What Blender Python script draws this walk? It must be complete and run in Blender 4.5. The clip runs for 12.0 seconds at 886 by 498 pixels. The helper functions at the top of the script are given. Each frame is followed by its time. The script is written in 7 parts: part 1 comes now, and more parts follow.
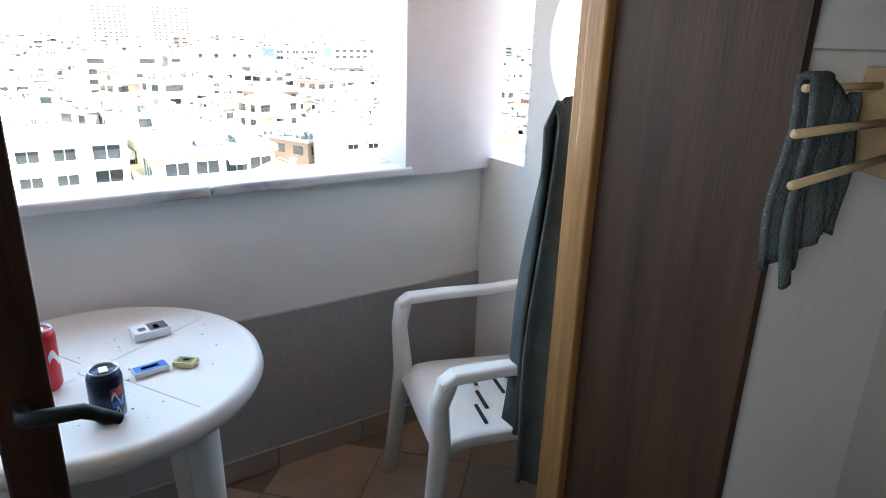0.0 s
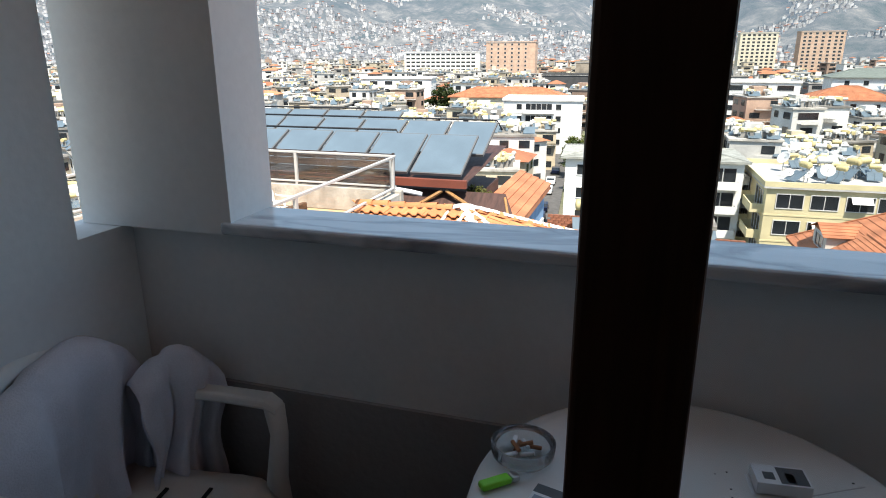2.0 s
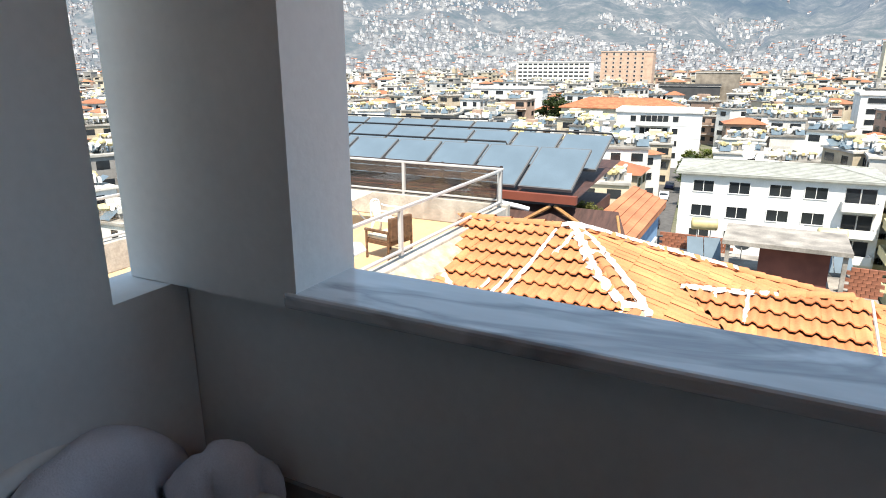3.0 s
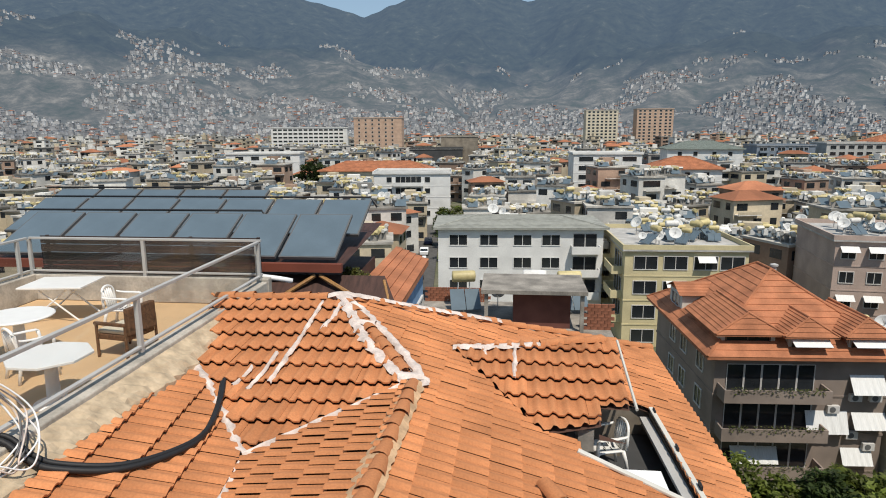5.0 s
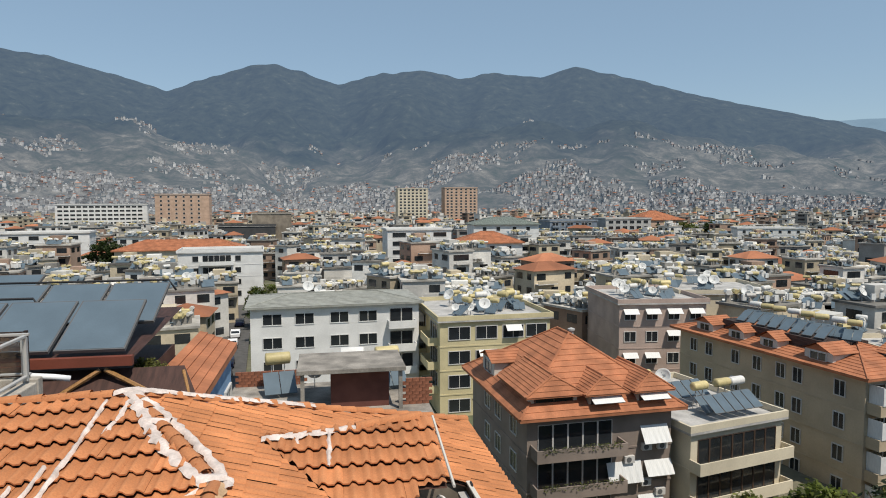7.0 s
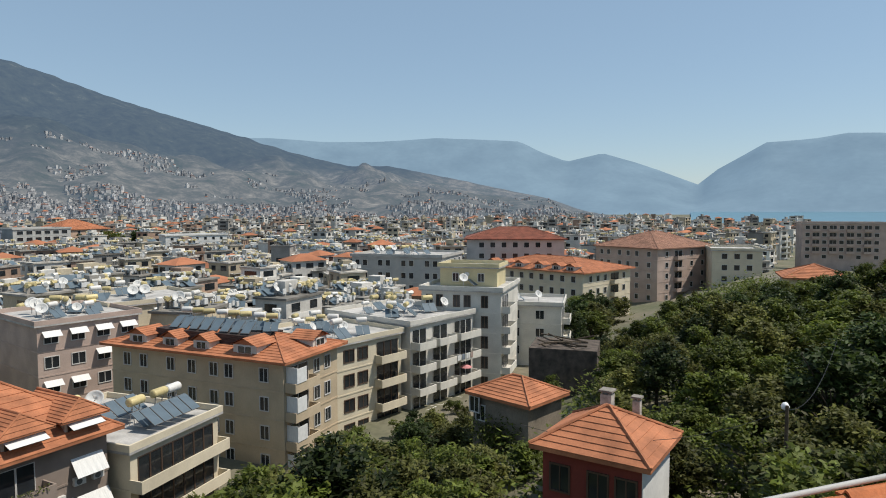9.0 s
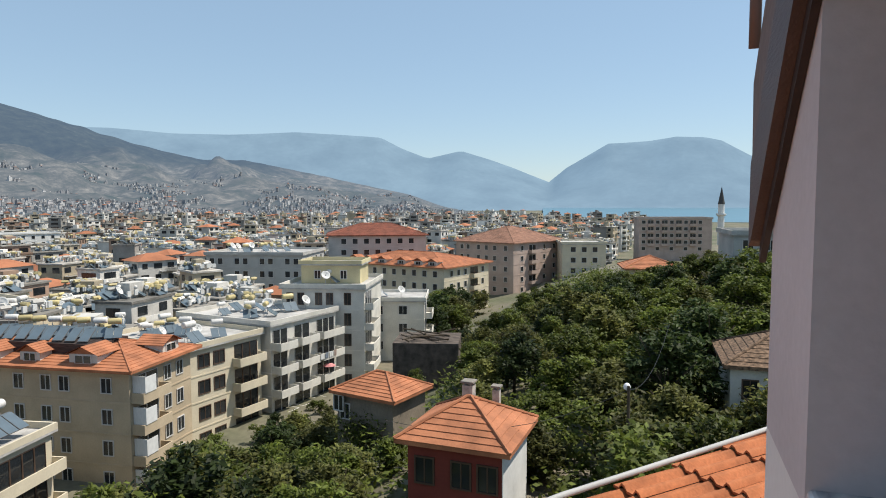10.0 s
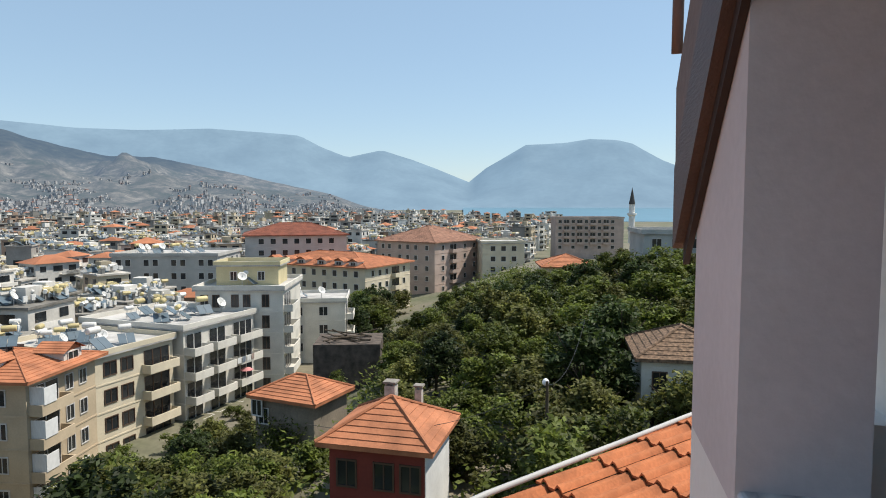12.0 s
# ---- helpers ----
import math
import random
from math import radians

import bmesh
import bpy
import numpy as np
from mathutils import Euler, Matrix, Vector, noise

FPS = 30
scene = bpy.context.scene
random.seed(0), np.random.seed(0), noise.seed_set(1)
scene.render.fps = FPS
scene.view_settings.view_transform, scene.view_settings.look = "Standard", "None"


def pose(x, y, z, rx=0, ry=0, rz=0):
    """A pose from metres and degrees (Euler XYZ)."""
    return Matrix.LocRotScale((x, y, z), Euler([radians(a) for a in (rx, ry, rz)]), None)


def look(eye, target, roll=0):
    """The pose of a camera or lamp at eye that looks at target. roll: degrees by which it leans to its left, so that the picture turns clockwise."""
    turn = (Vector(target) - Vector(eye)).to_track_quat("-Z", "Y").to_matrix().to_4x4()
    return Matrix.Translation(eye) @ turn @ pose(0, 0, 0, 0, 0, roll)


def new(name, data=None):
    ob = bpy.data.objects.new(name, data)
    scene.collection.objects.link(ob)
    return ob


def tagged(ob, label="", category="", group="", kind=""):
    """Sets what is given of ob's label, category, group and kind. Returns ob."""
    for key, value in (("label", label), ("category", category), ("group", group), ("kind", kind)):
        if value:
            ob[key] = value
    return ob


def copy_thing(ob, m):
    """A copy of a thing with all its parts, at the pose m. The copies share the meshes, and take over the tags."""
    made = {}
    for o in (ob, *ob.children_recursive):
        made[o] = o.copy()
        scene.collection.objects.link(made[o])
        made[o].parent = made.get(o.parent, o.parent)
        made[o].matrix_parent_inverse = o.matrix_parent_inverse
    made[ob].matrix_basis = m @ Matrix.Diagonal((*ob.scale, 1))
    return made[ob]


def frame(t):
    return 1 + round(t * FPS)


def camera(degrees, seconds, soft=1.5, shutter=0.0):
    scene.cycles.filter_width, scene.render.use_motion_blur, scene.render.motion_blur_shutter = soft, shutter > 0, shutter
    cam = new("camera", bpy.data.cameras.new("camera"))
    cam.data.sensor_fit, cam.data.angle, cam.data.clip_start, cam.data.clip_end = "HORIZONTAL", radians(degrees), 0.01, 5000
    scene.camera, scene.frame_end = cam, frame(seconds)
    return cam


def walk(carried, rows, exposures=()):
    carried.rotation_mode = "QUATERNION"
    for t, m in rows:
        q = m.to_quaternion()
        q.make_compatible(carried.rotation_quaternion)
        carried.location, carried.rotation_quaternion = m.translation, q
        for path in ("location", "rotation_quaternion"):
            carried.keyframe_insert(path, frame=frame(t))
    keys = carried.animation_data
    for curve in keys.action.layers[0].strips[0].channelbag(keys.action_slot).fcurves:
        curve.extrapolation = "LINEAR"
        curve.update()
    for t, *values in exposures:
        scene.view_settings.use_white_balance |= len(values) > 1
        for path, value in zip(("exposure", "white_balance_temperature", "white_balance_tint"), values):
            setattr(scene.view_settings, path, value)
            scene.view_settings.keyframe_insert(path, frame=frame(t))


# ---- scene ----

cam = camera(69.23, 12.0, soft=1.0)
# seconds, x, y, z, yaw, pitch, roll
PATH = [
    (0.0, -0.061, -2.069, 1.481, -34.31, -18.49, 1.81), (0.5, -0.131, -1.967, 1.478, -18.44, -18.12, 1.01),
    (1.0, -0.122, -1.817, 1.485, -7.31, -18.16, 0.69), (1.5, -0.103, -1.626, 1.459, 0.53, -18.02, 0.46),
    (2.0, -0.106, -1.480, 1.440, 17.50, -17.00, -0.18), (2.5, -0.180, -1.300, 1.448, 26.87, -16.57, -0.12),
    (2.7, -0.227, -1.217, 1.453, 28.11, -16.25, -0.2), (4.3, -0.479, -0.43, 1.468, 12.02, -15.19, 0.0),
    (4.5, -0.470, -0.385, 1.465, 10.18, -14.50, -0.2), (5.0, -0.457, -0.352, 1.455, 6.03, -10.71, -0.3),
    (5.5, -0.450, -0.330, 1.460, 3.86, -7.60, 0.1), (6.0, -0.435, -0.305, 1.460, 1.07, -6.00, -0.1),
    (6.5, -0.408, -0.275, 1.468, -3.45, -4.99, 0.0), (6.7, -0.390, -0.250, 1.469, -4.82, -4.41, -0.1),
    (7.5, -0.240, -0.040, 1.469, -23.5, -3.6, -0.2),
    (8.3, -0.140, 0.130, 1.469, -40.4, -3.31, -0.28), (8.5, -0.128, 0.145, 1.469, -47.09, -3.36, -0.20),
    (9.0, -0.106, 0.177, 1.469, -58.41, -3.47, -0.17), (9.5, -0.085, 0.205, 1.473, -65.45, -3.55, -0.26),
    (10.0, -0.043, 0.208, 1.484, -70.66, -3.85, -0.14), (10.5, -0.025, 0.212, 1.490, -74.38, -3.93, -0.08),
    (11.0, -0.008, 0.223, 1.491, -76.31, -3.84, -0.15), (11.5, 0.000, 0.233, 1.491, -77.29, -3.88, -0.08),
    (12.0, 0.004, 0.238, 1.490, -77.70, -3.90, 0.00)]


def carried_pose(x, y, z, yaw, pitch, roll):
    a, p = radians(yaw), radians(pitch)
    way = Vector((-math.sin(a) * math.cos(p), math.cos(a) * math.cos(p), math.sin(p)))
    return look((x, y, z), Vector((x, y, z)) + way, roll)


walk(cam, [(r[0], carried_pose(*r[1:])) for r in PATH],
     exposures=[(0.0, 4.0), (0.3, 3.0), (0.6, 1.95), (1.0, 1.1), (2.0, 1.15), (2.7, 1.25), (4.3, 0.17), (5.5, -0.13), (8.5, -0.12), (10.0, 0.22), (12.0, 0.30)])

# ---- world and sun ----
SUN_EL, SUN_AZ = 60.0, 150.0  # azimuth clockwise from +y
world = bpy.data.worlds.new("sky")
scene.world = world
world.use_nodes = True
wn = world.node_tree.nodes
sky = wn.new("ShaderNodeTexSky")
sky.sky_type, sky.sun_disc = "NISHITA", False
sky.sun_elevation, sky.sun_rotation = radians(SUN_EL), radians(SUN_AZ)
sky.air_density, sky.dust_density, sky.ozone_density = 1.0, 0.25, 1.2
haze = wn.new("ShaderNodeMix")  # pale summer haze over the clear sky
haze.data_type = "RGBA"
haze.inputs["Factor"].default_value = 0.40
haze.inputs["B"].default_value = (4.3, 6.2, 7.9, 1)
world.node_tree.links.new(sky.outputs[0], haze.inputs["A"])
world.node_tree.links.new(haze.outputs["Result"], wn["Background"].inputs[0])
wn["Background"].inputs[1].default_value = 0.10
sun = new("sun", bpy.data.lights.new("sun", "SUN"))
sun.data.energy, sun.data.angle, sun.data.color = 4.6, radians(0.55), (1.0, 0.93, 0.82)
_a, _e = radians(SUN_AZ), radians(SUN_EL)
sun.matrix_world = look((0, 0, 60), Vector((0, 0, 60)) - Vector((math.sin(_a) * math.cos(_e), math.cos(_a) * math.cos(_e), math.sin(_e))))


# ---- materials ----
MATS = {}


def mat(name, col, rough=0.8, metal=0.0, var=0.18, scale=1.2, bump=0.25, bscale=30.0, col2=None, rand=0.0, emit=None, spec=0.4, stretch=(1, 1, 1)):
    if name in MATS:
        return MATS[name]
    m = bpy.data.materials.new(name)
    m.use_nodes = True
    n, l = m.node_tree.nodes, m.node_tree.links
    b = n["Principled BSDF"]
    b.inputs["Roughness"].default_value, b.inputs["Metallic"].default_value = rough, metal
    b.inputs["Specular IOR Level"].default_value = spec
    tc = n.new("ShaderNodeTexCoord")
    mp = n.new("ShaderNodeMapping")
    mp.inputs["Scale"].default_value = stretch
    l.new(tc.outputs["Object"], mp.inputs[0])
    n1, n2 = n.new("ShaderNodeTexNoise"), n.new("ShaderNodeTexNoise")
    n1.inputs["Scale"].default_value, n1.inputs["Detail"].default_value = scale, 5
    n2.inputs["Scale"].default_value, n2.inputs["Detail"].default_value = bscale, 4
    for q in (n1, n2):
        l.new(mp.outputs[0], q.inputs["Vector"])
    c2 = col2 or tuple(max(0, x * (1 - 1.6 * var)) for x in col)
    rp = n.new("ShaderNodeValToRGB")
    rp.color_ramp.elements[0].position, rp.color_ramp.elements[1].position = 0.32, 0.66
    rp.color_ramp.elements[0].color, rp.color_ramp.elements[1].color = (*c2, 1), (*col, 1)
    l.new(n1.outputs[0], rp.inputs[0])
    mx = n.new("ShaderNodeMix")
    mx.data_type, mx.blend_type = "RGBA", "MULTIPLY"
    mx.inputs["Factor"].default_value = min(1, var * 2.2)
    l.new(rp.outputs[0], mx.inputs["A"])
    r2 = n.new("ShaderNodeValToRGB")
    r2.color_ramp.elements[0].position, r2.color_ramp.elements[1].position = 0.25, 0.7
    r2.color_ramp.elements[0].color = (0.62, 0.62, 0.62, 1)
    l.new(n2.outputs[0], r2.inputs[0])
    l.new(r2.outputs[0], mx.inputs["B"])
    out = mx.outputs["Result"]
    if rand:
        oi = n.new("ShaderNodeObjectInfo")
        hs = n.new("ShaderNodeHueSaturation")
        mr = n.new("ShaderNodeMapRange")
        mr.inputs[3].default_value, mr.inputs[4].default_value = 1 - rand, 1 + rand
        l.new(oi.outputs["Random"], mr.inputs[0])
        l.new(mr.outputs[0], hs.inputs["Value"])
        l.new(out, hs.inputs["Color"])
        out = hs.outputs[0]
    l.new(out, b.inputs["Base Color"])
    if bump:
        bp = n.new("ShaderNodeBump")
        bp.inputs["Strength"].default_value, bp.inputs["Distance"].default_value = bump, 0.01
        l.new(n2.outputs[0], bp.inputs["Height"])
        l.new(bp.outputs[0], b.inputs["Normal"])
    if emit:
        b.inputs["Emission Color"].default_value = (*emit[0], 1)
        b.inputs["Emission Strength"].default_value = emit[1]
    MATS[name] = m
    return m


def island_random(m, amount, node="Random Per Island"):
    """Brightness that varies from one joined piece to the next."""
    n, l = m.node_tree.nodes, m.node_tree.links
    b = n["Principled BSDF"]
    src = b.inputs["Base Color"].links[0].from_socket
    g, hs, mr = n.new("ShaderNodeNewGeometry"), n.new("ShaderNodeHueSaturation"), n.new("ShaderNodeMapRange")
    mr.inputs[3].default_value, mr.inputs[4].default_value = 1 - amount, 1 + amount
    l.new(g.outputs[node], mr.inputs[0])
    l.new(mr.outputs[0], hs.inputs["Value"])
    l.new(src, hs.inputs["Color"])
    l.new(hs.outputs[0], b.inputs["Base Color"])
    return m


PLASTER = mat("white_plaster", (0.80, 0.785, 0.76), 0.9, var=0.06, scale=1.5, bump=0.10, bscale=45)
MARBLE = mat("veined_marble", (0.80, 0.80, 0.80), 0.25, var=0.2, scale=3.2, bump=0.02, bscale=9, stretch=(0.6, 2.5, 1))
def add_veins(m, scale, width, col):
    """Thin branching veins over a material's colour."""
    n, l = m.node_tree.nodes, m.node_tree.links
    b = n["Principled BSDF"]
    src = b.inputs["Base Color"].links[0].from_socket
    tc, ns, sub, ab, rp, mx = n.new("ShaderNodeTexCoord"), n.new("ShaderNodeTexNoise"), n.new("ShaderNodeMath"), n.new("ShaderNodeMath"), n.new("ShaderNodeValToRGB"), n.new("ShaderNodeMix")
    mp = n.new("ShaderNodeMapping")
    mp.inputs["Scale"].default_value, mp.inputs["Rotation"].default_value = (0.55, 1.6, 1), (0, 0, 0.5)
    ns.inputs["Scale"].default_value, ns.inputs["Detail"].default_value, ns.inputs["Distortion"].default_value = scale, 5, 0.8
    sub.operation, ab.operation = "SUBTRACT", "ABSOLUTE"
    sub.inputs[1].default_value = 0.5
    rp.color_ramp.elements[0].color, rp.color_ramp.elements[1].color = (*col, 1), (1, 1, 1, 1)
    rp.color_ramp.elements[1].position = width
    mx.data_type, mx.blend_type = "RGBA", "MULTIPLY"
    mx.inputs["Factor"].default_value = 0.85
    l.new(tc.outputs["Object"], mp.inputs[0])
    l.new(mp.outputs[0], ns.inputs["Vector"])
    l.new(ns.outputs[0], sub.inputs[0])
    l.new(sub.outputs[0], ab.inputs[0])
    l.new(ab.outputs[0], rp.inputs[0])
    l.new(src, mx.inputs["A"])
    l.new(rp.outputs[0], mx.inputs["B"])
    l.new(mx.outputs["Result"], b.inputs["Base Color"])


add_veins(MARBLE, 2.6, 0.05, (0.42, 0.42, 0.45))
FLOORT = mat("beige_floor_tile", (0.33, 0.225, 0.15), 0.45, var=0.12, scale=6, bump=0.05, rand=0.06)
GROUT = mat("brown_grout", (0.16, 0.10, 0.07), 0.9)
WOODD = mat("dark_stained_wood", (0.060, 0.030, 0.017), 0.5, spec=0.25, var=0.3, scale=3, bump=0.1, bscale=20, stretch=(8, 8, 0.6))
WOODO = mat("varnished_wood", (0.42, 0.22, 0.08), 0.35, var=0.25, scale=3, bump=0.1, bscale=20, stretch=(8, 8, 0.6))
PLASTIC = mat("white_plastic", (0.78, 0.76, 0.72), 0.38, var=0.04, scale=4, bump=0.03, bscale=80)
SLOT = mat("dark_gap", (0.02, 0.018, 0.015), 0.9, var=0.05)
TOWELG = mat("grey_towel", (0.10, 0.12, 0.12), 0.95, var=0.25, scale=9, bump=0.9, bscale=220)
TOWELW = mat("white_towel", (0.84, 0.83, 0.90), 0.95, var=0.12, scale=6, bump=0.25, bscale=260)
STEEL = mat("brushed_metal", (0.55, 0.55, 0.55), 0.35, metal=0.9, var=0.1)
ALU = mat("painted_metal", (0.46, 0.45, 0.43), 0.6, metal=0.0, var=0.1)
BLACK = mat("black_rubber", (0.02, 0.02, 0.022), 0.6, var=0.2)
RED = mat("red_can", (0.55, 0.02, 0.03), 0.3, metal=0.3, var=0.05)
NAVY = mat("navy_can", (0.012, 0.018, 0.05), 0.3, metal=0.4, var=0.05)
WHITEP = mat("white_print", (0.85, 0.85, 0.85), 0.5, var=0.03)
BLUEP = mat("blue_print", (0.05, 0.22, 0.65), 0.5, var=0.05)
REDP = mat("red_print", (0.55, 0.06, 0.05), 0.5, var=0.05)
GREYP = mat("grey_print", (0.12, 0.12, 0.12), 0.6, var=0.05)
YELP = mat("yellow_print", (0.65, 0.55, 0.25), 0.6, var=0.1)
GREENP = mat("green_plastic", (0.25, 0.75, 0.03), 0.35, var=0.05)
TILE = mat("terracotta_tile", (0.68, 0.272, 0.110), 0.9, var=0.26, scale=1.3, bump=0.4, bscale=35, rand=0.07)
TILEJ = island_random(mat("terracotta_tile_joined", (0.68, 0.272, 0.110), 0.9, var=0.26, scale=0.9, bump=0.4, bscale=35), 0.07)
MORTAR = mat("tan_mortar", (0.66, 0.43, 0.25), 0.95, var=0.25, scale=5, bump=0.8, bscale=25)
CEMENT = mat("pale_cement", (0.82, 0.70, 0.63), 0.95, var=0.25, scale=4, bump=0.7, bscale=25)
CONCRETE = mat("weathered_concrete", (0.40, 0.36, 0.31), 0.95, var=0.35, scale=0.8, bump=0.5, bscale=12)
TERRACE = mat("terrace_tile", (0.60, 0.40, 0.22), 0.7, var=0.08, scale=2)
SLAT = mat("dark_slats", (0.075, 0.05, 0.042), 0.8, var=0.4, scale=3, bump=0.4, stretch=(0.5, 4, 4), rand=0.25)
# Collector glass is greyed and lightened to include the sky it reflects.
SOLAR = mat("solar_glass", (0.12, 0.16, 0.19), 0.30, var=0.12, scale=1.2, bump=0.02, spec=0.6)
WINDOW = mat("window_glass", (0.03, 0.035, 0.04), 0.12, var=0.3, scale=0.5, bump=0.0, spec=0.6)
FRAMEW = mat("window_frame", (0.62, 0.60, 0.57), 0.6, var=0.1)
FRAMEB = mat("brown_frame", (0.10, 0.06, 0.04), 0.6, var=0.15)
TANKY = mat("yellow_tank", (0.64, 0.53, 0.26), 0.5, var=0.15, scale=3, rand=0.2)
TANKW = mat("white_tank", (0.72, 0.70, 0.66), 0.5, var=0.12, scale=3, rand=0.1)
DISH = mat("dish_paint", (0.66, 0.66, 0.64), 0.6, var=0.1)
AWNING = mat("awning_cloth", (0.74, 0.74, 0.72), 0.9, var=0.08, scale=2, stretch=(6, 1, 1))
LEAF = [mat("leaf_%s" % k, c, 0.6, var=0.35, scale=0.5, bump=0, bscale=2, rand=0.40, spec=0.3)
        for k, c in (("mid", (0.150, 0.185, 0.030)), ("dark", (0.070, 0.105, 0.026)), ("olive", (0.185, 0.190, 0.048)))]
for _m in LEAF:
    island_random(_m, 0.45)
for _m in LEAF:
    _n, _l = _m.node_tree.nodes, _m.node_tree.links
    _b = _n["Principled BSDF"]
    _t, _x = _n.new("ShaderNodeBsdfTranslucent"), _n.new("ShaderNodeMixShader")
    _x.inputs[0].default_value = 0.4
    _l.new(_b.inputs["Base Color"].links[0].from_socket, _t.inputs[0])
    _l.new(_b.outputs[0], _x.inputs[1])
    _l.new(_t.outputs[0], _x.inputs[2])
    _l.new(_x.outputs[0], _n["Material Output"].inputs[0])
BARK = mat("bark", (0.10, 0.075, 0.05), 0.95, var=0.3, scale=4, bump=0.8)
GROUND = mat("dry_ground", (0.22, 0.19, 0.14), 0.95, var=0.4, scale=0.05, bump=0.4, bscale=1.0, col2=(0.10, 0.12, 0.06))
ASPHALT = mat("asphalt", (0.11, 0.105, 0.10), 0.9, var=0.2)
SEA = mat("sea_water", (0.10, 0.22, 0.29), 0.35, var=0.1, scale=0.01, bump=0.1, bscale=0.2)
WALLS = {k: mat("render_" + k, c, 0.9, var=v, scale=0.35, bump=0.3, bscale=6) for k, c, v in (
    ("white", (0.76, 0.75, 0.72), 0.12), ("cream", (0.68, 0.60, 0.45), 0.12), ("tan", (0.56, 0.45, 0.31), 0.14),
    ("yellow", (0.66, 0.57, 0.34), 0.14), ("grey", (0.50, 0.49, 0.46), 0.14), ("pale", (0.70, 0.67, 0.60), 0.15),
    ("red", (0.24, 0.05, 0.035), 0.15), ("orange", (0.58, 0.40, 0.29), 0.15), ("pink", (0.52, 0.40, 0.34), 0.15),
    ("blue", (0.22, 0.26, 0.31), 0.15), ("dark", (0.075, 0.075, 0.075), 0.2), ("stone", (0.32, 0.27, 0.21), 0.3))}


# ---- mesh builders ----
class Geo:
    def __init__(self):
        self.v, self.f, self.m = [], [], []

    def poly(self, pts, m=0):
        k = len(self.v)
        self.v += [tuple(p) for p in pts]
        self.f.append(tuple(range(k, k + len(pts))))
        self.m.append(m)

    def box(self, x0, y0, z0, x1, y1, z1, m=0, tf=None, bev=0.0):
        p = [(x0, y0, z0), (x1, y0, z0), (x1, y1, z0), (x0, y1, z0), (x0, y0, z1), (x1, y0, z1), (x1, y1, z1), (x0, y1, z1)]
        if tf is not None:
            p = [tuple(tf @ Vector(q)) for q in p]
        k = len(self.v)
        self.v += p
        for q in ((0, 3, 2, 1), (4, 5, 6, 7), (0, 1, 5, 4), (1, 2, 6, 5), (2, 3, 7, 6), (3, 0, 4, 7)):
            self.f.append(tuple(k + i for i in q))
            self.m.append(m)

    def prism(self, pts, z0, z1, m=0):
        """pts: counter-clockwise outline."""
        k, n = len(self.v), len(pts)
        self.v += [(x, y, z0) for x, y in pts] + [(x, y, z1) for x, y in pts]
        self.f += [tuple(range(k + n, k + 2 * n)), tuple(range(k + n - 1, k - 1, -1))]
        self.m += [m, m]
        for i in range(n):
            j = (i + 1) % n
            self.f.append((k + i, k + j, k + n + j, k + n + i))
            self.m.append(m)

    def lathe(self, prof, n=24, m=0, tf=None, cap=True):
        k = len(self.v)
        for r, z in prof:
            for i in range(n):
                a = 2 * math.pi * i / n
                p = Vector((r * math.cos(a), r * math.sin(a), z))
                self.v.append(tuple(tf @ p if tf is not None else p))
        for j in range(len(prof) - 1):
            for i in range(n):
                q = (i + 1) % n
                self.f.append((k + j * n + i, k + j * n + q, k + (j + 1) * n + q, k + (j + 1) * n + i))
                self.m.append(m)
        if cap:
            self.f += [tuple(range(k + n - 1, k - 1, -1)), tuple(range(k + (len(prof) - 1) * n, k + len(prof) * n))]
            self.m += [m, m]

    def tube(self, pts, r, n=8, m=0):
        pts = [Vector(p) for p in pts]
        k = len(self.v)
        for i, p in enumerate(pts):
            d = (pts[min(i + 1, len(pts) - 1)] - pts[max(i - 1, 0)]).normalized()
            s = d.cross(Vector((0, 0, 1)) if abs(d.z) < 0.95 else Vector((1, 0, 0))).normalized()
            u = s.cross(d)
            rr = r[i] if isinstance(r, (list, tuple)) else r
            for j in range(n):
                a = 2 * math.pi * j / n
                self.v.append(tuple(p + rr * (math.cos(a) * s + math.sin(a) * u)))
        for i in range(len(pts) - 1):
            for j in range(n):
                q = (j + 1) % n
                self.f.append((k + i * n + j, k + i * n + q, k + (i + 1) * n + q, k + (i + 1) * n + j))
                self.m.append(m)
        self.f += [tuple(range(k + n - 1, k - 1, -1)), tuple(range(k + (len(pts) - 1) * n, k + len(pts) * n))]
        self.m += [m, m]

    def mesh(self, name, mats, smooth=False):
        me = bpy.data.meshes.new(name)
        me.from_pydata(self.v, [], self.f)
        for q in mats if isinstance(mats, (list, tuple)) else [mats]:
            me.materials.append(q)
        me.polygons.foreach_set("material_index", self.m)
        if smooth:
            me.polygons.foreach_set("use_smooth", [True] * len(self.f))
        me.update()
        return me


def bevelled(ob, w, seg=2):
    md = ob.modifiers.new("bevel", "BEVEL")
    md.width, md.segments, md.limit_method = w, seg, "ANGLE"
    return ob


def part(name, data, material, parent, label="", smooth=False):
    """One mesh under a thing or a part; data is a Geo or a finished mesh."""
    ob = new(name, data.mesh(name, material, smooth) if isinstance(data, Geo) else data)
    ob.parent = parent
    if label:
        ob["label"] = label
    return ob


def thing(name, label, category, m=None, group="", kind=""):
    ob = new(name)
    ob.empty_display_size = 0.2
    if m is not None:
        ob.matrix_basis = m
    return tagged(ob, label, category, group, kind)


def single(name, geo, material, label, category, m=None, smooth=False, kind="", group=""):
    ob = new(name, geo.mesh(name, material, smooth))
    if m is not None:
        ob.matrix_basis = m
    return tagged(ob, label, category, group, kind)


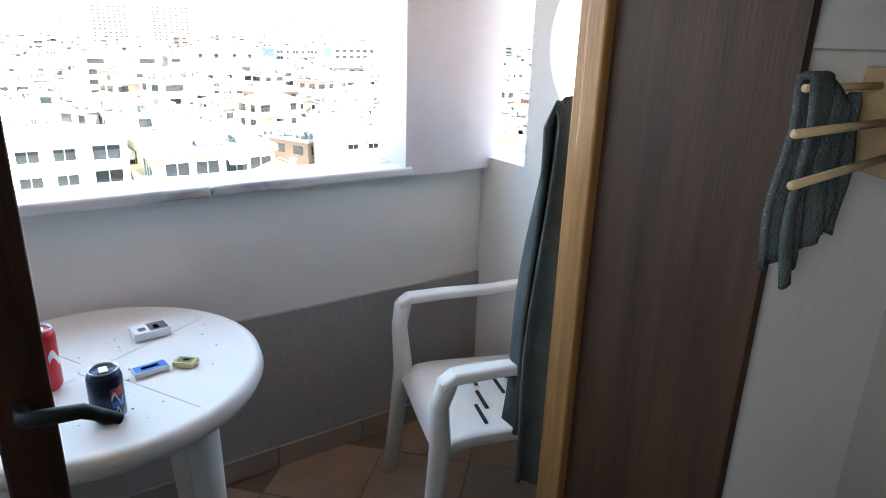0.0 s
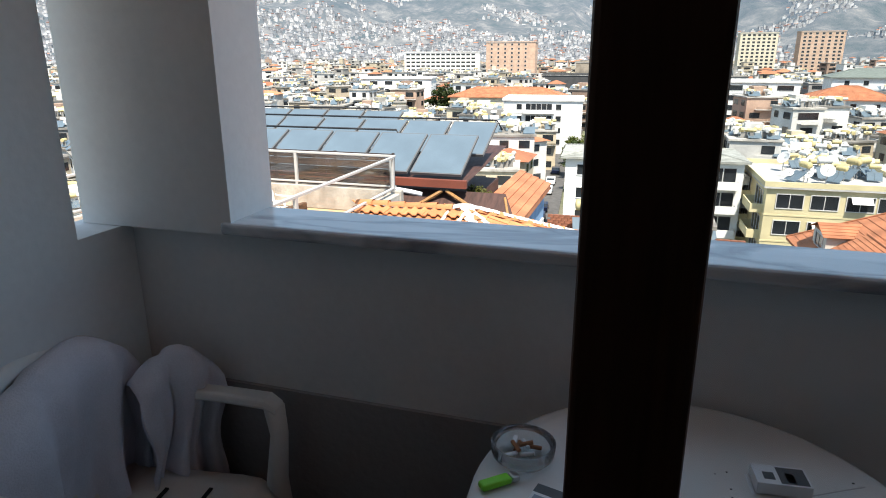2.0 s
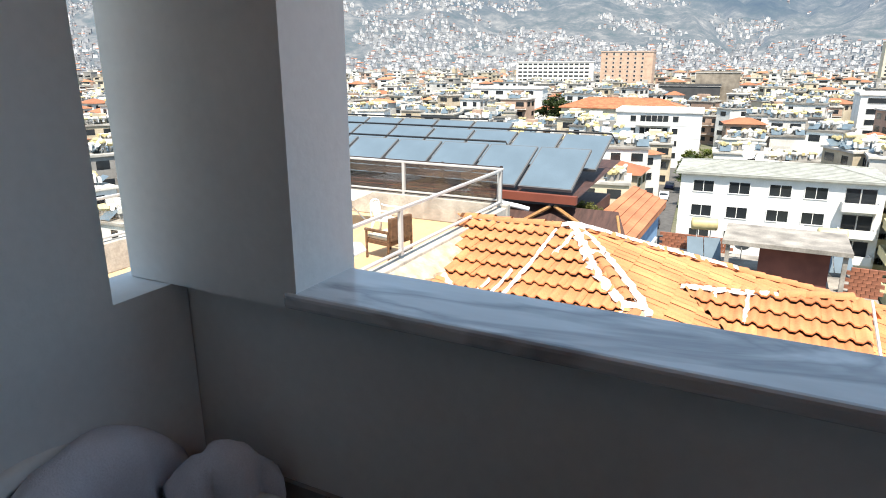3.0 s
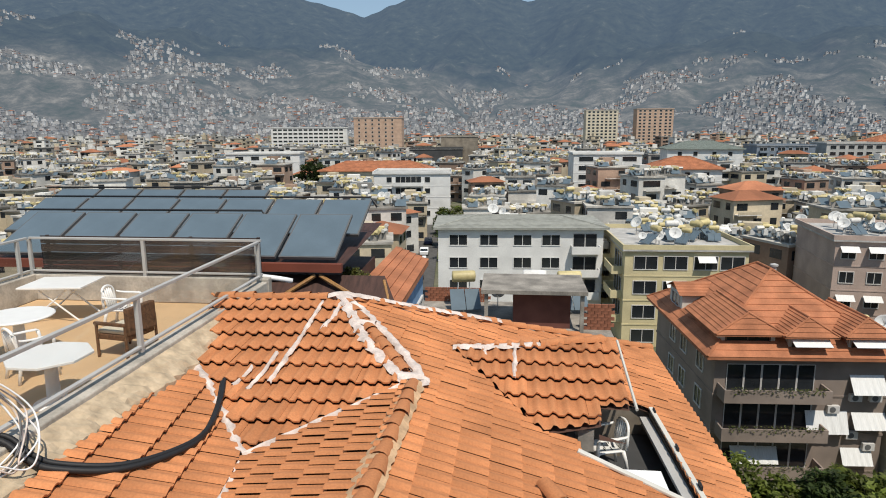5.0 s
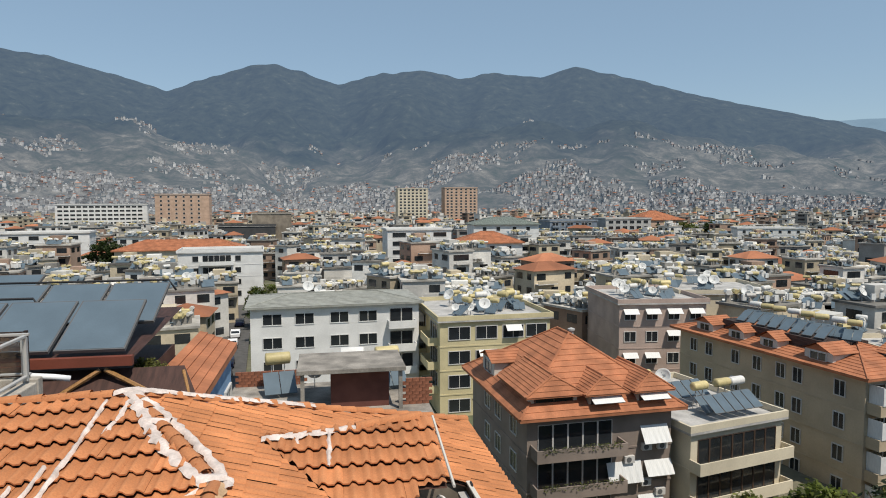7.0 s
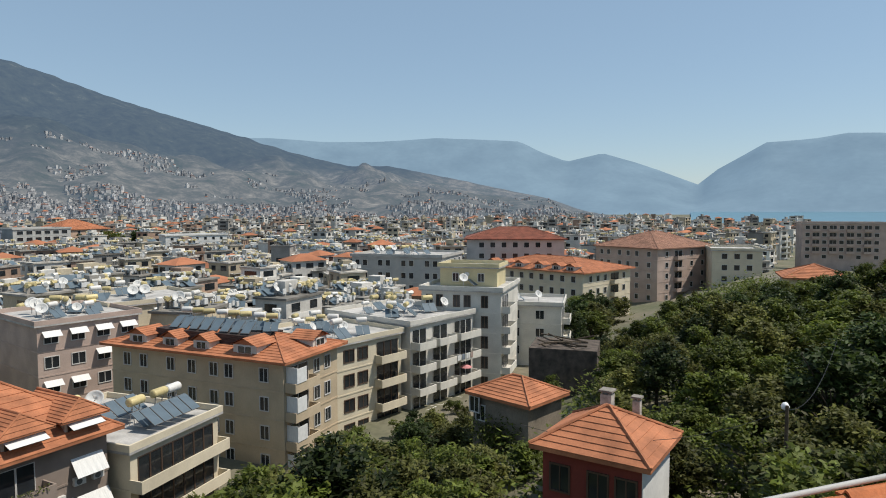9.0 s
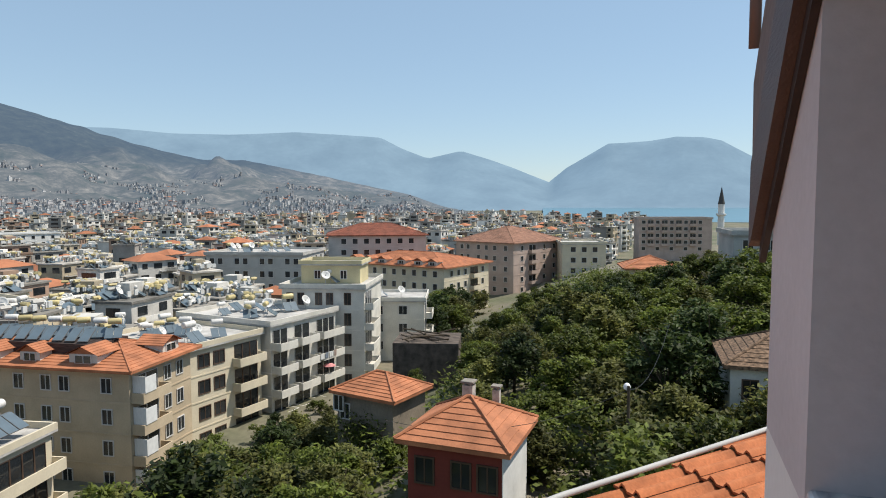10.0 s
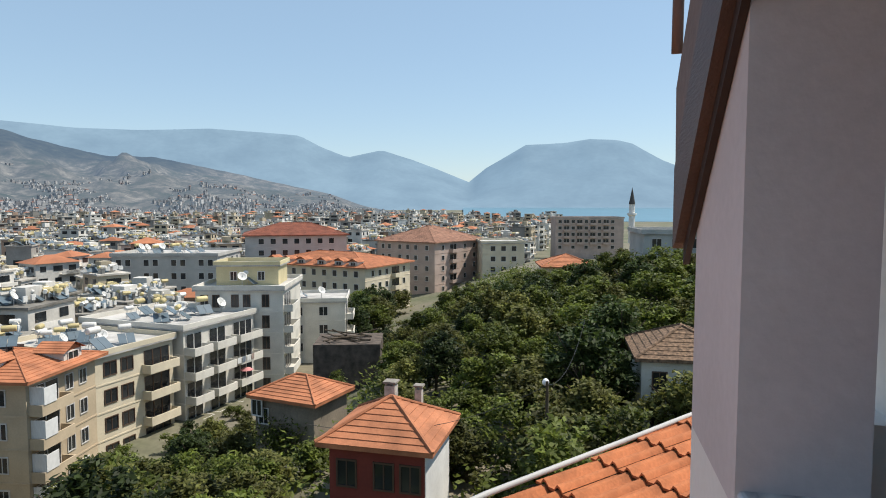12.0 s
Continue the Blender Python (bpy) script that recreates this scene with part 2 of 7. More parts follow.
# ---- ground, mountains, sea ----
def smooth(a, b, x):
    t = min(1, max(0, (x - a) / (b - a)))
    return t * t * (3 - 2 * t)


def ground_z(x, y):
    s = smooth(42, 10, y) * smooth(300, 130, x) * smooth(-30, 5, x)
    return -24 + 9 * s + 0.055 * min(70, max(0, x - 40)) * s


def polar_sheet(name, radii, az0, az1, step, height, material, label, category):
    g = Geo()
    az = np.arange(az0, az1 + 1e-6, step)
    full = abs(az1 - az0 - 360) < 1e-6
    if full:
        az = az[:-1]
    n = len(az)
    for r in radii:
        for a in az:
            x, y = r * math.sin(radians(a)), r * math.cos(radians(a))
            g.v.append((x, y, height(x, y, r, a)))
    for i in range(len(radii) - 1):
        for j in range(n if full else n - 1):
            q = (j + 1) % n
            g.f.append((i * n + j, i * n + q, (i + 1) * n + q, (i + 1) * n + j)[::-1])
            g.m.append(0)
    return single(name, g, material, label, category, smooth=True, kind="structure")


polar_sheet("ground", [2, 6, 10, 14, 18, 22, 26, 30, 35, 40, 46, 52, 60, 70, 82, 96, 112, 135, 165, 220, 320, 500, 900, 1500, 3000, 4950], 0, 360, 3,
            lambda x, y, r, a: ground_z(x, y) - 0.3, GROUND, "dry earth and paving under the town", "ground")

NEAR_SKY = [(-75, 8.5), (-55, 9.6), (-45, 10.2), (-37.4, 10.2), (-31, 10.2), (-25.3, 11.2), (-21, 10.95), (-16.5, 10.0), (-12.5, 9.0), (-8.4, 10.6), (-5, 11.65),
            (-2.6, 11.3), (1.1, 10.1), (5.1, 11.1), (8.6, 11.4), (12.1, 10.7), (14.7, 11.15), (19, 10.7), (21.8, 11.6), (23.7, 11.1), (27.4, 10.25),
            (31.6, 8.85), (39.9, 6.65), (45.4, 5.0), (49.9, 3.95), (53.5, 3.95), (59, 2.9), (64.7, 1.65), (68.5, 0.9), (74, -0.2)]
FAR_SKY = [(36, 6.0), (43.4, 6.2), (47.7, 5.95), (52.3, 6.0), (57.9, 6.35), (61, 6.25), (65.2, 6.0), (67.1, 5.0), (69.3, 4.15), (72.3, 4.8), (75, 3.95), (77, 3.2),
           (80, 1.95), (81.5, 3.2), (85, 5.25), (88.4, 5.4), (90.5, 5.7), (92.7, 5.55), (94, 5.2), (96.4, 3.75), (98.1, 3.0), (106, 1.0), (116, 0.2)]


def skyline(tab, a, lift=0.0):
    return float(np.interp(a, [p[0] for p in tab], [p[1] + lift for p in tab]))


# crest of the built-up foothills in front of the range
FOOT = [(-75, 6.0), (-45, 8.2), (-35, 8.6), (-27, 8.0), (-19, 7.0), (-11, 5.6), (-5, 3.8), (-1.5, 2.6), (3, 3.6), (8, 5.2), (14, 6.4), (19, 6.9), (26, 6.7), (33, 5.4), (40, 3.9), (48, 2.5), (56, 1.8), (64, 1.0), (74, -0.4)]


def near_hill(x, y, r, a):
    top = math.tan(radians(skyline(NEAR_SKY, a, 0.22 - 0.22 * smooth(14, 30, a))))
    top *= 1 + 0.02 * noise.noise(Vector((a * 0.9, 3, 0)))
    s = (r - 1150) / (3500 - 1150)
    if s <= 0:
        return -26
    wild = s * max(0, 1 - s)
    bumps = 150 * noise.fractal(Vector((x / 800, y / 800, 5.0)), 1.0, 2.1, 5) * wild * 2.2
    back = -26 + (top * 3500 + 26) * (0.06 * s + 0.94 * s ** 2.1 if s <= 1 else max(0, 1 - (s - 1) * 1.5))
    crest = math.tan(radians(skyline(FOOT, a))) * 2250 * (1 + 0.10 * noise.noise(Vector((a * 0.22, 9, 0))))
    f = (r - 1150) / 1100
    front = -26 + (crest + 26) * (0.25 * f + 0.75 * f ** 1.4 if f <= 1 else max(0.0, 1 - 0.55 * (f - 1)))
    gully = 95 * noise.fractal(Vector((a / 5.0, r / 700, 1.0)), 1.0, 2.0, 5) * wild * 3
    fine = 26 * noise.fractal(Vector((x / 170, y / 170, 8.0)), 1.0, 2.0, 4) * min(1, wild * 5)
    return -26 + (max(back + bumps + gully, front + 0.35 * bumps + 0.3 * gully) + fine + 26) * smooth(74, 67, a)


def far_hill(x, y, r, a):
    top = math.tan(radians(skyline(FAR_SKY, a, 0.20))) * 4550
    s = (r - 3400) / (4550 - 3400)
    return -27 + (top + 27) * (max(0, s) ** 1.2 if s <= 1 else max(0, 1 - (s - 1) * 3)) + 25 * noise.noise(Vector((x / 260, y / 260, 0))) * max(0, s) * max(0, 1 - s) * 3


def hillside_material():
    """Dry scrub and stone below, dark pine forest above, haze put in as a bluish glow."""
    m = bpy.data.materials.new("hazy_hillside")
    m.use_nodes = True
    n, l = m.node_tree.nodes, m.node_tree.links
    b = n["Principled BSDF"]
    b.inputs["Roughness"].default_value, b.inputs["Specular IOR Level"].default_value = 1.0, 0.0
    tc = n.new("ShaderNodeTexCoord")
    sep = n.new("ShaderNodeSeparateXYZ")
    l.new(tc.outputs["Object"], sep.inputs[0])

    def tex(scale, detail, rough):
        q = n.new("ShaderNodeTexNoise")
        q.inputs["Scale"].default_value, q.inputs["Detail"].default_value, q.inputs["Roughness"].default_value = scale, detail, rough
        l.new(tc.outputs["Object"], q.inputs["Vector"])
        return q.outputs[0]

    def ramp(src, stops):
        q = n.new("ShaderNodeValToRGB")
        e = q.color_ramp.elements
        while len(e) < len(stops):
            e.new(0.5)
        for k, (p, c) in enumerate(stops):
            e[k].position, e[k].color = p, (*c, 1)
        l.new(src, q.inputs[0])
        return q.outputs[0]

    def mixed(kind, a, c, fac):
        q = n.new("ShaderNodeMix")
        q.data_type, q.blend_type = "RGBA", kind
        if isinstance(fac, float):
            q.inputs["Factor"].default_value = fac
        else:
            l.new(fac, q.inputs["Factor"])
        l.new(a, q.inputs["A"])
        l.new(c, q.inputs["B"])
        return q.outputs["Result"]
    dry = ramp(tex(0.016, 9, 0.78), [(0.36, (0.030, 0.038, 0.022)), (0.50, (0.070, 0.066, 0.050)), (0.61, (0.14, 0.126, 0.10)), (0.74, (0.29, 0.26, 0.215))])
    wood = ramp(tex(0.02, 8, 0.75), [(0.38, (0.010, 0.014, 0.012)), (0.60, (0.028, 0.033, 0.024)), (0.76, (0.11, 0.105, 0.08))])
    hgt, add = n.new("ShaderNodeMapRange"), n.new("ShaderNodeMath")
    hgt.inputs[1].default_value, hgt.inputs[2].default_value = 60, 520
    l.new(sep.outputs["Z"], hgt.inputs[0])
    add.operation = "ADD"
    l.new(hgt.outputs[0], add.inputs[0])
    l.new(tex(0.0022, 6, 0.65), add.inputs[1])
    edge = ramp(add.outputs[0], [(0.62, (0, 0, 0)), (0.86, (1, 1, 1))])
    col = mixed("MIX", dry, wood, edge)
    l.new(col, b.inputs["Base Color"])
    # Bluish emission grows with distance in place of haze in the air.
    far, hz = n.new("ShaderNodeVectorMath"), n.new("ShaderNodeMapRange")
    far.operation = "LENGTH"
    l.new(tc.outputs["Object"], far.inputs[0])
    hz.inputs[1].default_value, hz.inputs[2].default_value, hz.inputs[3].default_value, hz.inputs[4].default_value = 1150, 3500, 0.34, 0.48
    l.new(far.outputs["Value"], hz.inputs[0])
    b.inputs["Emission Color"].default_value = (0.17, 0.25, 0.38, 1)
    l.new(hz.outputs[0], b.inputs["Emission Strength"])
    return m


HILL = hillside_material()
# Blue emission puts the haze in front of the far ridge into its material.
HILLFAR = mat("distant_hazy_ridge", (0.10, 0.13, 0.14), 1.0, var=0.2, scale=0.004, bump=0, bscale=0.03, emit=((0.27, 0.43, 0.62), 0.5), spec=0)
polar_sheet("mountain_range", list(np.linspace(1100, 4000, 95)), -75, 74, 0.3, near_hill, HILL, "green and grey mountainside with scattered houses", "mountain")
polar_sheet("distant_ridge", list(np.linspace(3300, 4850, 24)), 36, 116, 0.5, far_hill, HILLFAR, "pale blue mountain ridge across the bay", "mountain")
polar_sheet("water", [1050, 1500, 2300, 3400, 4700], 79.5, 118, 1, lambda x, y, r, a: -24.0 + 0.0047 * (r - 1050), SEA, "turquoise sea beyond the town", "sea")


# ---- the balcony ----
def wall_panel(name, outline_holes, along, thick, material, label, cut=()):
    """Wall slab from boxes: rows of (u0, z0, u1, z1); along: 'x' with y range thick, or 'y' with x range thick."""
    g = Geo()
    for u0, z0, u1, z1 in outline_holes:
        if along == "x":
            g.box(u0, thick[0], z0, u1, thick[1], z1)
        else:
            g.box(thick[0], u0, z0, thick[1], u1, z1)
    ob = single(name, g, material, label, "wall", kind="structure")
    return ob


WIN, WOUT, ZS = -0.145, 0.0, 1.012
SX = 1.42
wall_panel("wall_north", [(-SX - 0.13, -0.3, 1.46, ZS), (-1.055, 2.25, 1.055, 2.7)], "x", (WIN, WOUT), PLASTER,
           "white plastered balcony parapet and piers")

wall_panel("pier_west", [(-1.515, ZS, -1.055, 2.7)], "x", (-0.19, WOUT), PLASTER, "white plastered pier beside the opening")
# East pier gets the white plaster darkened, with its shade in the colour.
wall_panel("pier_east", [(1.055, ZS, 1.46, 2.7)], "x", (-0.19, WOUT), mat("shaded_plaster", (0.60, 0.55, 0.56), 0.92, var=0.10, scale=2.0, bump=0.15, bscale=45), "white plastered pier beside the opening")


def side_wall(name, x0, x1, slot, porthole=True, ledge=1.05):
    """Side wall with a slot by the parapet and a round opening."""
    g = Geo()
    cy, cz, r, n = -0.735, 1.47, 0.265, 48
    for a, b, z0, z1 in ((slot, WIN - 0.003, -0.3, ledge), (slot, WIN - 0.003, 2.35, 2.7)):
        g.box(x0, a, z0, x1, b, z1)
    y0, y1, z0, z1 = -1.12, slot, -0.3, 2.7
    if not porthole:
        g.box(x0, y0, z0, x1, y1, z1)
        return single(name, g, PLASTER, "white plastered side wall with a slot", "wall", kind="structure")
    for x, flip in ((x0, False), (x1, True)):
        for i in range(n):
            def ring(k):
                a = 2 * math.pi * k / n + math.pi / 4
                d = Vector((math.cos(a), math.sin(a)))
                inner = (x, cy + r * d.x, cz + r * d.y)
                ty = ((y1 - cy) if d.x > 0 else (y0 - cy)) / d.x if abs(d.x) > 1e-9 else 1e9
                tz = ((z1 - cz) if d.y > 0 else (z0 - cz)) / d.y if abs(d.y) > 1e-9 else 1e9
                t = min(ty, tz)
                return inner, (x, cy + t * d.x, cz + t * d.y)
            (a, b), (c, d) = ring(i), ring(i + 1)
            g.poly([a, b, d, c] if flip else [a, c, d, b])
    for i in range(n):
        a, b = 2 * math.pi * i / n, 2 * math.pi * (i + 1) / n
        g.poly([(x0, cy + r * math.cos(a), cz + r * math.sin(a)), (x0, cy + r * math.cos(b), cz + r * math.sin(b)),
                (x1, cy + r * math.cos(b), cz + r * math.sin(b)), (x1, cy + r * math.cos(a), cz + r * math.sin(a))])
    for y in (y0, y1):
        g.poly([(x0, y, z0), (x1, y, z0), (x1, y, z1), (x0, y, z1)])
    return single(name, g, PLASTER, "white plastered side wall with a slot and a round opening", "wall", kind="structure")


side_wall("wall_east", SX, SX + 0.16, -0.385)
side_wall("wall_west", -SX - 0.13, -1.395, -0.325, False, 1.01)

# lower dado ledge of the parapet, slightly proud, its grey darkened for the shade there
g = Geo()
g.box(-SX, WIN - 0.012, 0.0, SX, WIN - 0.0, 0.585)
single("dado", g, mat("dado_plaster", (0.36, 0.34, 0.33), 0.9, var=0.08, scale=1.2, bump=0.4, bscale=50), "grey-white lower band of the parapet", "wall", kind="structure")

# marble sill in two slabs with a rounded nose
sill = thing("window_sill", "white marble sill with grey veins on the parapet", "sill", pose(0, 0, ZS), kind="structure")
for a, b in ((-1.085, 0.40), (0.4015, 1.085)):
    g = Geo()
    g.box(a, -0.197, 0, b, -0.003, 0.033)
    bevelled(part("slab", g, MARBLE, sill), 0.010, 3)

# floor tiles laid diagonally over grout
g = Geo()
g.box(-SX, -1.12, -0.3, SX, WIN, -0.006)
floor = single("floor", g, GROUT, "beige floor tiles laid diagonally with brown joints", "floor", kind="structure")
g = Geo()
g.box(-0.161, -0.161, -0.008, 0.161, 0.161, 0.0)
tile_me = g.mesh("tile", FLOORT)
for i in range(-9, 10):
    for j in range(-9, 10):
        x, y = (i - j) * 0.231, (i + j) * 0.231 - 0.5
        if abs(x) < SX + 0.02 and -1.30 < y < WIN + 0.02:
            part("tile", tile_me, None, floor).matrix_basis = pose(x, y, 0, 0, 0, 45)
g = Geo()
for x in np.arange(-SX, SX - 0.01, 0.33):
    g.box(x + 0.002, WIN - 0.024, 0.0, min(SX, x + 0.328), WIN - 0.013, 0.08)
single("baseboard", g, mat("baseboard_tile", (0.34, 0.27, 0.22), 0.5, var=0.1), "beige-grey tile skirting along the parapet", "skirting", kind="structure")
g = Geo()
g.box(-SX - 0.16, -1.12, 2.70, SX + 0.16, 0.0, 2.85)
single("ceiling", g, PLASTER, "white plastered balcony ceiling", "ceiling", kind="structure")

# room behind: door wall, reveal, floor, far walls
g = Geo()
g.box(1.0, -1.50, -0.3, 1.60, -1.12, 2.7)
g.box(-1.70, -1.50, -0.3, -0.98, -1.12, 2.7)
g.box(-0.98, -1.50, 2.15, 1.0, -1.12, 2.7)
single("wall_south", g, PLASTER, "white plastered wall around the balcony door", "wall", kind="structure")
g = Geo()
g.box(-1.7, -4.6, -0.3, 1.6, -1.12, -0.004)
single("floor_room", g, FLOORT, "beige tiled room floor", "floor", kind="structure")
# Wall and ceiling paint is darkened to cut light bounced onto the parapet.
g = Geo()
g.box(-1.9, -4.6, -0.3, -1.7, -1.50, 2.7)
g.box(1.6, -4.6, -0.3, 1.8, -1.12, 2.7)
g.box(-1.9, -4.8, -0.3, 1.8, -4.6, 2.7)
single("wall_room", g, mat("darkened_room_paint", (0.32, 0.30, 0.28), 0.9, var=0.06), "plain room walls, darkened to cut bounced light", "wall", kind="structure")
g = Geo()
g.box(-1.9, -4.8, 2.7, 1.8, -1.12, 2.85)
single("ceiling_room", g, MATS["darkened_room_paint"], "plain room ceiling, darkened to cut bounced light", "ceiling", kind="structure")

# Added fill lamp without a visible source, aimed at the wall beside the door.
room_light = new("room_window_light", bpy.data.lights.new("room_window_light", "AREA"))
room_light.data.shape, room_light.data.size, room_light.data.size_y, room_light.data.energy, room_light.data.color = "RECTANGLE", 0.9, 1.2, 0.36, (0.90, 0.95, 1.0)
room_light.data.spread = radians(50)
room_light.matrix_world = look((-1.66, -2.5, 1.6), (1.35, -1.5, 1.1))
door = thing("door_1", "dark-stained wooden sliding balcony door, half open", "door", pose(0, 0, 0), kind="structure")
g = Geo()
g.box(0.975, -1.52, 0.0, 0.9995, -1.13, 2.15)
bevelled(part("door_lining", g, WOODD, door, "dark-stained wooden reveal lining"), 0.004)
# The jamb's bright orange carries the daylight on this edge of the frame.
g = Geo()
g.box(0.952, -1.130, 0.0, 1.0, -1.055, 2.15)
bevelled(part("door_jamb", g, WOODO, door, "varnished wooden door jamb"), 0.006)
g = Geo()
g.box(-0.98, -1.14, 2.10, 1.0, -1.055, 2.15)
bevelled(part("door_head", g, WOODD, door), 0.004)
leaf = thing("sliding_leaf", "glazed sliding leaf with dark wooden stiles", "", pose(0, 0, 0))
leaf.parent = door
# Stile and rails use the door wood lightened, in place of room light.
for nm, x0, z0, x1, z1 in (("stile", -0.140, 0.02, -0.066, 2.09), ("rail", -0.064, 1.99, 0.95, 2.09), ("rail", -0.064, 0.02, 0.95, 0.12)):
    g = Geo()
    g.box(x0, -1.105, z0, x1, -1.062, z1)
    bevelled(part(nm, g, mat("lightened_stile_wood", (0.17, 0.085, 0.055), 0.5, spec=0.25, var=0.3, scale=3, bump=0.1, bscale=20, stretch=(8, 8, 0.6)), leaf), 0.005)
GLASS = bpy.data.materials.new("clear_glass")
GLASS.use_nodes = True
_n, _l = GLASS.node_tree.nodes, GLASS.node_tree.links
_t, _g, _m = _n.new("ShaderNodeBsdfTransparent"), _n.new("ShaderNodeBsdfGlossy"), _n.new("ShaderNodeMixShader")
_g.inputs["Roughness"].default_value = 0.02
_m.inputs[0].default_value = 0.04
_t.inputs[0].default_value = (0.96, 0.97, 0.97, 1)
_l.new(_t.outputs[0], _m.inputs[1])
_l.new(_g.outputs[0], _m.inputs[2])
_l.new(_m.outputs[0], _n["Material Output"].inputs[0])
g = Geo()
g.box(-0.064, -1.087, 0.12, 0.95, -1.081, 1.99)
pane = part("pane", g, GLASS, leaf, "clear glass pane")
pane.visible_shadow = False
g = Geo()
g.tube([(-0.105, -1.108, 0.97), (-0.105, -1.150, 0.975), (-0.08, -1.165, 0.98), (-0.035, -1.165, 0.975), (0.01, -1.160, 0.945)], [0.011, 0.011, 0.012, 0.011, 0.008], 10)
part("door_handle", g, BLACK, leaf, "black lever handle", smooth=True)

# the outer eave beside the balcony: verge board, gutter, tiles below
verge = thing("roof_verge", "brown wooden rake boards of the gable over the balcony", "roof trim", pose(0, 0, 0.045), kind="structure")
SOFFIT = mat("brown_painted_wood", (0.12, 0.070, 0.058), 0.6, var=0.2, stretch=(1, 6, 6))
DARKW = mat("shaded_brown_wood", (0.045, 0.026, 0.022), 0.7, var=0.2)
for sx in (1, -1):
    g = Geo()
    pts = [(1.575, 1.345), (1.535, 1.36), (-0.02, 2.72), (-0.02, 2.93), (1.575, 1.53)]
    g.prism([(sx * x, z) for x, z in (pts if sx > 0 else pts[::-1])], -0.034, -0.002)
    o = part("rake_board", g, SOFFIT, verge)
    o.matrix_basis = pose(0, 0, 0, 90, 0, 0)
    # Dark strip draws the shadow line below the rake board in its colour.
    g = Geo()
    pts = [(1.545, 1.31), (0.0, 2.66), (0.0, 2.72), (1.545, 1.37)]
    g.prism([(sx * x, z) for x, z in (pts if sx > 0 else pts[::-1])], -0.014, -0.001)
    o = part("shadow_batten", g, DARKW, verge)
    o.matrix_basis = pose(0, 0, 0, 90, 0, 0)
    g = Geo()
    pts = [(1.60, 1.52), (-0.02, 2.94), (-0.02, 3.10), (1.62, 1.72)]
    g.prism([(sx * x, z) for x, z in (pts if sx > 0 else pts[::-1])], -0.028, -0.001)
    o = part("roof_edge", g, mat("grey_brown_roof_edge", (0.20, 0.14, 0.12), 0.8), verge)
    o.matrix_basis = pose(0, 0, 0, 90, 0, 0)
    g = Geo()
    g.tube([(sx * 1.62, 0.028, 1.80), (sx * 1.60, 0.030, 1.95), (sx * 1.5, 0.036, 2.6)], 0.013, 10)
    part("pipe", g, mat("brown_pipe", (0.17, 0.11, 0.10), 0.5), verge, "brown gutter pipe end", smooth=True)


# ---- buildings of the town ----
STOREY = 2.95
_cache = {}


def ring_mesh(w, h, t, y0, y1, material):
    """A connected rectangular frame round an opening w x h."""
    key = ("ring", round(w, 2), round(h, 2), t, material.name)
    if key not in _cache:
        g = Geo()
        for y in (y0, y1):
            for q in (t, 0):
                g.v += [(-w / 2 - q, y, -h / 2 - q), (w / 2 + q, y, -h / 2 - q), (w / 2 + q, y, h / 2 + q), (-w / 2 - q, y, h / 2 + q)]
        for i in range(4):
            j = (i + 1) % 4
            g.f += [(i, j, 4 + j, 4 + i), (8 + i, 12 + i, 12 + j, 8 + j), (i, 8 + i, 8 + j, j), (4 + i, 4 + j, 12 + j, 12 + i)]
            g.m += [0] * 4
        _cache[key] = g.mesh("window", material)
    return _cache[key]


def box_mesh(key, dims, material):
    key = (key, *[round(q, 3) for q in dims], material.name)
    if key not in _cache:
        g = Geo()
        g.box(*dims)
        _cache[key] = g.mesh(key[0], material)
    return _cache[key]


def add_window(parent, m, w, h, frame_mat, mullion=False):
    o = part("window", ring_mesh(w, h, 0.09, -0.08, 0.02, frame_mat), None, parent)
    o.matrix_basis = m
    part("pane", box_mesh("pane", (-w / 2, -0.012, -h / 2, w / 2, 0.015, h / 2), WINDOW), None, o)
    if mullion:
        part("mullion", box_mesh("mullion", (-0.035, -0.05, -h / 2, 0.035, -0.013, h / 2), frame_mat), None, o)


